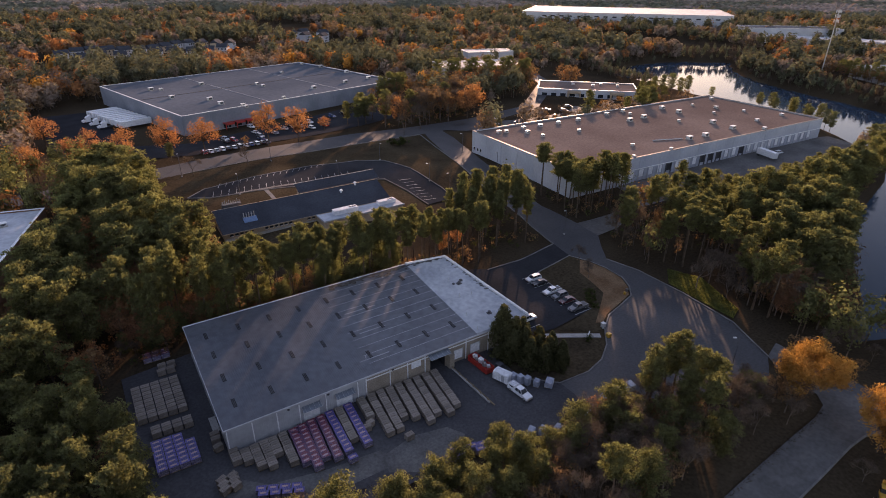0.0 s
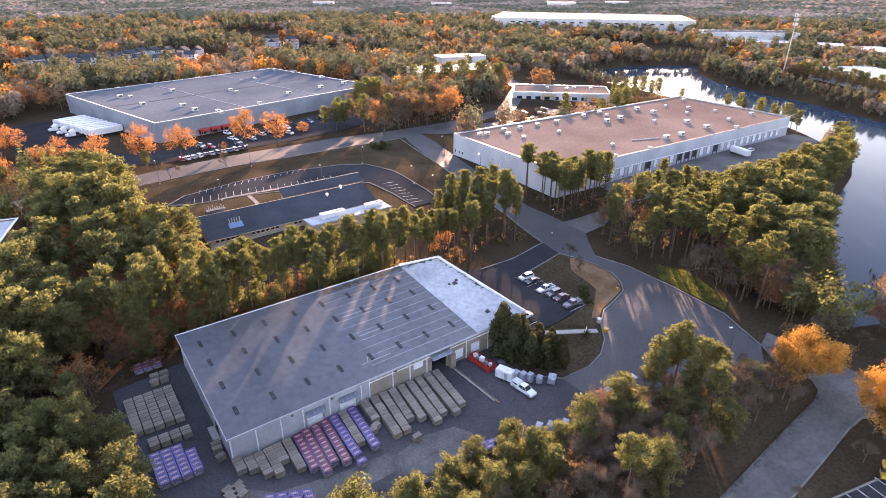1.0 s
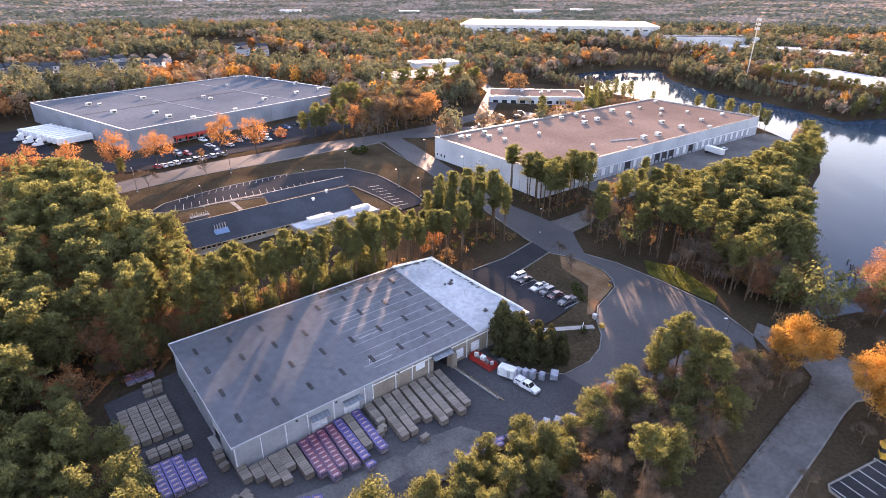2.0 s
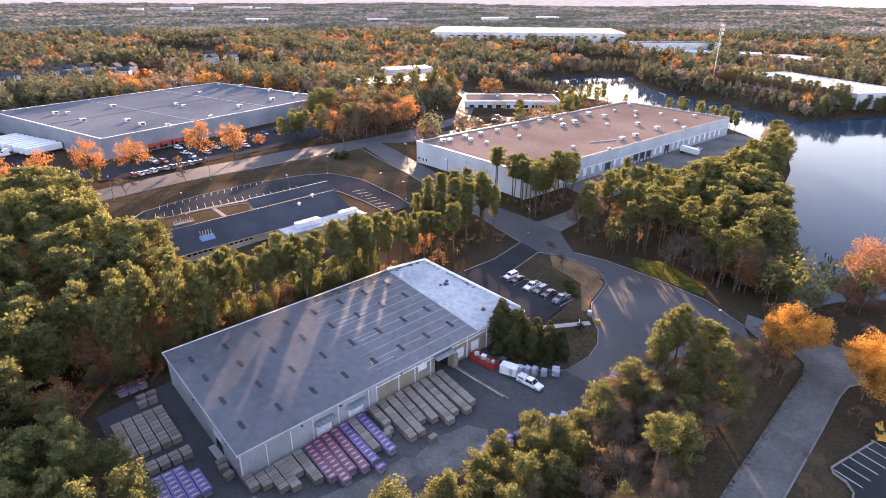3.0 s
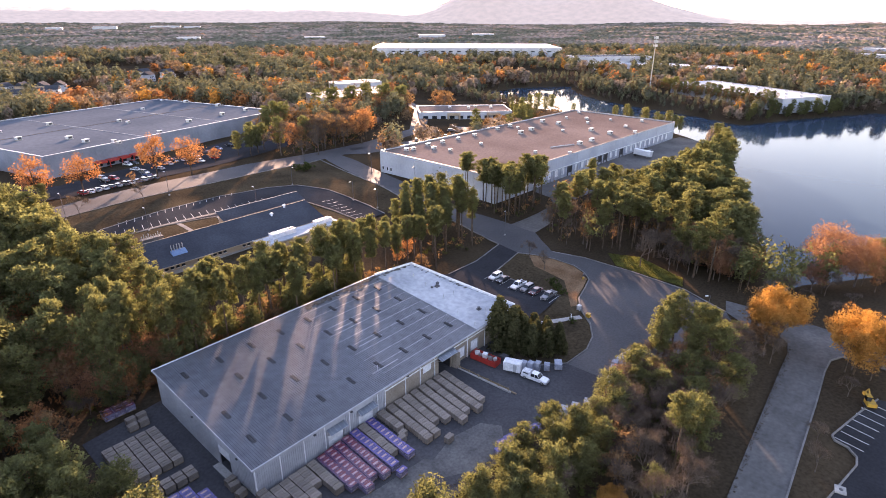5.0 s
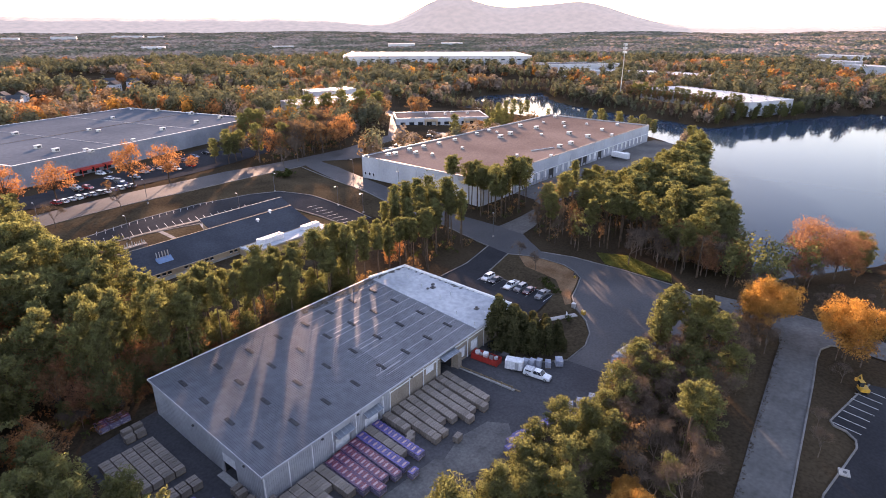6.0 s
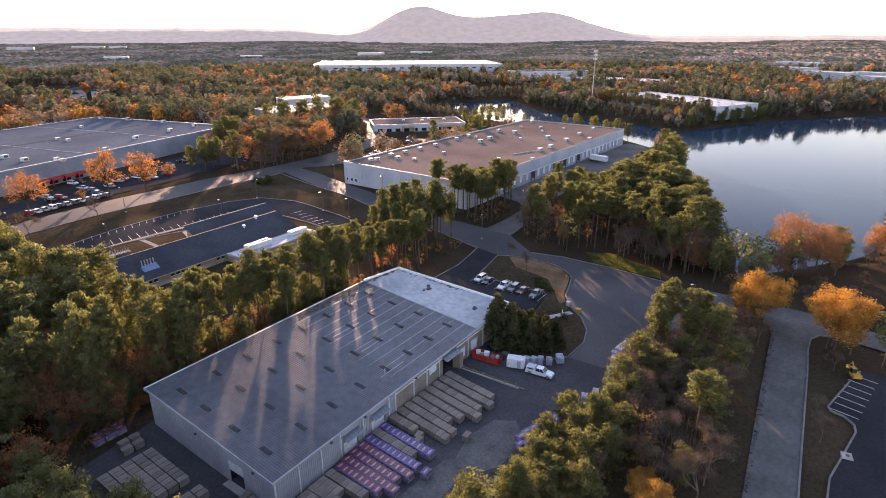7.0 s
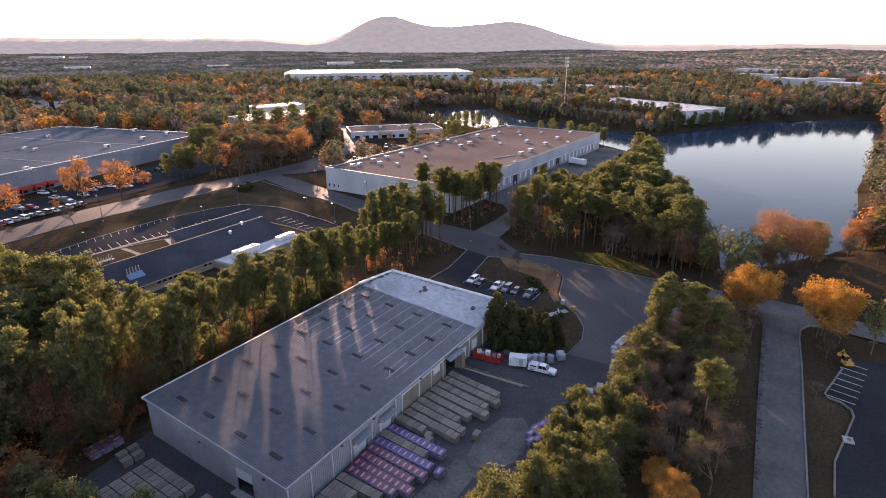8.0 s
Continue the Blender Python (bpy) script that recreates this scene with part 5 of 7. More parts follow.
# ---- lamps, signs, lines ----
def street_lamp(x, y, h, turn=0, dark=True):
    t = thing("street_lamp", "tall dark lamp post with a flat head", "lamp post", x, y, z_at(x, y), turn, "lamp posts")
    bm = bmesh.new()
    rod(bm, (0, 0, 0), (0, 0, h), 0.11, 0.07, 8)
    part("post", bm, M_UNITDARK, t)
    bm = bmesh.new()
    rod(bm, (0, 0, h - 0.1), (1.0, 0, h + 0.1), 0.05, 0.04)
    part("arm", bm, M_UNITDARK, t)
    boxes("lamp_head", [(0.8, 1.5, -0.18, 0.18, h + 0.05, h + 0.2)], M_UNIT, t)
    boxes("base", [(-0.25, 0.25, -0.25, 0.25, -0.3, 0.5)], M_CONC, t)


for x, y, h, turn in ((100.4, -36.6, 9, 150), (119, 36, 9, 200), (34, 115.5, 7.5, 90), (72, 114, 7.5, 90), (97, 127.5, 7.5, 270), (103.5, 97, 7.5, 180), (106, 86, 7.5, 180), (56, 149, 9, 90), (20, 147, 9, 90), (141, 128, 9, 180), (136, 95, 9, 180)):
    street_lamp(x, y, h, turn)


def stripe(x0, y0, x1, y1, w=0.11):
    bm = bmesh.new()
    strip(bm, [(x0, y0), (x1, y1)], w, 0.012, 0.09, 2.0)
    ob = new("bay_line", mesh_of("bay_line", bm, M_LINE))
    return tagged(ob, "white painted parking bay line", "road marking", "bay lines", "structure")


for k in range(9):
    y = -0.2 + k * 2.72
    stripe(88.6, y, 94.0, y)
for k in range(6):
    stripe(73.2, 1.5 + k * 2.8, 78.0, 1.5 + k * 2.8)
for k in range(20):
    x = 25 + k * 2.75
    stripe(x, 117.9 + (x - 25) * -0.045, x + 1.6, 123.4 - (x - 25) * 0.03)
    if k < 17:
        stripe(x + 4, 127.0 + k * 0.42, x + 5.6, 131.4 + k * 0.3)
for k in range(8):
    stripe(92.6, 83 + k * 2.75, 97.2, 82.4 + k * 2.75)
for k in range(7):
    x = 76.3 + k * 2.62
    stripe(x, -67.5 - k * 0.48, x - 0.9, -71.9 - k * 0.5)


def entrance_sign(x, y):
    t = thing("entrance_sign", "low entrance sign on posts beside a yellow marker", "sign", x, y, z_at(x, y), 30)
    boxes("panel", [(-0.9, 0.9, -0.06, 0.06, 0.5, 1.4)], M_TRIM, t)
    boxes("bar", [(-0.7, 0.7, -0.075, -0.062, 0.8, 0.95), (-0.6, 0.6, -0.075, -0.062, 1.08, 1.18)], M_UNITDARK, t)
    for s in (-0.8, 0.7):
        boxes("post", [(s, s + 0.1, -0.05, 0.05, -0.2, 0.5)], M_UNITDARK, t)


def marker_post(x, y, m, h, w, label):
    t = thing("marker", label, "marker", x, y, z_at(x, y))
    boxes("body", [(-w / 2, w / 2, -w / 2, w / 2, -0.1, h)], m, t)
    boxes("cap", [(-w / 2 - 0.04, w / 2 + 0.04, -w / 2 - 0.04, w / 2 + 0.04, h, h + 0.08)], m, t)


entrance_sign(84.0, -9.4)
marker_post(88.2, -12.0, M_YELLOW, 1.0, 1.0, "yellow box at the kerb")
marker_post(90.4, -8.2, M_UNIT, 1.2, 0.9, "pale grey utility box by the path")
marker_post(107.6, -0.2, M_YELLOW, 0.8, 0.5, "small yellow marker at the road edge")
marker_post(109.4, 0.6, M_UNITDARK, 0.9, 0.6, "dark utility box at the road edge")
marker_post(96.2, -41.8, M_TAN, 1.3, 1.4, "tan utility box at the wood's edge")
marker_post(58.0, -7.2, M_UNITDARK, 1.3, 1.4, "dark waste bin beside the trailer")


def excavator(x, y, turn):
    t = thing("excavator", "small yellow excavator at the edge of the car park", "excavator", x, y, z_at(x, y) + 0.08, turn)
    for s in (-0.9, 0.55):
        bm = bmesh.new()
        box(bm, -1.1, 1.1, s, s + 0.35, 0, 0.55)
        bmesh.ops.bevel(bm, geom=bm.edges[:], offset=0.12, segments=2, affect="EDGES")
        part("track", bm, M_RUBBER, t)
    boxes("house", [(-1.2, 0.7, -0.8, 0.8, 0.6, 1.3)], M_YELLOW, t)
    boxes("cab", [(-0.3, 0.7, 0.0, 0.8, 1.3, 2.3)], M_GLASS, t)
    boxes("cab_roof", [(-0.35, 0.75, -0.05, 0.85, 2.3, 2.4)], M_YELLOW, t)
    for nm, a, b, r in (("boom", (0.6, -0.2, 1.0), (2.2, -0.2, 2.6), 0.16), ("stick", (2.2, -0.2, 2.6), (3.2, -0.2, 1.2), 0.12)):
        bm = bmesh.new()
        rod(bm, a, b, r, r * 0.8, 6)
        part(nm, bm, M_YELLOW, t)
    boxes("bucket", [(2.9, 3.5, -0.5, 0.1, 0.6, 1.2)], M_YELLOW, t)


excavator(90.6, -70.9, 25)


def drain_inlet(x, y, turn):
    t = thing("drain_inlet", "pale concrete storm drain inlet at the kerb", "drain", x, y, z_at(x, y) + 0.06, turn)
    boxes("slab", [(-0.9, 0.9, -0.8, 0.8, -0.2, 0.22)], M_CONC, t)
    boxes("throat", [(-0.6, 0.6, -0.83, -0.803, 0.03, 0.15)], M_DARK, t, "dark opening")
    bm = bmesh.new()
    rod(bm, (0, 0.1, 0.22), (0, 0.1, 0.25), 0.32, 0.32, 14)
    part("cover", bm, M_UNITDARK, t, "round iron cover")


drain_inlet(62.5, -70.3, 190)


# ---- far houses ----
def house(x, y, turn, w=11, d=9, h=6):
    t = thing("house", "distant two-storey house with a grey gabled roof", "house", x, y, z_at(x, y), turn, "distant houses")
    boxes("wall", [(-w / 2, w / 2, -d / 2, d / 2, -1, h)], M_TAN if int(x) % 2 else M_BLUEWALL, t)
    bm = bmesh.new()
    vs = [bm.verts.new(p) for p in ((-w / 2 - 0.4, -d / 2 - 0.4, h), (w / 2 + 0.4, -d / 2 - 0.4, h), (w / 2 + 0.4, d / 2 + 0.4, h), (-w / 2 - 0.4, d / 2 + 0.4, h), (-w / 2 - 0.4, 0, h + 3.4), (w / 2 + 0.4, 0, h + 3.4))]
    for f in ((0, 1, 5, 4), (2, 3, 4, 5), (0, 4, 3), (1, 2, 5), (3, 2, 1, 0)):
        bm.faces.new([vs[i] for i in f])
    part("roof", bm, M_SHINGLE, t)
    for k in range(3):
        for z in (1.0, 3.8):
            boxes("window", [(-w / 2 + 1.5 + k * 3.4, -w / 2 + 2.8 + k * 3.4, -d / 2 - 0.05, -d / 2 - 0.005, z, z + 1.5)], M_GLASS, t)


for k in range(13):
    house(-8 + k * 12.5, 545 + 14 * math.sin(k * 0.9) + k * 2, 5 * k, 11)
for k in range(9):
    house(6 + k * 15, 512 + 8 * math.sin(k * 1.7), -4 * k, 10)
for x, y, turn in ((246, 622, 20), (262, 600, 20), (234, 583, 40), (248, 564, 40), (224, 600, 30)):
    house(x, y, turn, 12, 9, 7)
FAR_SITES = ((1060, -10, 70, 60, 25, 20), (1195, -12, 70, 70, 30, 23), (985, -62, 60, 60, 30, 18), (1010, -100, 60, 40, 25, 18), (930, -140, 60, 70, 30, 16), (690, 300, -65, 120, 30, 13.5), (745, 120, 60, 60, 40, 13),
             (1023, 2407, -30, 110, 60, 31), (804, 2388, -25, 80, 50, 31), (641, 2346, -20, 50, 50, 30), (614, 1317, -30, 50, 40, 24), (1110, 2300, -30, 60, 50, 30),
             (860, 1164, -35, 50, 30, 23), (1124, 1026, -45, 70, 40, 25), (1287, 976, -50, 60, 40, 25))
for x, y, turn, length, depth, top in FAR_SITES:
    flat_building("far_building", "distant flat white building among trees", x, y, turn, length, depth, 8, top, M_BLUEWALL, M_MEMBRANE, 0.4)



# ---- trees ----
rng = np.random.default_rng(7)


def leaf_cloud(centres, spread, per, size, flat=0.55, long=1.6, order=0.9):
    """Small leaf triangles scattered round clump centres, facing mostly outward; returns an (n, 3, 3) array."""
    n = len(centres) * per
    c = np.repeat(centres, per, 0)
    d = rng.normal(size=(n, 3))
    d /= np.linalg.norm(d, axis=1)[:, None]
    r = rng.uniform(0.25, 1.1, (n, 1)) ** 0.8
    sp = np.repeat(np.broadcast_to(np.asarray(spread, float).reshape(-1, 1), (len(centres), 1)), per, 0)
    p = c + d * r * sp * np.array([1, 1, flat])
    nrm = order * d + rng.normal(size=(n, 3)) * 0.6 + np.array([0, 0, 0.25])
    a = np.cross(nrm, rng.normal(size=(n, 3)))
    a /= np.linalg.norm(a, axis=1)[:, None]
    b = np.cross(nrm, a)
    b /= np.linalg.norm(b, axis=1)[:, None]
    s = size * rng.uniform(0.6, 1.4, (n, 1))
    return np.stack([p + a * s * long * 0.5, p - a * s * long * 0.35 + b * s * 0.5, p - a * s * long * 0.35 - b * s * 0.5], 1)


def far_shape(height, width, leaves, size, low, point=0.0):
    """A tree seen from afar: a short stem and one uneven crown."""
    d = rng.normal(size=(leaves, 3))
    d /= np.linalg.norm(d, axis=1)[:, None]
    lump = 0.8 + 0.3 * np.sin(d @ rng.normal(0, 3.2, 3) + rng.uniform(0, 6))[:, None]
    q = d * lump * rng.uniform(0.55, 1.0, (leaves, 1))
    taper = (1 - point * np.clip(q[:, 2:3], -0.4, 1))
    half = height * (1 - low) / 2
    c = np.concatenate([q[:, :2] * width * 0.5 * taper, height * low + half + q[:, 2:3] * half], 1)
    leaf = leaf_cloud(c, np.full(leaves, size * 0.25), 1, size, 1.0, 1.3, 0.3)
    mid = leaf.mean(1)
    nrm = d * 1.2 + rng.normal(size=(leaves, 3)) * 0.3 + np.array([0, 0, 0.3])
    a = np.cross(nrm, rng.normal(size=(leaves, 3)))
    a /= np.linalg.norm(a, axis=1)[:, None]
    b = np.cross(nrm, a)
    b /= np.linalg.norm(b, axis=1)[:, None]
    s = size * rng.uniform(0.7, 1.4, (leaves, 1))
    leaf = np.stack([mid + a * s * 0.65, mid - a * s * 0.45 + b * s * 0.55, mid - a * s * 0.45 - b * s * 0.55], 1)
    return limb((0, 0, 0), (0, 0, height * (low + 0.4)), 0.22, 0.1, 3), leaf


def limb(a, b, r0, r1, n=4):
    """A tapered limb; returns an (m, 3, 3) array of triangles."""
    a, b = np.asarray(a, float), np.asarray(b, float)
    d = b - a
    d /= max(1e-6, np.linalg.norm(d))
    u = np.cross(d, [0.3, 0.9, 0.31])
    u /= np.linalg.norm(u)
    v = np.cross(d, u)
    ang = np.arange(n) * 2 * math.pi / n
    ring = np.cos(ang)[:, None] * u + np.sin(ang)[:, None] * v
    lo, hi = a + ring * r0, b + ring * r1
    out = []
    for i in range(n):
        j = (i + 1) % n
        out += [(lo[i], lo[j], hi[j]), (lo[i], hi[j], hi[i])]
    return np.array(out)


def tri_mesh(name, tris, material):
    tris = np.asarray(tris)
    me = bpy.data.meshes.new(name)
    n = len(tris)
    me.vertices.add(n * 3)
    me.vertices.foreach_set("co", tris.reshape(-1))
    me.loops.add(n * 3)
    me.loops.foreach_set("vertex_index", np.arange(n * 3, dtype=np.int32))
    me.polygons.add(n)
    me.polygons.foreach_set("loop_start", np.arange(0, n * 3, 3, dtype=np.int32))
    me.polygons.foreach_set("loop_total", np.full(n, 3, dtype=np.int32))
    me.update(calc_edges=True)
    me.materials.append(material)
    return me


def pine_shape(height, bare, width, branches, per, size):
    """Trunk and crown of a loblolly pine: a long bare trunk, whorls of limbs and a rounded top of soft needle plates."""
    lean = rng.uniform(-0.025, 0.025, 2) * height
    pts = [np.array([lean[0] * t, lean[1] * t, height * 0.97 * t]) for t in (0, 0.35, 0.7, 1.0)]
    rad = [0.026 * height ** 0.75, 0.02 * height ** 0.75, 0.012 * height ** 0.75, 0.02]
    wood = [limb(pts[i], pts[i + 1], rad[i] * 1.2, rad[i + 1] * 1.2, 5) for i in range(3)]
    centres, spreads = [], []
    turn = rng.uniform(0, 6.28)
    for k in range(branches):
        t = (k + rng.uniform(0, 0.8)) / branches
        z = height * (bare + (0.98 - bare) * t)
        dome = math.sqrt(max(0.04, 1 - (max(0.0, t - 0.4) / 0.63) ** 2))
        reach = width * dome * (0.5 + 0.5 * min(1.0, t / 0.3)) * rng.uniform(0.55, 1.12)
        turn += 2.4 + rng.uniform(-0.5, 0.5)
        root = np.array([lean[0] * z / height, lean[1] * z / height, z - reach * 0.12])
        tip = root + np.array([math.cos(turn) * reach, math.sin(turn) * reach, reach * (0.1 + 0.35 * t) + rng.uniform(-0.3, 0.3)])
        wood.append(limb(root, tip, 0.055, 0.02, 3))
        for q in (0.42, 0.62, 0.82, 1.0):
            side = rng.normal(0, 0.1 * width, 3) * np.array([1, 1, 0.4])
            centres.append(root + (tip - root) * q + side + np.array([0, 0, 0.15]))
            spreads.append(width * rng.uniform(0.24, 0.37) * (1.1 - 0.25 * q))
    return np.concatenate(wood), leaf_cloud(np.array(centres), np.array(spreads), per, size, 0.62, 2.2, 0.25)


def round_shape(height, width, clumps, per, size, wood_too=True, low=0.25):
    """A broadleaf tree: forked trunk, round but uneven crown."""
    wood = [limb((0, 0, 0), (0, 0, height * 0.35), 0.2, 0.15, 5)]
    centres, spreads = [], []
    for k in range(clumps):
        u = rng.normal(size=3)
        u /= np.linalg.norm(u)
        r = rng.uniform(0.45, 1.0)
        c = np.array([u[0] * width * 0.5 * r, u[1] * width * 0.5 * r, height * (low + (1 - low) / 2) + u[2] * height * (1 - low) * 0.46 * r])
        c[:2] *= 1.12 - 0.45 * max(0, (c[2] / height - 0.6))
        centres.append(c)
        spreads.append(width * rng.uniform(0.12, 0.2))
        if wood_too and k % 2 == 0:
            mid = np.array([c[0] * 0.4, c[1] * 0.4, height * 0.35 + (c[2] - height * 0.35) * 0.5])
            wood += [limb((0, 0, height * 0.33), mid, 0.1, 0.06, 3), limb(mid, c, 0.06, 0.02, 3)]
    return np.concatenate(wood), leaf_cloud(np.array(centres), np.array(spreads), per, size, 0.8, 1.2)


def lobed_shape(height, width, lobes, size, per=150):
    """A broad maple: several leafy limbs of uneven height, each with its own crown, and gaps between them."""
    wood = [limb((0, 0, 0), (0, 0, height * 0.3), 0.26, 0.2, 6)]
    centres, spreads = [], []
    for k in range(lobes):
        a = k * 2.4 + rng.uniform(-0.4, 0.4)
        out = width * 0.5 * (0.62 if k else 0.1) * rng.uniform(0.75, 1.1)
        top = np.array([math.cos(a) * out, math.sin(a) * out, height * (rng.uniform(0.5, 0.74) if k else 0.8)])
        fork = np.array([top[0] * 0.3, top[1] * 0.3, height * 0.4])
        wood += [limb((0, 0, height * 0.28), fork, 0.16, 0.1, 4), limb(fork, top, 0.1, 0.03, 3)]
        r = width * rng.uniform(0.2, 0.27)
        for _ in range(15):
            u = rng.normal(size=3)
            u /= np.linalg.norm(u)
            centres.append(top + u * r * rng.uniform(0.5, 1.0) * np.array([1, 1, 1.15]))
            spreads.append(r * rng.uniform(0.36, 0.55))
    return np.concatenate(wood), leaf_cloud(np.array(centres), np.array(spreads), per, size, 0.85, 1.2, 0.4)


def bare_shape(height, twigs):
    """A leafless tree: a trunk that forks again and again, and a haze of fine twigs."""
    wood, tips = [], []

    def fork(a, d, length, r, depth):
        b = a + d * length
        wood.append(limb(a, b, r, r * 0.65, 4 if depth > 2 else 3))
        if depth == 0:
            tips.append(b)
            return
        for _ in range(3 if depth > 1 else 2):
            e = d + rng.normal(0, 0.42, 3)
            e[2] = abs(e[2]) * 0.8 + 0.25
            fork(b, e / np.linalg.norm(e), length * rng.uniform(0.6, 0.85), r * 0.6, depth - 1)
    fork(np.zeros(3), np.array([0.0, 0.0, 1.0]), height * 0.3, height * 0.016, 4)
    tips = np.array(tips)
    fuzz = leaf_cloud(tips, np.full(len(tips), height * 0.09), max(1, twigs // len(tips)), 0.05, 1.0, 20.0)
    return np.concatenate(wood), fuzz


def cypress_shape(height, width, per):
    """A dense pointed evergreen."""
    t = rng.uniform(0, 1, 90) ** 0.8
    ang = rng.uniform(0, 6.28, 90)
    r = width * 0.5 * (1 - t) ** 0.75 * rng.uniform(0.6, 1.0, 90)
    c = np.stack([np.cos(ang) * r, np.sin(ang) * r, 0.4 + t * (height - 0.6)], 1)
    return limb((0, 0, 0), (0, 0, height * 0.8), 0.18, 0.04, 5), leaf_cloud(c, width * (0.1 + 0.09 * (1 - t)), per, 0.32, 1.3, 1.8)


KINDS, SHAPES = {}, {}


def tree_kind(key, name, label, category, shapes, bark, leaf, crown_name="crown"):
    KINDS[key] = []
    SHAPES[key] = shapes
    for wood, crown in shapes:
        KINDS[key].append((name, label, category, tri_mesh(name + "_trunk", wood, bark), tri_mesh(name + "_crown", crown, leaf), crown_name))


tree_kind("pine", "pine_tree", "tall pine with a bare trunk and rounded green crown", "tree", [pine_shape(rng.uniform(18.0, 20.0), rng.uniform(0.48, 0.57), rng.uniform(2.7, 3.3), 42, 40, 0.21) for _ in range(6)], M_BARK, M_PINE)
tree_kind("lowpine", "pine_tree", "bushy pine with a full green crown", "tree", [pine_shape(rng.uniform(12, 13.5), rng.uniform(0.1, 0.2), rng.uniform(3.0, 3.7), 46, 38, 0.21) for _ in range(5)], M_BARK, M_PINE)
tree_kind("woodpine", "pine_tree", "pine in a dense stand of evergreens", "tree", [pine_shape(rng.uniform(16.0, 18.5), rng.uniform(0.28, 0.4), rng.uniform(3.4, 4.2), 44, 30, 0.27) for _ in range(6)], M_BARK, M_PINE)
tree_kind("thinpine", "pine_tree", "slender pine with a high thin crown", "tree", [pine_shape(rng.uniform(18.5, 20.5), rng.uniform(0.6, 0.67), rng.uniform(2.5, 3.0), 36, 38, 0.21) for _ in range(5)], M_BARK, M_PINE)
tree_kind("orange", "maple_tree", "maple in bright orange autumn leaf", "tree", [round_shape(rng.uniform(9.5, 11), rng.uniform(6.5, 8), 60, 36, 0.26) for _ in range(3)], M_BARK, M_ORANGE)
tree_kind("golden", "maple_tree", "broad maple in golden autumn leaf", "tree", [lobed_shape(rng.uniform(15.0, 16.0), rng.uniform(13, 14), 11, 0.25) for _ in range(3)], M_BARK, M_YELLOWLEAF)
tree_kind("rust", "maple_tree", "wide maple in thin rust-coloured leaf", "tree", [lobed_shape(rng.uniform(15, 16), rng.uniform(14, 15), 12, 0.24, 70) for _ in range(2)], M_PALEBARK, M_RUST)
tree_kind("russet", "oak_tree", "oak with thin russet leaves", "tree", [round_shape(rng.uniform(10, 12), rng.uniform(5.5, 7), 34, 22, 0.36) for _ in range(3)], M_PALEBARK, M_RUSSET)
tree_kind("bare", "bare_tree", "leafless grey-brown tree with fine twigs", "tree", [bare_shape(rng.uniform(10.5, 12.5), 1900) for _ in range(5)], M_PALEBARK, M_TWIG, "twig_crown")
tree_kind("cypress", "cypress_tree", "dense dark pointed evergreen beside the warehouse", "tree", [cypress_shape(rng.uniform(9, 10.5), rng.uniform(5.2, 6.2), 52) for _ in range(3)], M_BARK, M_CYPRESS)
tree_kind("shrub", "shrub", "low dark evergreen shrub", "shrub", [round_shape(1.8, 2.4, 14, 26, 0.22, False, 0.05) for _ in range(2)], M_BARK, M_HEDGE)

GROUPS = {"pine": "pines", "thinpine": "pines", "lowpine": "pines", "woodpine": "pines", "orange": "autumn maples", "golden": "golden maples", "rust": "rust-coloured maples", "russet": "oaks", "bare": "leafless trees", "cypress": "cypress row", "shrub": "shrubs"}


def plant(key, x, y, scale=1.0, z=None, wide=1.0):
    name, label, category, trunk, crown, crown_name = KINDS[key][int(rng.integers(len(KINDS[key])))]
    t = new(name)
    s = scale * float(rng.uniform(0.93, 1.07))
    t.matrix_world = Matrix.LocRotScale((x, y, (z_at(x, y) if z is None else z) - 0.1), Euler((0, 0, float(rng.uniform(0, 6.28)))), (s * wide, s * wide, s))
    tagged(t, label, category, GROUPS[key])
    for nm, me in (("trunk", trunk), (crown_name, crown)):
        o = new(nm, me)
        o.parent = t
    return t


def rect(x, y, turn, length, depth, pad=2.0):
    a = radians(turn)
    c, s = math.cos(a), math.sin(a)
    return [(x + u * c - v * s, y + u * s + v * c) for u, v in ((-pad, -pad), (length + pad, -pad), (length + pad, depth + pad), (-pad, depth + pad))]


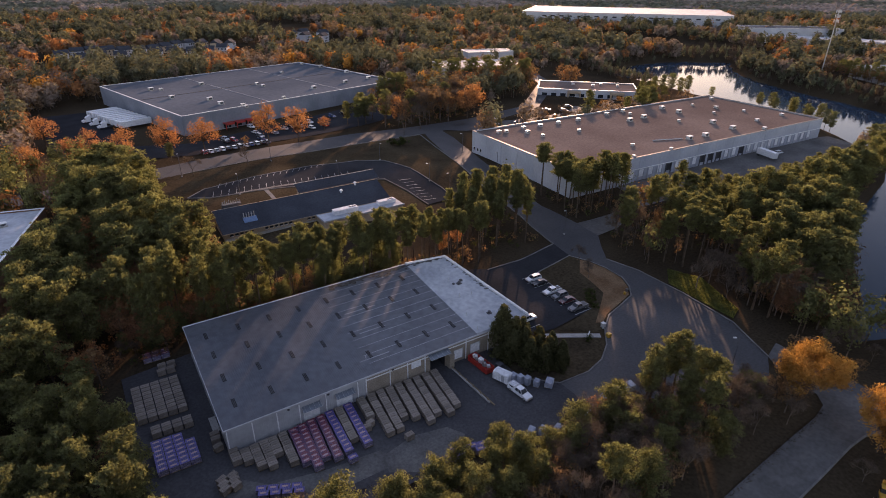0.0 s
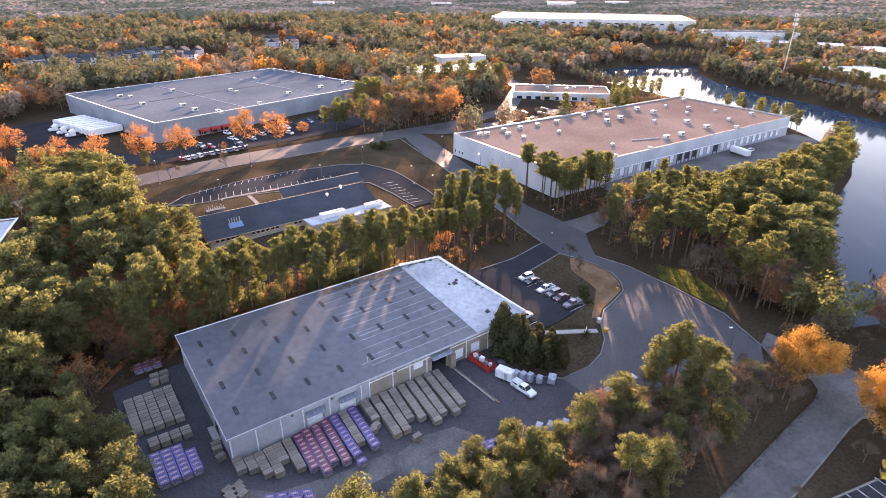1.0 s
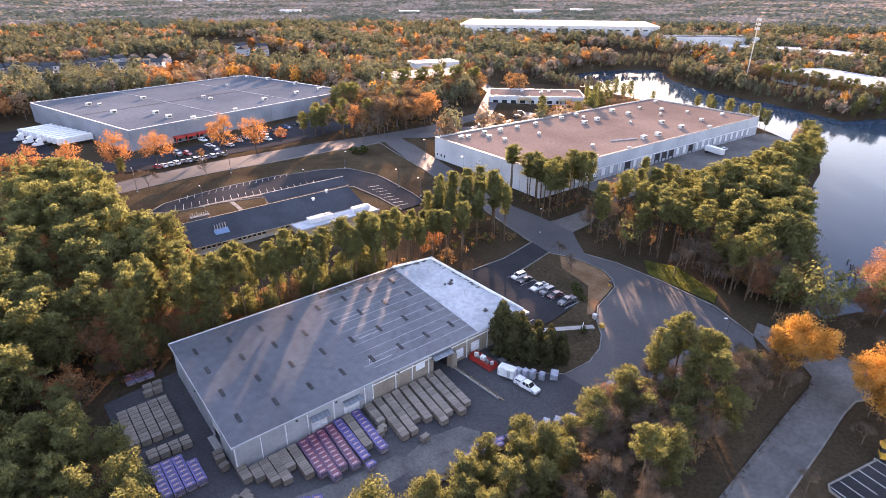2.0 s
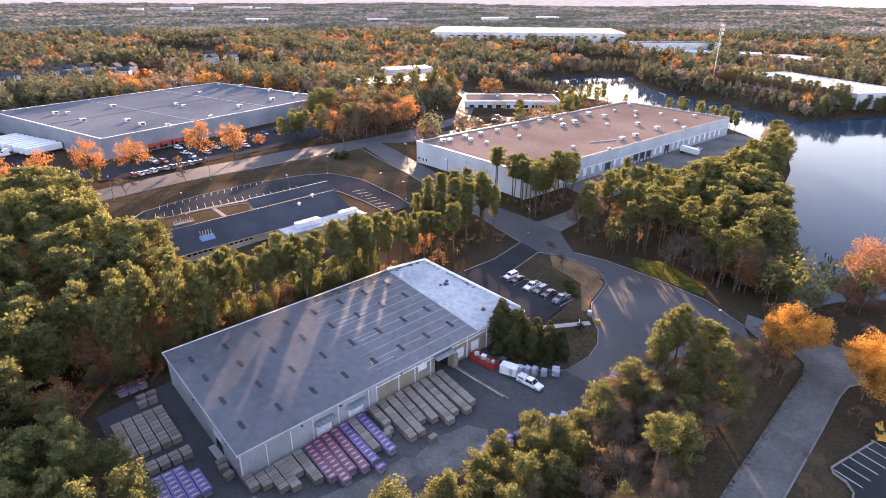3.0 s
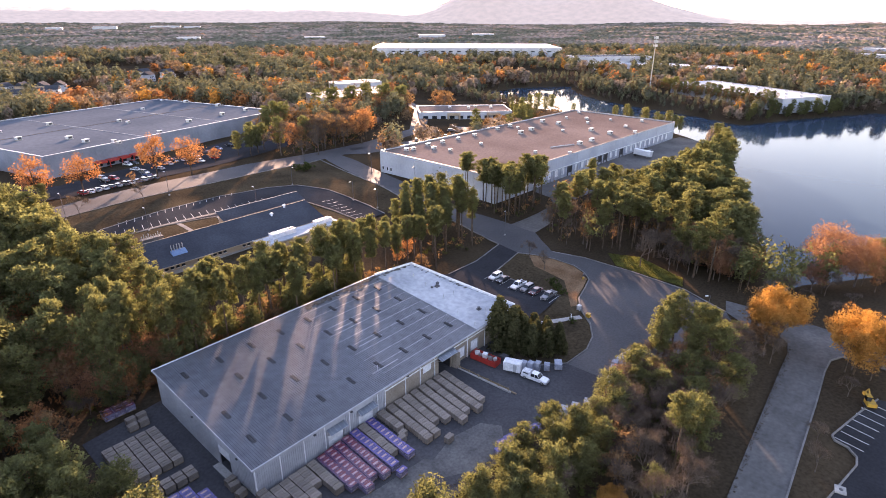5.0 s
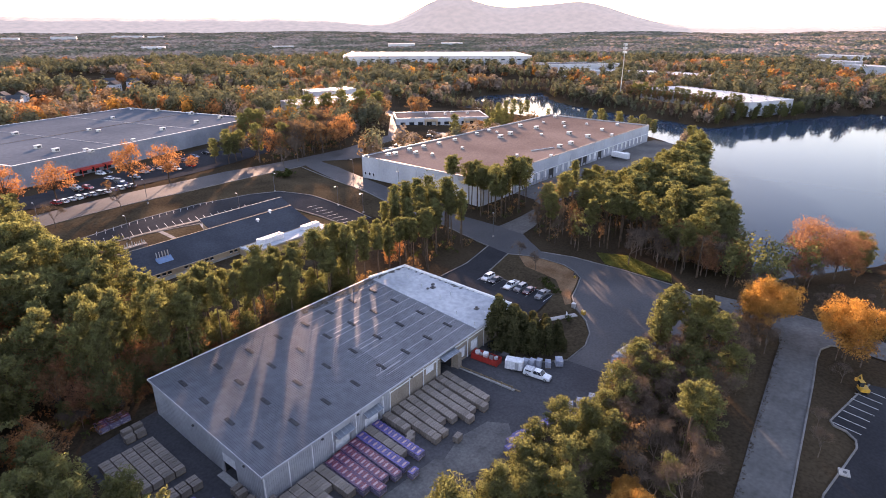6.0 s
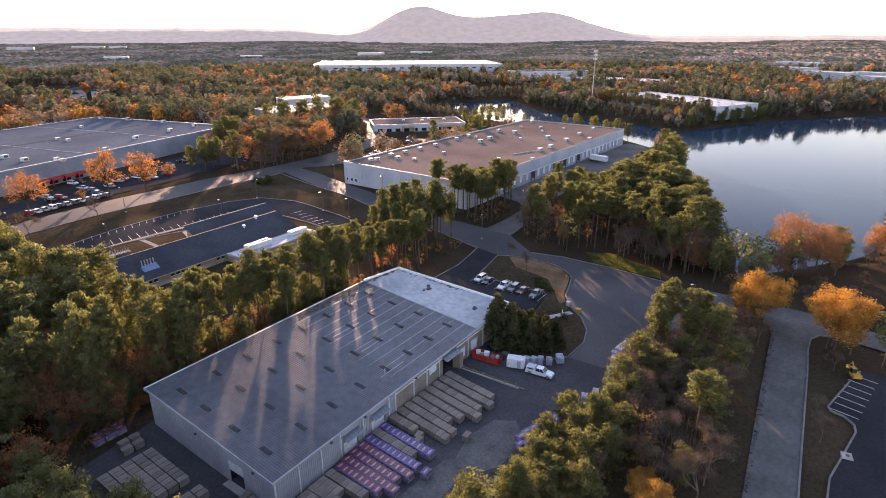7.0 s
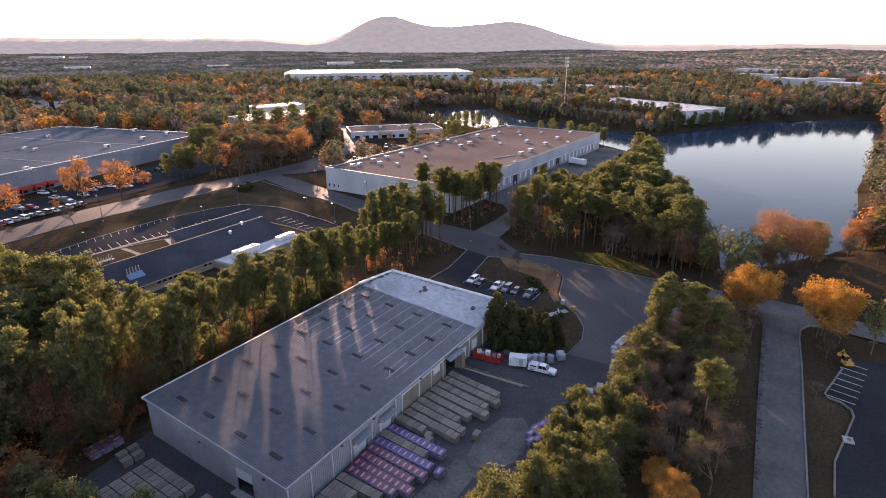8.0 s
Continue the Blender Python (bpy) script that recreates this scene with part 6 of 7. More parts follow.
FOOTPRINTS = [rect(0, 0, 0, WL, WD), rect(143, 58, -2, 172, 68.5), rect(33.2, 211.6, 14, 142, 111), rect(20, 67, 1, 61, 40), rect(259, 209, -43.5, 66, 31),
              rect(222, 268, -16, 60, 34), rect(286, 330, -16, 42, 20), rect(589, 620, -49, 292, 150), rect(520, 4, 62, 121, 52), rect(-39.5, 54, 75, 60, 50)]
OPEN = [[(5, 98), (12, 66), (86, 62), (116, 64), (140, 150), (152, 168), (105, 180), (0, 168), (0, 145), (8, 120)],
        [(129, 60), (143, 58), (150, 126), (160, 150), (150, 168), (136, 130)],
        [(-28, 172), (120, 176), (176, 205), (180, 300), (150, 362), (4, 322), (-30, 305)],
        [(160, 150), (262, 150), (305, 162), (258, 208), (180, 190)],
        [(94, -1), (94, 24), (111, 26), (122, 10), (122, -20), (112, -40), (80, -20)],
        [(121, -24), (131, 4), (136, -4), (128, -24)],
        [(40, -54), (110, -48), (118, -66), (90, -72), (40, -74)],
        [(-20, 38), (-20, -22), (40, -26), (60, -34), (100, -46), (124, -40), (123, 30), (112, 36), (74, 37)],
        [(318, 36), (340, 44), (376, 150), (388, 262), (300, 300), (262, 218), (310, 160), (318, 126)],
        [(-30, 462), (150, 466), (175, 565), (150, 590), (-25, 556)],
        [(436, 40), (474, 22), (520, -2), (500, -12), (450, 18)],
        [(440, 62), (474, 30), (531, 137), (505, 150), (455, 110)],
        [(20, -48), (100, -45), (114, -48), (102, -58), (20, -60)],
        [(10, 49), (84, 47), (98, 62), (112, 64), (86, 66), (12, 68)],
        [(205, 490), (262, 490), (275, 635), (222, 640)]]
OPEN += [rect(x, y, turn, length, depth, 18) for x, y, turn, length, depth, _ in FAR_SITES if x < 1100 and y < 1300]
KEEP = FOOTPRINTS + [p[3] for p in PADS.values()] + [LAKE]


def clear_of(x, y, margin=1.5, opens=True):
    bad = np.zeros(x.shape, bool)
    for poly in KEEP + (OPEN if opens else []):
        bad |= inside(x, y, poly)
        if margin:
            bad |= shore(x, y, poly) < margin
    return ~bad


def spread_in(poly, gap, margin=1.5, opens=False):
    """Points in an outline, jittered, clear of roads and buildings."""
    px, py = [p[0] for p in poly], [p[1] for p in poly]
    gx, gy = np.meshgrid(np.arange(min(px), max(px), gap), np.arange(min(py), max(py), gap))
    gx = gx + (np.arange(gx.shape[0]) % 2)[:, None] * gap / 2
    gx, gy = (g.ravel() + rng.uniform(-0.38, 0.38, g.size) * gap for g in (gx, gy))
    ok = inside(gx, gy, poly) & clear_of(gx, gy, margin, opens)
    return list(zip(gx[ok].tolist(), gy[ok].tolist()))


def pick(mix):
    r, total = rng.uniform(0, sum(mix.values())), 0
    for key, w in mix.items():
        total += w
        if r <= total:
            return key
    return key


STANDS = [
    # outline, spacing, mix of kinds, size range
    ([(170, 132), (250, 130), (300, 128), (320, 135), (325, 165), (306, 158), (262, 148), (200, 145)], 7.0, {"russet": 3, "bare": 3, "woodpine": 1}, (0.6, 0.95)),
    ([(133, -12), (150, -4), (152, -28), (139, -38), (127, -27)], 4.6, {"lowpine": 1.3, "russet": 2, "bare": 1.6}, (0.7, 0.95)),
    ([(-9, 36.5), (20, 36.5), (20, 48), (10, 49), (-6, 43)], 3.7, {"thinpine": 4, "pine": 3, "woodpine": 3, "orange": 1.0, "russet": 1.4}, (0.92, 1.06)),
    ([(20, 36.8), (56, 37), (56, 48), (20, 48)], 3.9, {"thinpine": 8, "pine": 2}, (0.9, 1.03)),
    ([(56, 36.8), (84, 36.8), (84, 47), (56, 46.5)], 4.3, {"thinpine": 8, "pine": 1.5, "orange": 0.3}, (0.86, 0.98)),
    ([(84, 38), (108, 37), (110, 50), (110, 60), (98, 62), (84, 54)], 4.0, {"thinpine": 5, "pine": 3}, (0.88, 1.0)),
    ([(-75, 30), (-62, -45), (-17, -38), (-16, 38), (-8, 40), (12, 52), (15, 70), (6, 96), (7, 122), (0, 146), (-14, 146), (-17, 112), (-30, 62), (-42, 52)], 5.1, {"woodpine": 8, "orange": 1.5, "russet": 2.6}, (0.9, 1.15)),
    ([(50, -34), (66, -34), (80, -37), (95, -43.5), (98, -46.5), (78, -49.5), (48, -52), (30, -52), (40, -40)], 3.3, {"lowpine": 0.8, "bare": 5, "russet": 1.2, "thinpine": 0.4}, (0.6, 0.9)),
    ([(124, 12), (131, 28), (146, 32), (150, 10), (150, -20), (138, -38), (126, -27), (137, -6), (134, 4)], 4.8, {"thinpine": 1.6, "pine": 0.6, "bare": 6, "russet": 2.4}, (0.85, 1.15)),
    ([(146, 32), (170, 34), (190, 31), (190, 14), (150, 8)], 6.4, {"woodpine": 6, "bare": 1, "russet": 1}, (0.6, 0.76)),
    ([(190, 31), (215, 27), (270, 22), (285, 22), (285, 13), (190, 13)], 4.8, {"woodpine": 6, "russet": 2}, (0.38, 0.52)),
    ([(150, 8), (190, 14), (285, 13), (300, 24), (330, 33), (332, 24), (298, 11), (250, 3), (208, -9), (160, -34), (150, -20)], 4.9, {"woodpine": 6, "bare": 1.4, "russet": 1.6}, (0.78, 1.02)),
    ([(131, 40), (137, 39), (146, 41.5), (155, 43), (160, 48), (148, 54), (141, 57), (140.5, 74), (137, 76), (132, 62)], 4.3, {"thinpine": 2, "pine": 3}, (0.95, 1.08)),
    ([(122, -46), (134, -50), (150, -58), (180, -74), (185, -95), (120, -95), (114, -84), (118, -66), (121, -52)], 10.5, {"bare": 3.6, "russet": 1.4}, (0.4, 0.7)),
    ([(-20, -20), (4, -24), (14, -30), (6, -42), (-24, -40)], 4.4, {"lowpine": 3, "bare": 1}, (0.85, 1.05)),
    ([(12, -28), (40, -28), (48, -33), (40, -42), (20, -40)], 4.4, {"lowpine": 3, "bare": 1.0}, (0.6, 0.82)),
    ([(-8, 38), (60, 38), (60, 48), (10, 49)], 4.2, {"lowpine": 5, "russet": 1}, (0.62, 0.8)),
    ([(-15, 35), (84, 36), (82, 40), (30, 43), (-12, 42)], 2.9, {"russet": 4, "orange": 1.0, "bare": 2, "lowpine": 1}, (0.3, 0.5)),
    ([(126, 174), (186, 184), (204, 214), (190, 222), (174, 206), (150, 194), (128, 188)], 6.6, {"russet": 3, "bare": 4, "orange": 1.2, "woodpine": 2}, (1.3, 1.8)),
    ([(206, 232), (262, 226), (300, 214), (312, 226), (290, 262), (214, 262)], 7.0, {"russet": 4, "bare": 2, "orange": 1.4, "woodpine": 1.6}, (1.2, 1.6)),
]
REST = {"woodpine": [], "russet": [], "bare": [], "lowpine": [], "pine": [], "thinpine": []}


def across(x, y):
    """Distance across the direction of the sun."""
    return -x * math.sin(SUN_AZ) + y * math.cos(SUN_AZ)


# clear lanes through the belt and the lakeside wood, along the direction of the sun: middle and half width
LANES, lane = [], -114.0
while lane < 60:
    fine = lane < -64
    if not -105 < lane < -94:
        LANES.append((lane, float(rng.uniform(0.3, 0.6) if fine else rng.uniform(0.42, 0.95))))
    lane += float(rng.uniform(2.0, 3.4) if fine else rng.uniform(3.2, 5.2))
LANES = sorted(LANES + [(-103.4, 1.0), (-99.6, 1.4), (-96, 1.1)])
RADIUS = {"pine": 3.0, "thinpine": 2.35, "woodpine": 3.8, "lowpine": 3.4, "bare": 3.6, "russet": 3.2, "orange": 3.6}


def between_lanes(x, y, radius, least):
    """Moves a tree between two lanes; gives its place and how much narrower its crown grows there."""
    w = across(x, y)
    for (a, ha), (b, hb) in zip(LANES, LANES[1:]):
        if a <= w < b:
            lo, hi = a + ha, b - hb
            wide = min(1.0, max(least, 0.62 * (hi - lo) / radius))
            free = max(0.0, (hi - lo) / 2 - radius * wide * 0.9)
            goal = (lo + hi) / 2 + float(rng.uniform(-free, free))
            return x - (goal - w) * math.sin(SUN_AZ), y + (goal - w) * math.cos(SUN_AZ), wide
    return x, y, 1.0


for outline, gap, mix, sizes in STANDS:
    for x, y in spread_in(outline, gap):
        key, size = pick(mix), float(rng.uniform(*sizes))
        wide = 1.0
        if "pine" in key and sizes[0] > 1.15:
            size *= 0.66
        if x < -14 and y < 28 and key != "lowpine":
            size *= 0.7
        belt = x < 112 and 34 < y < 62 and size > 0.84
        court = 122 < x < 215 and -60 < y < 40 and -112 < across(x, y) < -66
        if court and x < 178 and ("pine" in key or -105 < across(x, y) < -94):
            # tall bare trunks that let the low sun in under their crowns
            key, size = ("thinpine" if -105 < across(x, y) < -94 else "pine"), float(rng.uniform(0.88, 1.0) if x < 150 else rng.uniform(0.76, 0.88))
        elif belt and rng.uniform() < 0.92 or court:
            x, y, wide = between_lanes(x, y, RADIUS[key] * size, 0.5 if court else 0.7)
        low = not belt and 34 < y < 50 and x < 62 and key == "lowpine"
        if key in REST and (y > 58 and x < 20 or x < -17 or x > 158 or y > 150 or low):
            REST[key].append((x, y, z_at(x, y) - 0.1, size))
        else:
            plant(key, x, y, size, None, wide)

SINGLES = {
    "golden": [(29, -47, 0.5), (34, -44.5, 0.36), (26, -36.5, 0.34), (103.5, -50.5, 1.02), (101.5, -67, 1.02)],
    "rust": [(151.5, -54, 1.22), (156, -60.5, 1.0), (146.5, -51.5, 0.62), (186, -79, 0.75), (139.5, -29, 0.72), (136, -27, 0.7), (142, -23, 0.78), (132, -30.5, 0.58), (147, -34, 0.66), (-7, 41, 0.72), (-2, 45, 0.8), (4, 41.5, 0.62), (-12, 48, 0.85), (-8, 56, 0.85)],
    "lowpine": [(148, -33, 0.95), (151, -30, 0.9), (146, -36, 0.8), (168, -64, 1.05), (170, -66.5, 0.9), (186, -82, 0.9), (191, -84, 1.0)],
    "orange": [(-4, 39, 0.8), (8, 40.5, 0.66), (1, 50, 0.95), (180.5, -75.5, 1.25), (178, 177, 1.9), (187, 183, 1.8), (20, 176, 1.7), (34.5, 173.5, 1.65), (63.5, 175.5, 1.7), (77, 173, 1.7), (3, 172, 1.65),  (-24, 226, 1.5), (-15, 171, 1.5), (-29, 173, 1.5), (-8, 190, 1.4), (204, 214, 1.4), (97, 190, 0.8), (66, -35, 0.6), (62, -33, 0.72), (57, -34.8, 0.72), (53, -36.5, 0.6), (56, -48.5, 0.5), (46, -41, 0.5), (260, 232, 1.4), (240, 236, 1.3)],
    "russet": [(97, -50.5, 0.7), (99.5, -48.5, 0.8), (104, -46.5, 0.8), (103, -66.5, 0.8), (101, -70, 0.75), (95, -46, 0.75), (98, -47.5, 0.65), (142, 222, 1.1), (152, 224, 1.2), (161, 229, 1.2), (172, 232, 1.2), (176, 226, 1.3), (165, 177, 1.6), (137, 176, 1.5), (157, 190, 1.6), (148, 186, 1.5), (132, 190, 1.3), (172, 190, 1.4), (52, 172, 0.6), (110.4, -45.2, 1.0), (106, -46, 0.9), (141, -27, 1.05), (180, 204, 1.4), (192, 196, 1.3)],
    "bare": [(131, -22, 1.0), (135, -15, 1.05), (137, -6, 0.95), (131, 11, 0.9), (136.5, -26, 0.95), (99, -52, 0.8), (94, -52.6, 0.6), (101, -65.5, 0.7), (127, -9, 1.05), (133, -9, 0.95), (129, -17, 0.8), (133.5, 26, 0.9), (130, 165, 1.0), (46, 148, 0.7), (24, 146, 0.7), (110, 20, 0.6), (106, 12, 0.55), (64.2, -66.4, 0.5), (71.5, -65.2, 0.5), (91.4, -67.3, 0.5), (92, -47, 0.8), (86, -50.5, 0.7), (144, 172, 1.2), (150, 176, 1.1), (128, -48, 0.8), (122, -45, 0.7)],
    "woodpine": [(150, 227, 0.95), (157, 230, 1.05), (164, 235, 0.95), (169, 238, 0.85), (146, 222, 0.8), (333, 172, 0.75), (337, 168, 0.8), (341, 164, 0.85), (346, 160, 0.75), (351, 158, 0.85), (328, 178, 0.6), (352, 140, 0.5), (338, 60, 0.6), (342, 66, 0.7), (335, 68, 0.65), (345, 74, 0.7), (339, 80, 0.75), (348, 84, 0.7), (343, 92, 0.6), (350, 98, 0.7), (354, 108, 0.6), (331, 54, 0.7), (116, 190, 0.8), (122, 193, 0.85), (128, 197, 0.85), (124, 202, 0.8), (112, 195, 0.7), (20, 168, 0.5)],
    "pine": [(81, -35.5, 0.86), (80.7, -40, 0.8), (75, -34.5, 0.84), (78, -35, 0.88), (76, -41.5, 0.8), (72, -35.5, 0.72), (86, -41.5, 0.62)],
    "lowpine_yard": [(64, -34, 0.95), (60.5, -36, 0.8), (55, -34, 0.85), (51, -36.5, 0.8), (68, -37, 0.7), (62, -40, 0.75), (70, -42, 0.8), (72, -46, 0.7), (64, -45, 0.6), (31, -35.5, 0.8), (26, -31.5, 0.78), (18, -30.5, 0.8), (47, -35, 0.72), (41, -34, 0.75), (9.5, -26.5, 0.8), (36, -38, 0.78), (-15.8, 8, 0.95), (-15.6, -1, 1.0), (-16.5, -7, 1.05), (-13, -19, 1.0)],
    "cypress": [(62.4, -2.4, 1.25), (63.6, -5.2, 1.15), (65, -7.6, 1.0), (62, -6.6, 0.95), (66.6, -4.6, 0.95), (66.8, -9.8, 0.9), (69, -7.6, 0.85), (64, -10.4, 0.9), (68.6, -11.6, 0.8), (71, -10, 0.75), (66, -13, 0.75), (71.6, -13, 0.65), (69, -15, 0.6)],
    "shrub": [(96.5, 1.5, 1.3), (98, 3.5, 1.2), (99.2, 5.6, 1.2), (95.5, -0.5, 1.0), (82.5, -10.4, 0.8), (84, -9.6, 0.7), (118, 147, 2.4), (121, 149, 2.2), (115, 150, 2.0)],
}
for k in range(11):
    SINGLES["woodpine"].append((212 + k * 6.5, 262 - k * 1.9 - (k % 2) * 4, 1.05 + 0.1 * (k % 3)))
for k in range(20):
    SINGLES["woodpine"].append((431 + k * 6.6, 40 - k * 2.85 + (k % 3) * 3, 0.5 + 0.1 * (k * 7 % 3)))
for k in range(21):
    SINGLES["woodpine"].append((467 + 3.0 * k + (k % 3), 29 + 5.8 * k, 0.72 + 0.06 * (k * 3 % 4)))
    SINGLES["russet"].append((464 + 3.0 * k, 32 + 5.8 * k + 2 * (k % 2), 0.9 + 0.08 * (k * 5 % 4)))
for k in range(7):
    SINGLES["woodpine"].append((472 + 7.4 * k, 22 - 3.9 * k - 2 * (k % 2), 0.7 + 0.06 * (k * 5 % 4)))
for key, spots in SINGLES.items():
    for x, y, s in spots:
        plant(key.split("_")[0], x, y, s)


def woods(name, label, shapes, material, bark, spots, kind_scale):
    """Many far trees in one mesh."""
    leaf, stem = [], []
    for x, y, z, s in spots:
        wood, crown = shapes[int(rng.integers(len(shapes)))]
        a = rng.uniform(0, 6.28)
        c, sn = math.cos(a), math.sin(a)
        r = np.array([[c, sn, 0], [-sn, c, 0], [0, 0, 1]]) * s * kind_scale
        leaf.append(crown @ r + np.array([x, y, z]))
        stem.append(wood @ r + np.array([x, y, z]))
    if not leaf:
        return
    t = thing(name, label, "woodland", kind="stuff")
    for nm, arr, mat in (("crowns", leaf, material), ("trunks", stem, bark)):
        o = new(nm, tri_mesh(nm, np.concatenate(arr), mat))
        o.parent = t
        tagged(o, kind="stuff")


woods("pine_woods", "dense stand of green pines", [pine_shape(rng.uniform(16.0, 18.5), rng.uniform(0.28, 0.4), rng.uniform(3.4, 4.2), 40, 26, 0.3) for _ in range(6)], M_PINE, M_BARK, REST["woodpine"], 1.0)
woods("young_pine_woods", "young bushy pines under the tall belt", SHAPES["lowpine"], M_PINE, M_BARK, REST["lowpine"], 1.0)
woods("tall_pine_woods", "tall pines on the wooded lake shore", [pine_shape(rng.uniform(18, 20), rng.uniform(0.48, 0.6), rng.uniform(2.6, 3.2), 36, 28, 0.26) for _ in range(5)], M_PINE, M_BARK, REST["pine"] + REST["thinpine"], 1.0)
woods("oak_woods", "russet oaks among the pines", SHAPES["russet"], M_RUSSET, M_PALEBARK, REST["russet"], 1.0)
woods("bare_woods", "leafless trees among the pines", SHAPES["bare"], M_TWIG, M_PALEBARK, REST["bare"], 1.0)


def polar_spots(r0, r1, gap, az0, az1):
    c = np.array([-20.0, -70.0])
    out = []
    x0 = np.arange(-r1, r1, gap)
    gx, gy = np.meshgrid(x0, x0)
    gx, gy = (g.ravel() + rng.uniform(-0.45, 0.45, g.size) * gap for g in (gx, gy))
    r, a = np.hypot(gx, gy), np.degrees(np.arctan2(gy, gx))
    ok = (r > r0) & (r <= r1) & (a > az0) & (a < az1)
    gx, gy = gx[ok] + c[0], gy[ok] + c[1]
    ok = clear_of(gx, gy, 3.0)
    for outline, *_ in STANDS:
        ok &= ~inside(gx, gy, outline)
    gx, gy = gx[ok], gy[ok]
    gap_noise = np.array([noise.noise(Vector((x * 0.006, y * 0.006, 5.0))) for x, y in zip(gx, gy)])
    keep = (gap_noise > -0.4) | (np.hypot(gx, gy) < 500)
    gx, gy = gx[keep], gy[keep]
    return np.stack([gx, gy, ground_at(gx, gy) - 0.2], 1)


def sow(r0, r1, gap, leaves, size, grow):
    spots = polar_spots(r0, r1, gap, -14, 104)
    kinds = np.array([noise.noise(Vector((x * 0.012, y * 0.012, 1.0))) + 0.6 * noise.noise(Vector((x * 0.05, y * 0.05, 9.0))) for x, y, _ in spots])
    die = rng.uniform(0, 1, len(spots))
    sets = {"green": [], "russet": [], "orange": [], "gold": [], "bare": []}
    for (x, y, z), k, d in zip(spots, kinds, die):
        key = "green" if k + 0.5 * (d - 0.5) < 0.02 else ("russet" if d < 0.34 else ("bare" if d < 0.86 else ("orange" if d < 0.96 else "gold")))
        if key == "green" and d > 0.95:
            key = "russet"
        sets[key].append((x, y, z, rng.uniform(0.62, 1.25) * grow))
    pines = [far_shape(rng.uniform(14, 19), rng.uniform(7.5, 11), leaves, size, 0.2, 0.12) for _ in range(8)]
    rounds = [far_shape(rng.uniform(10.5, 14.5), rng.uniform(9, 12), leaves, size * 1.05, 0.12) for _ in range(8)]
    # woods beyond 250 m take the haze-paled leaf colours
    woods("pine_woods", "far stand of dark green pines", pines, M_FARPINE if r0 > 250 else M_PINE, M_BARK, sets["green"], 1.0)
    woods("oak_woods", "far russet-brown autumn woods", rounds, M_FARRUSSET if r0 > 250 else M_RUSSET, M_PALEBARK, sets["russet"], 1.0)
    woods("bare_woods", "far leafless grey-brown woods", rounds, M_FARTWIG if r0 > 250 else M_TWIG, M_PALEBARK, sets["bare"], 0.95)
    woods("maple_woods", "far orange autumn trees", rounds, M_ORANGE, M_BARK, sets["orange"], 1.1)
    woods("golden_woods", "far yellow autumn trees", rounds, M_YELLOWLEAF, M_BARK, sets["gold"], 1.0)


def shore_trees():
    """A thick fringe of trees round the far banks of the lake."""
    gx, gy = np.meshgrid(np.arange(326, 720, 6.0), np.arange(-160, 340, 6.0))
    gx, gy = (g.ravel() + rng.uniform(-2.5, 2.5, g.size) for g in (gx, gy))
    s = shore(gx, gy, LAKE)
    ok = ~inside(gx, gy, LAKE) & (s > 2.0) & (s < 26) & ((gx > 400) | (gy > 200))
    for fp in FOOTPRINTS:
        ok &= ~inside(gx, gy, fp)
    gx, gy = gx[ok], gy[ok]
    z = ground_at(gx, gy) - 0.2
    green = rng.uniform(0, 1, len(gx)) < 0.62
    pines = [far_shape(15.5, 6.0, 240, 0.9, 0.2, 0.35) for _ in range(4)]
    rounds = [far_shape(11.5, 8, 200, 0.9, 0.08) for _ in range(4)]
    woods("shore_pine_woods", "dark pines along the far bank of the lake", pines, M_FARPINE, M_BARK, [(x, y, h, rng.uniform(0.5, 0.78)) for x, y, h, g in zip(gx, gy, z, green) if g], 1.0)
    woods("shore_oak_woods", "brown leafless woods along the far bank", rounds, M_TWIG, M_PALEBARK, [(x, y, h, rng.uniform(0.55, 0.85)) for x, y, h, g in zip(gx, gy, z, green) if not g], 1.0)


shore_trees()
sow(60, 260, 6.0, 380, 0.62, 0.95)
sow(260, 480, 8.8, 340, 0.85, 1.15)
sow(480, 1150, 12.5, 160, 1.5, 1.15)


def canopy_material():
    """Far woods: greens, browns and a few orange stands, in patches the size of copses and of single crowns."""
    m, nt, nd, ln, p = nodes_of("far_canopy")
    # greens and browns lightened to carry haze, like the far trees
    copse = ramp_mix(nt, noise_at(nt, 0.007, 4), (0.095, 0.097, 0.07), (0.225, 0.175, 0.148), 0.45, 0.6)
    crown = ramp_mix(nt, noise_at(nt, 0.09, 4), (0.55,) * 3, (1.4,) * 3, 0.35, 0.65)
    col = blend(nt, "MULTIPLY", 1.0, copse, crown)
    spot = ramp_mix(nt, noise_at(nt, 0.028, 2), (0,) * 3, (1,) * 3, 0.66, 0.74)
    col = blend(nt, "MIX", spot, col, (0.3, 0.15, 0.08))
    ln.new(col, p.inputs["Base Color"])
    p.inputs["Roughness"].default_value = 1.0
    p.inputs["Specular IOR Level"].default_value = 0.0
    return m


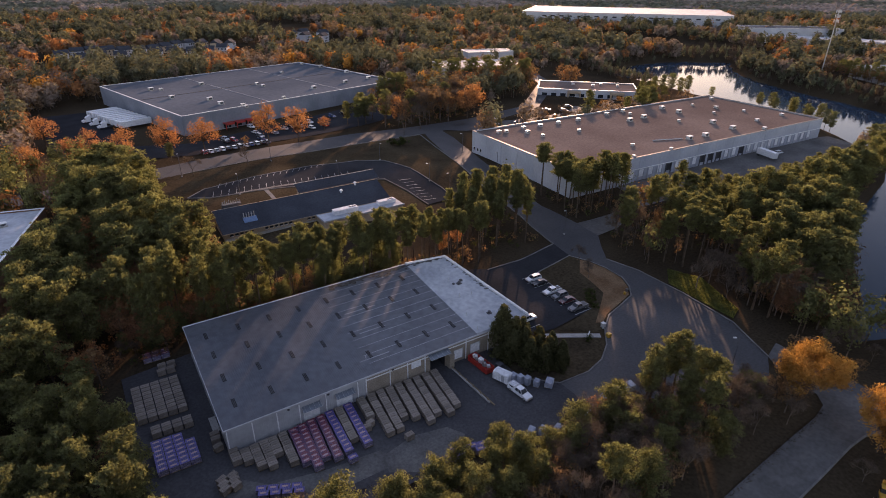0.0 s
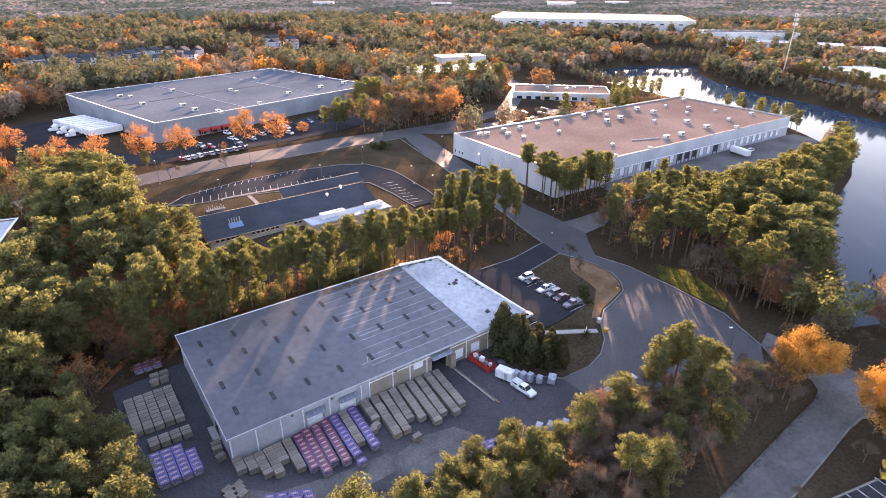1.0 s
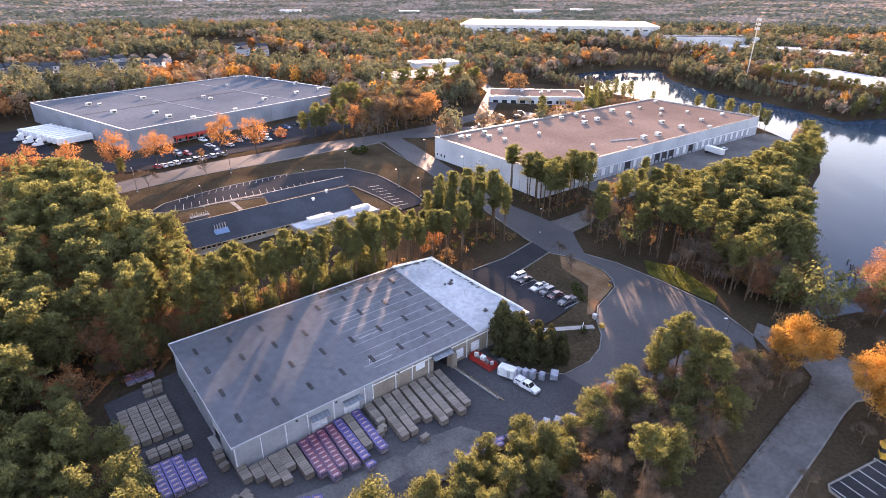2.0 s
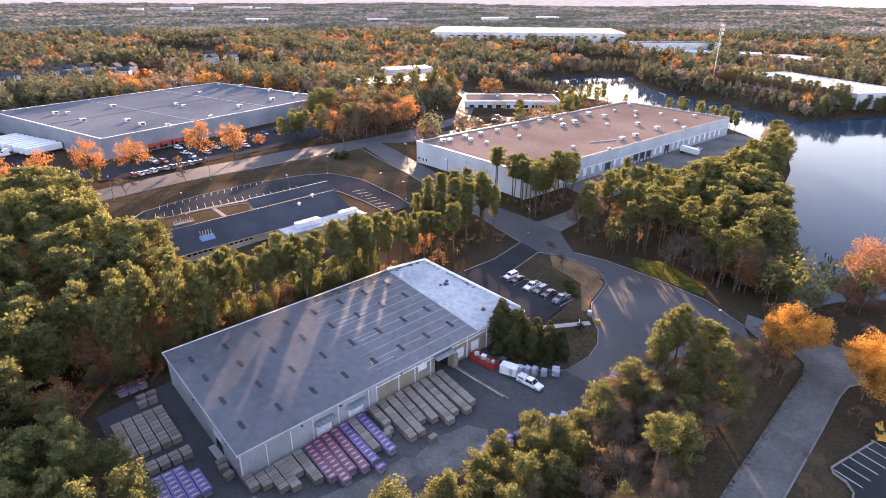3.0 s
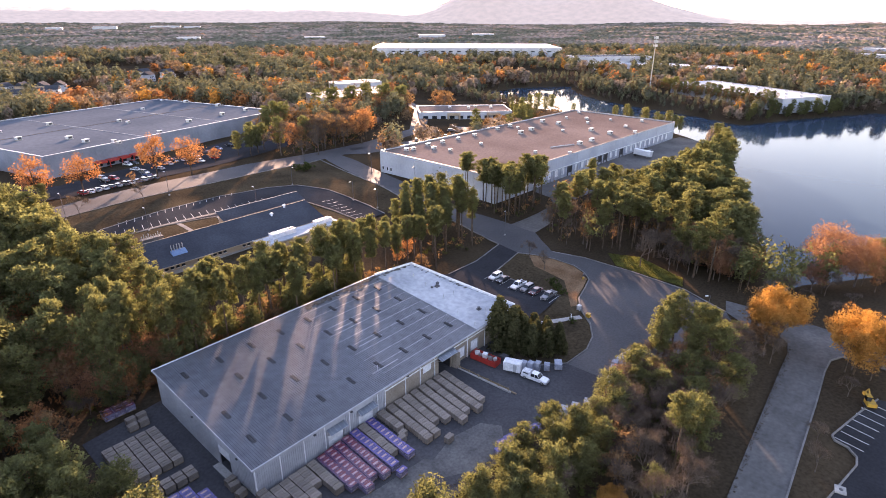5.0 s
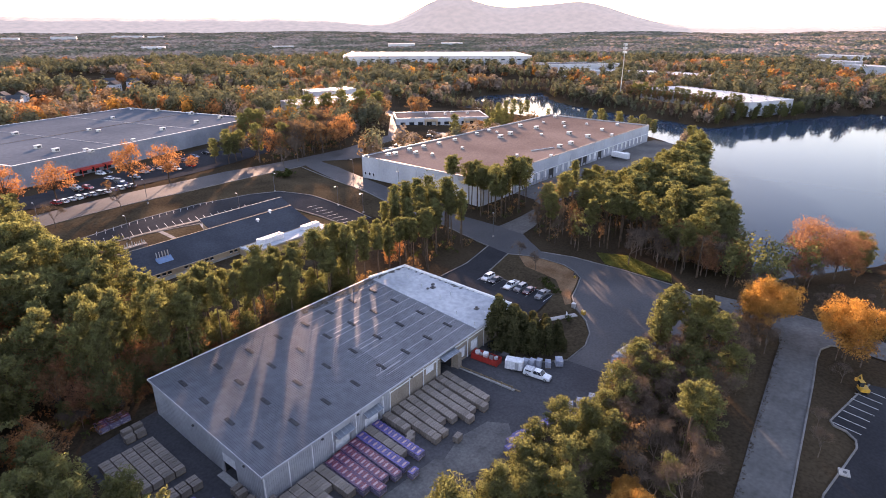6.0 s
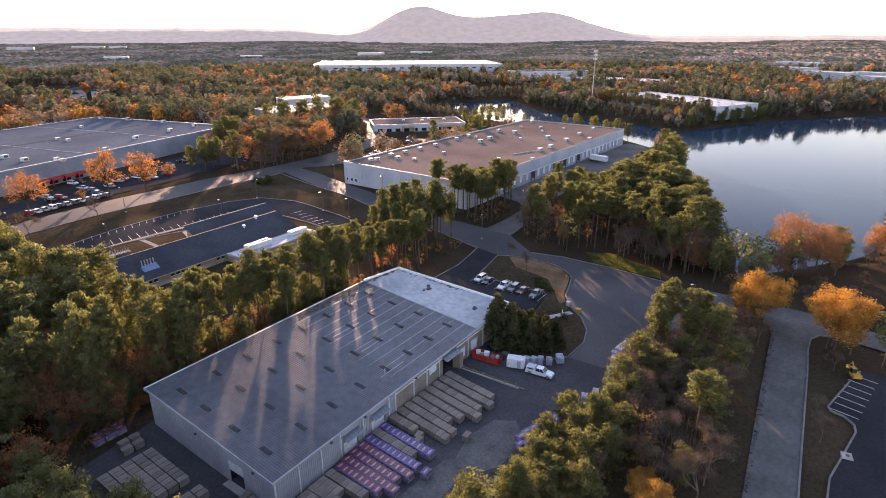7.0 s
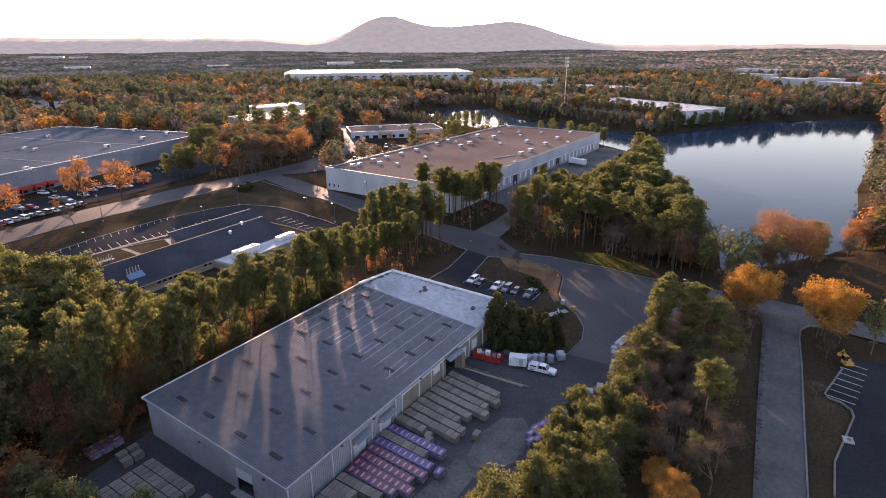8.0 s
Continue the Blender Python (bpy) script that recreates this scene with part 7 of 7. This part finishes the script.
def far_canopy():
    """The closed crown roof of the far woods, with clearings, out to the hills."""
    az = np.radians(np.arange(-14, 104, 0.17))
    rr, step = [1130.0], 6.0
    while rr[-1] < 4600:
        rr.append(rr[-1] + step)
        step = min(26.0, step * 1.012)
    ga, gr = np.meshgrid(az, np.array(rr))
    gx, gy = -20 + np.cos(ga) * gr, -70 + np.sin(ga) * gr
    shape = gx.shape
    bump = rng.uniform(-1, 1, shape)
    bump = 0.6 * bump + 0.4 * np.roll(bump, 1, 1)
    flat = [(x, y) for x, y in zip(gx.ravel().tolist(), gy.ravel().tolist())]
    field = np.array([noise.noise(Vector((x * 0.004, y * 0.004, 3.0))) + 0.5 * noise.noise(Vector((x * 0.012, y * 0.012, 8.0))) for x, y in flat]).reshape(shape)
    swell = np.array([noise.noise(Vector((x * 0.0011, y * 0.0011, 6.0))) for x, y in flat]).reshape(shape)
    tall = np.clip((field + 0.42) / 0.06, 0, 1)
    far = np.clip((gr - 1700) / 2400, 0, 1)
    top = 9 + tall * (10 + 5.0 * bump + 4 * field) + far * (9 + 20 * swell) - (1 - tall) * 1.5
    top[0], top[-1] = 4, 4
    n, m = shape[1], shape[0]
    idx = np.arange(n * m).reshape(m, n)
    quads = np.stack([idx[:-1, :-1], idx[:-1, 1:], idx[1:, 1:], idx[1:, :-1]], -1).reshape(-1, 4)
    me = bpy.data.meshes.new("far_canopy")
    me.from_pydata(np.stack([gx, gy, top], -1).reshape(-1, 3).tolist(), [], quads.tolist())
    me.materials.append(canopy_material())
    tagged(new("far_canopy", me), "far autumn woods of green and brown crowns with clearings", "woodland", kind="stuff")


far_canopy()


def undergrowth():
    """Low leafy tangle on the floor of the woods."""
    for name, label, mat, share in (("undergrowth", "russet undergrowth on the floor of the woods", M_RUSSET, 0.62), ("leafy_undergrowth", "orange saplings on the floor of the woods", M_ORANGE, 0.12), ("evergreen_undergrowth", "dark evergreen undergrowth in the woods", M_HEDGE, 0.45)):
        spots = []
        for outline, gap, *_ in STANDS:
            spots += [p for p in spread_in(outline, 3.4) if rng.uniform() < share and not (122 < p[0] < 150 and -36 < p[1] < 16) and not (p[0] > 116 and p[1] < -44) and not (mat is not M_HEDGE and 28 < p[0] < 100 and p[1] < -32)]
        co = np.array(spots)
        z = ground_at(co[:, 0], co[:, 1])
        tall = rng.uniform(0.3, 2.4, len(co))
        centres = np.stack([co[:, 0], co[:, 1], z + tall], 1)
        tagged(new(name, tri_mesh(name, leaf_cloud(centres, rng.uniform(0.8, 1.7, len(co)), 30, 0.34, 0.8, 1.4), mat)), label, "undergrowth", kind="stuff")


undergrowth()


def leaf_drifts():
    """Fallen leaves gathered along the edges of the drive and the court."""
    centres = []
    for (ax, ay), (bx, by) in (((44, -57.4), (78, -55.9)), ((78, -55.8), (104, -54.6)), ((113, -37.5), (121, -22)), ((0, -17), (30, -24))):
        n = int(math.dist((ax, ay), (bx, by)) * 5)
        for _ in range(n):
            u = float(rng.uniform())
            x, y = ax + (bx - ax) * u + float(rng.normal(0, 0.35)), ay + (by - ay) * u + float(rng.normal(0, 0.3))
            centres.append((x, y, z_at(x, y) + 0.11))
    spread = rng.uniform(0.12, 0.42, len(centres))
    tris = leaf_cloud(np.array(centres), spread, 8, 0.1, 0.04, 1.3, 0.0)
    tagged(new("leaf_drift", tri_mesh("leaf_drift", tris, M_LITTER)), "brown fallen leaves drifted along the pavement edge", "leaf litter", kind="stuff")


leaf_drifts()


def grass_blades():
    """Upright blades on the green verge, which catch the low sun."""
    patch = [(123, -3), (130, 3), (134, -6), (127, -22), (121.5, -24)]
    gx, gy = rng.uniform(121, 134.5, 16000), rng.uniform(-24.5, 3.5, 16000)
    ok = inside(gx, gy, patch)
    gx, gy = gx[ok], gy[ok]
    base = np.stack([gx, gy, ground_at(gx, gy) + 0.1], 1)
    a = rng.uniform(0, 6.28, len(gx))
    side = np.stack([np.cos(a), np.sin(a), np.zeros(len(gx))], 1) * 0.09
    tip = base + np.stack([rng.normal(0, 0.07, len(gx)), rng.normal(0, 0.07, len(gx)), rng.uniform(0.14, 0.3, len(gx))], 1)
    tagged(new("grass_tufts", tri_mesh("grass_tufts", np.stack([base - side, base + side, tip], 1), M_BLADE)), "sunlit green grass on the road verge", "grass", kind="stuff")


grass_blades()


def snag(x, y, h, lean, turn):
    """A dead trunk standing in the shallows."""
    c, s = math.cos(turn), math.sin(turn)
    tip = (c * lean, s * lean, h)
    wood = [limb((0, 0, -1.5), (c * lean * 0.5, s * lean * 0.5, h * 0.5), 0.26, 0.2), limb((c * lean * 0.5, s * lean * 0.5, h * 0.5), tip, 0.2, 0.08), limb((c * lean * 0.5, s * lean * 0.5, h * 0.5), (c * lean * 0.5 + 0.9, s * lean * 0.5 - 0.5, h * 0.8), 0.1, 0.05)]
    ob = new("dead_trunk", tri_mesh("dead_trunk", np.concatenate(wood), M_BARK))
    ob.matrix_world = pose(x, y, LAKE_Z)
    return tagged(ob, "dark dead trunk standing in the lake shallows", "dead tree", "dead trunks")


for x, y, h, lean, turn in ((176, -40, 3.2, 1.4, 0.4), (178, -41.5, 2.6, 1.0, 2.0), (174, -42, 3.4, 1.8, 1.2), (181, -38.5, 1.6, 0.8, 2.6), (184, -36.5, 1.2, 0.7, 0.3), (172, -39.5, 2.2, 1.6, 2.9), (170, -43, 2.8, 1.2, 0.8), (179, -44, 2.0, 1.5, 1.7)):
    snag(x, y, h, lean, turn)
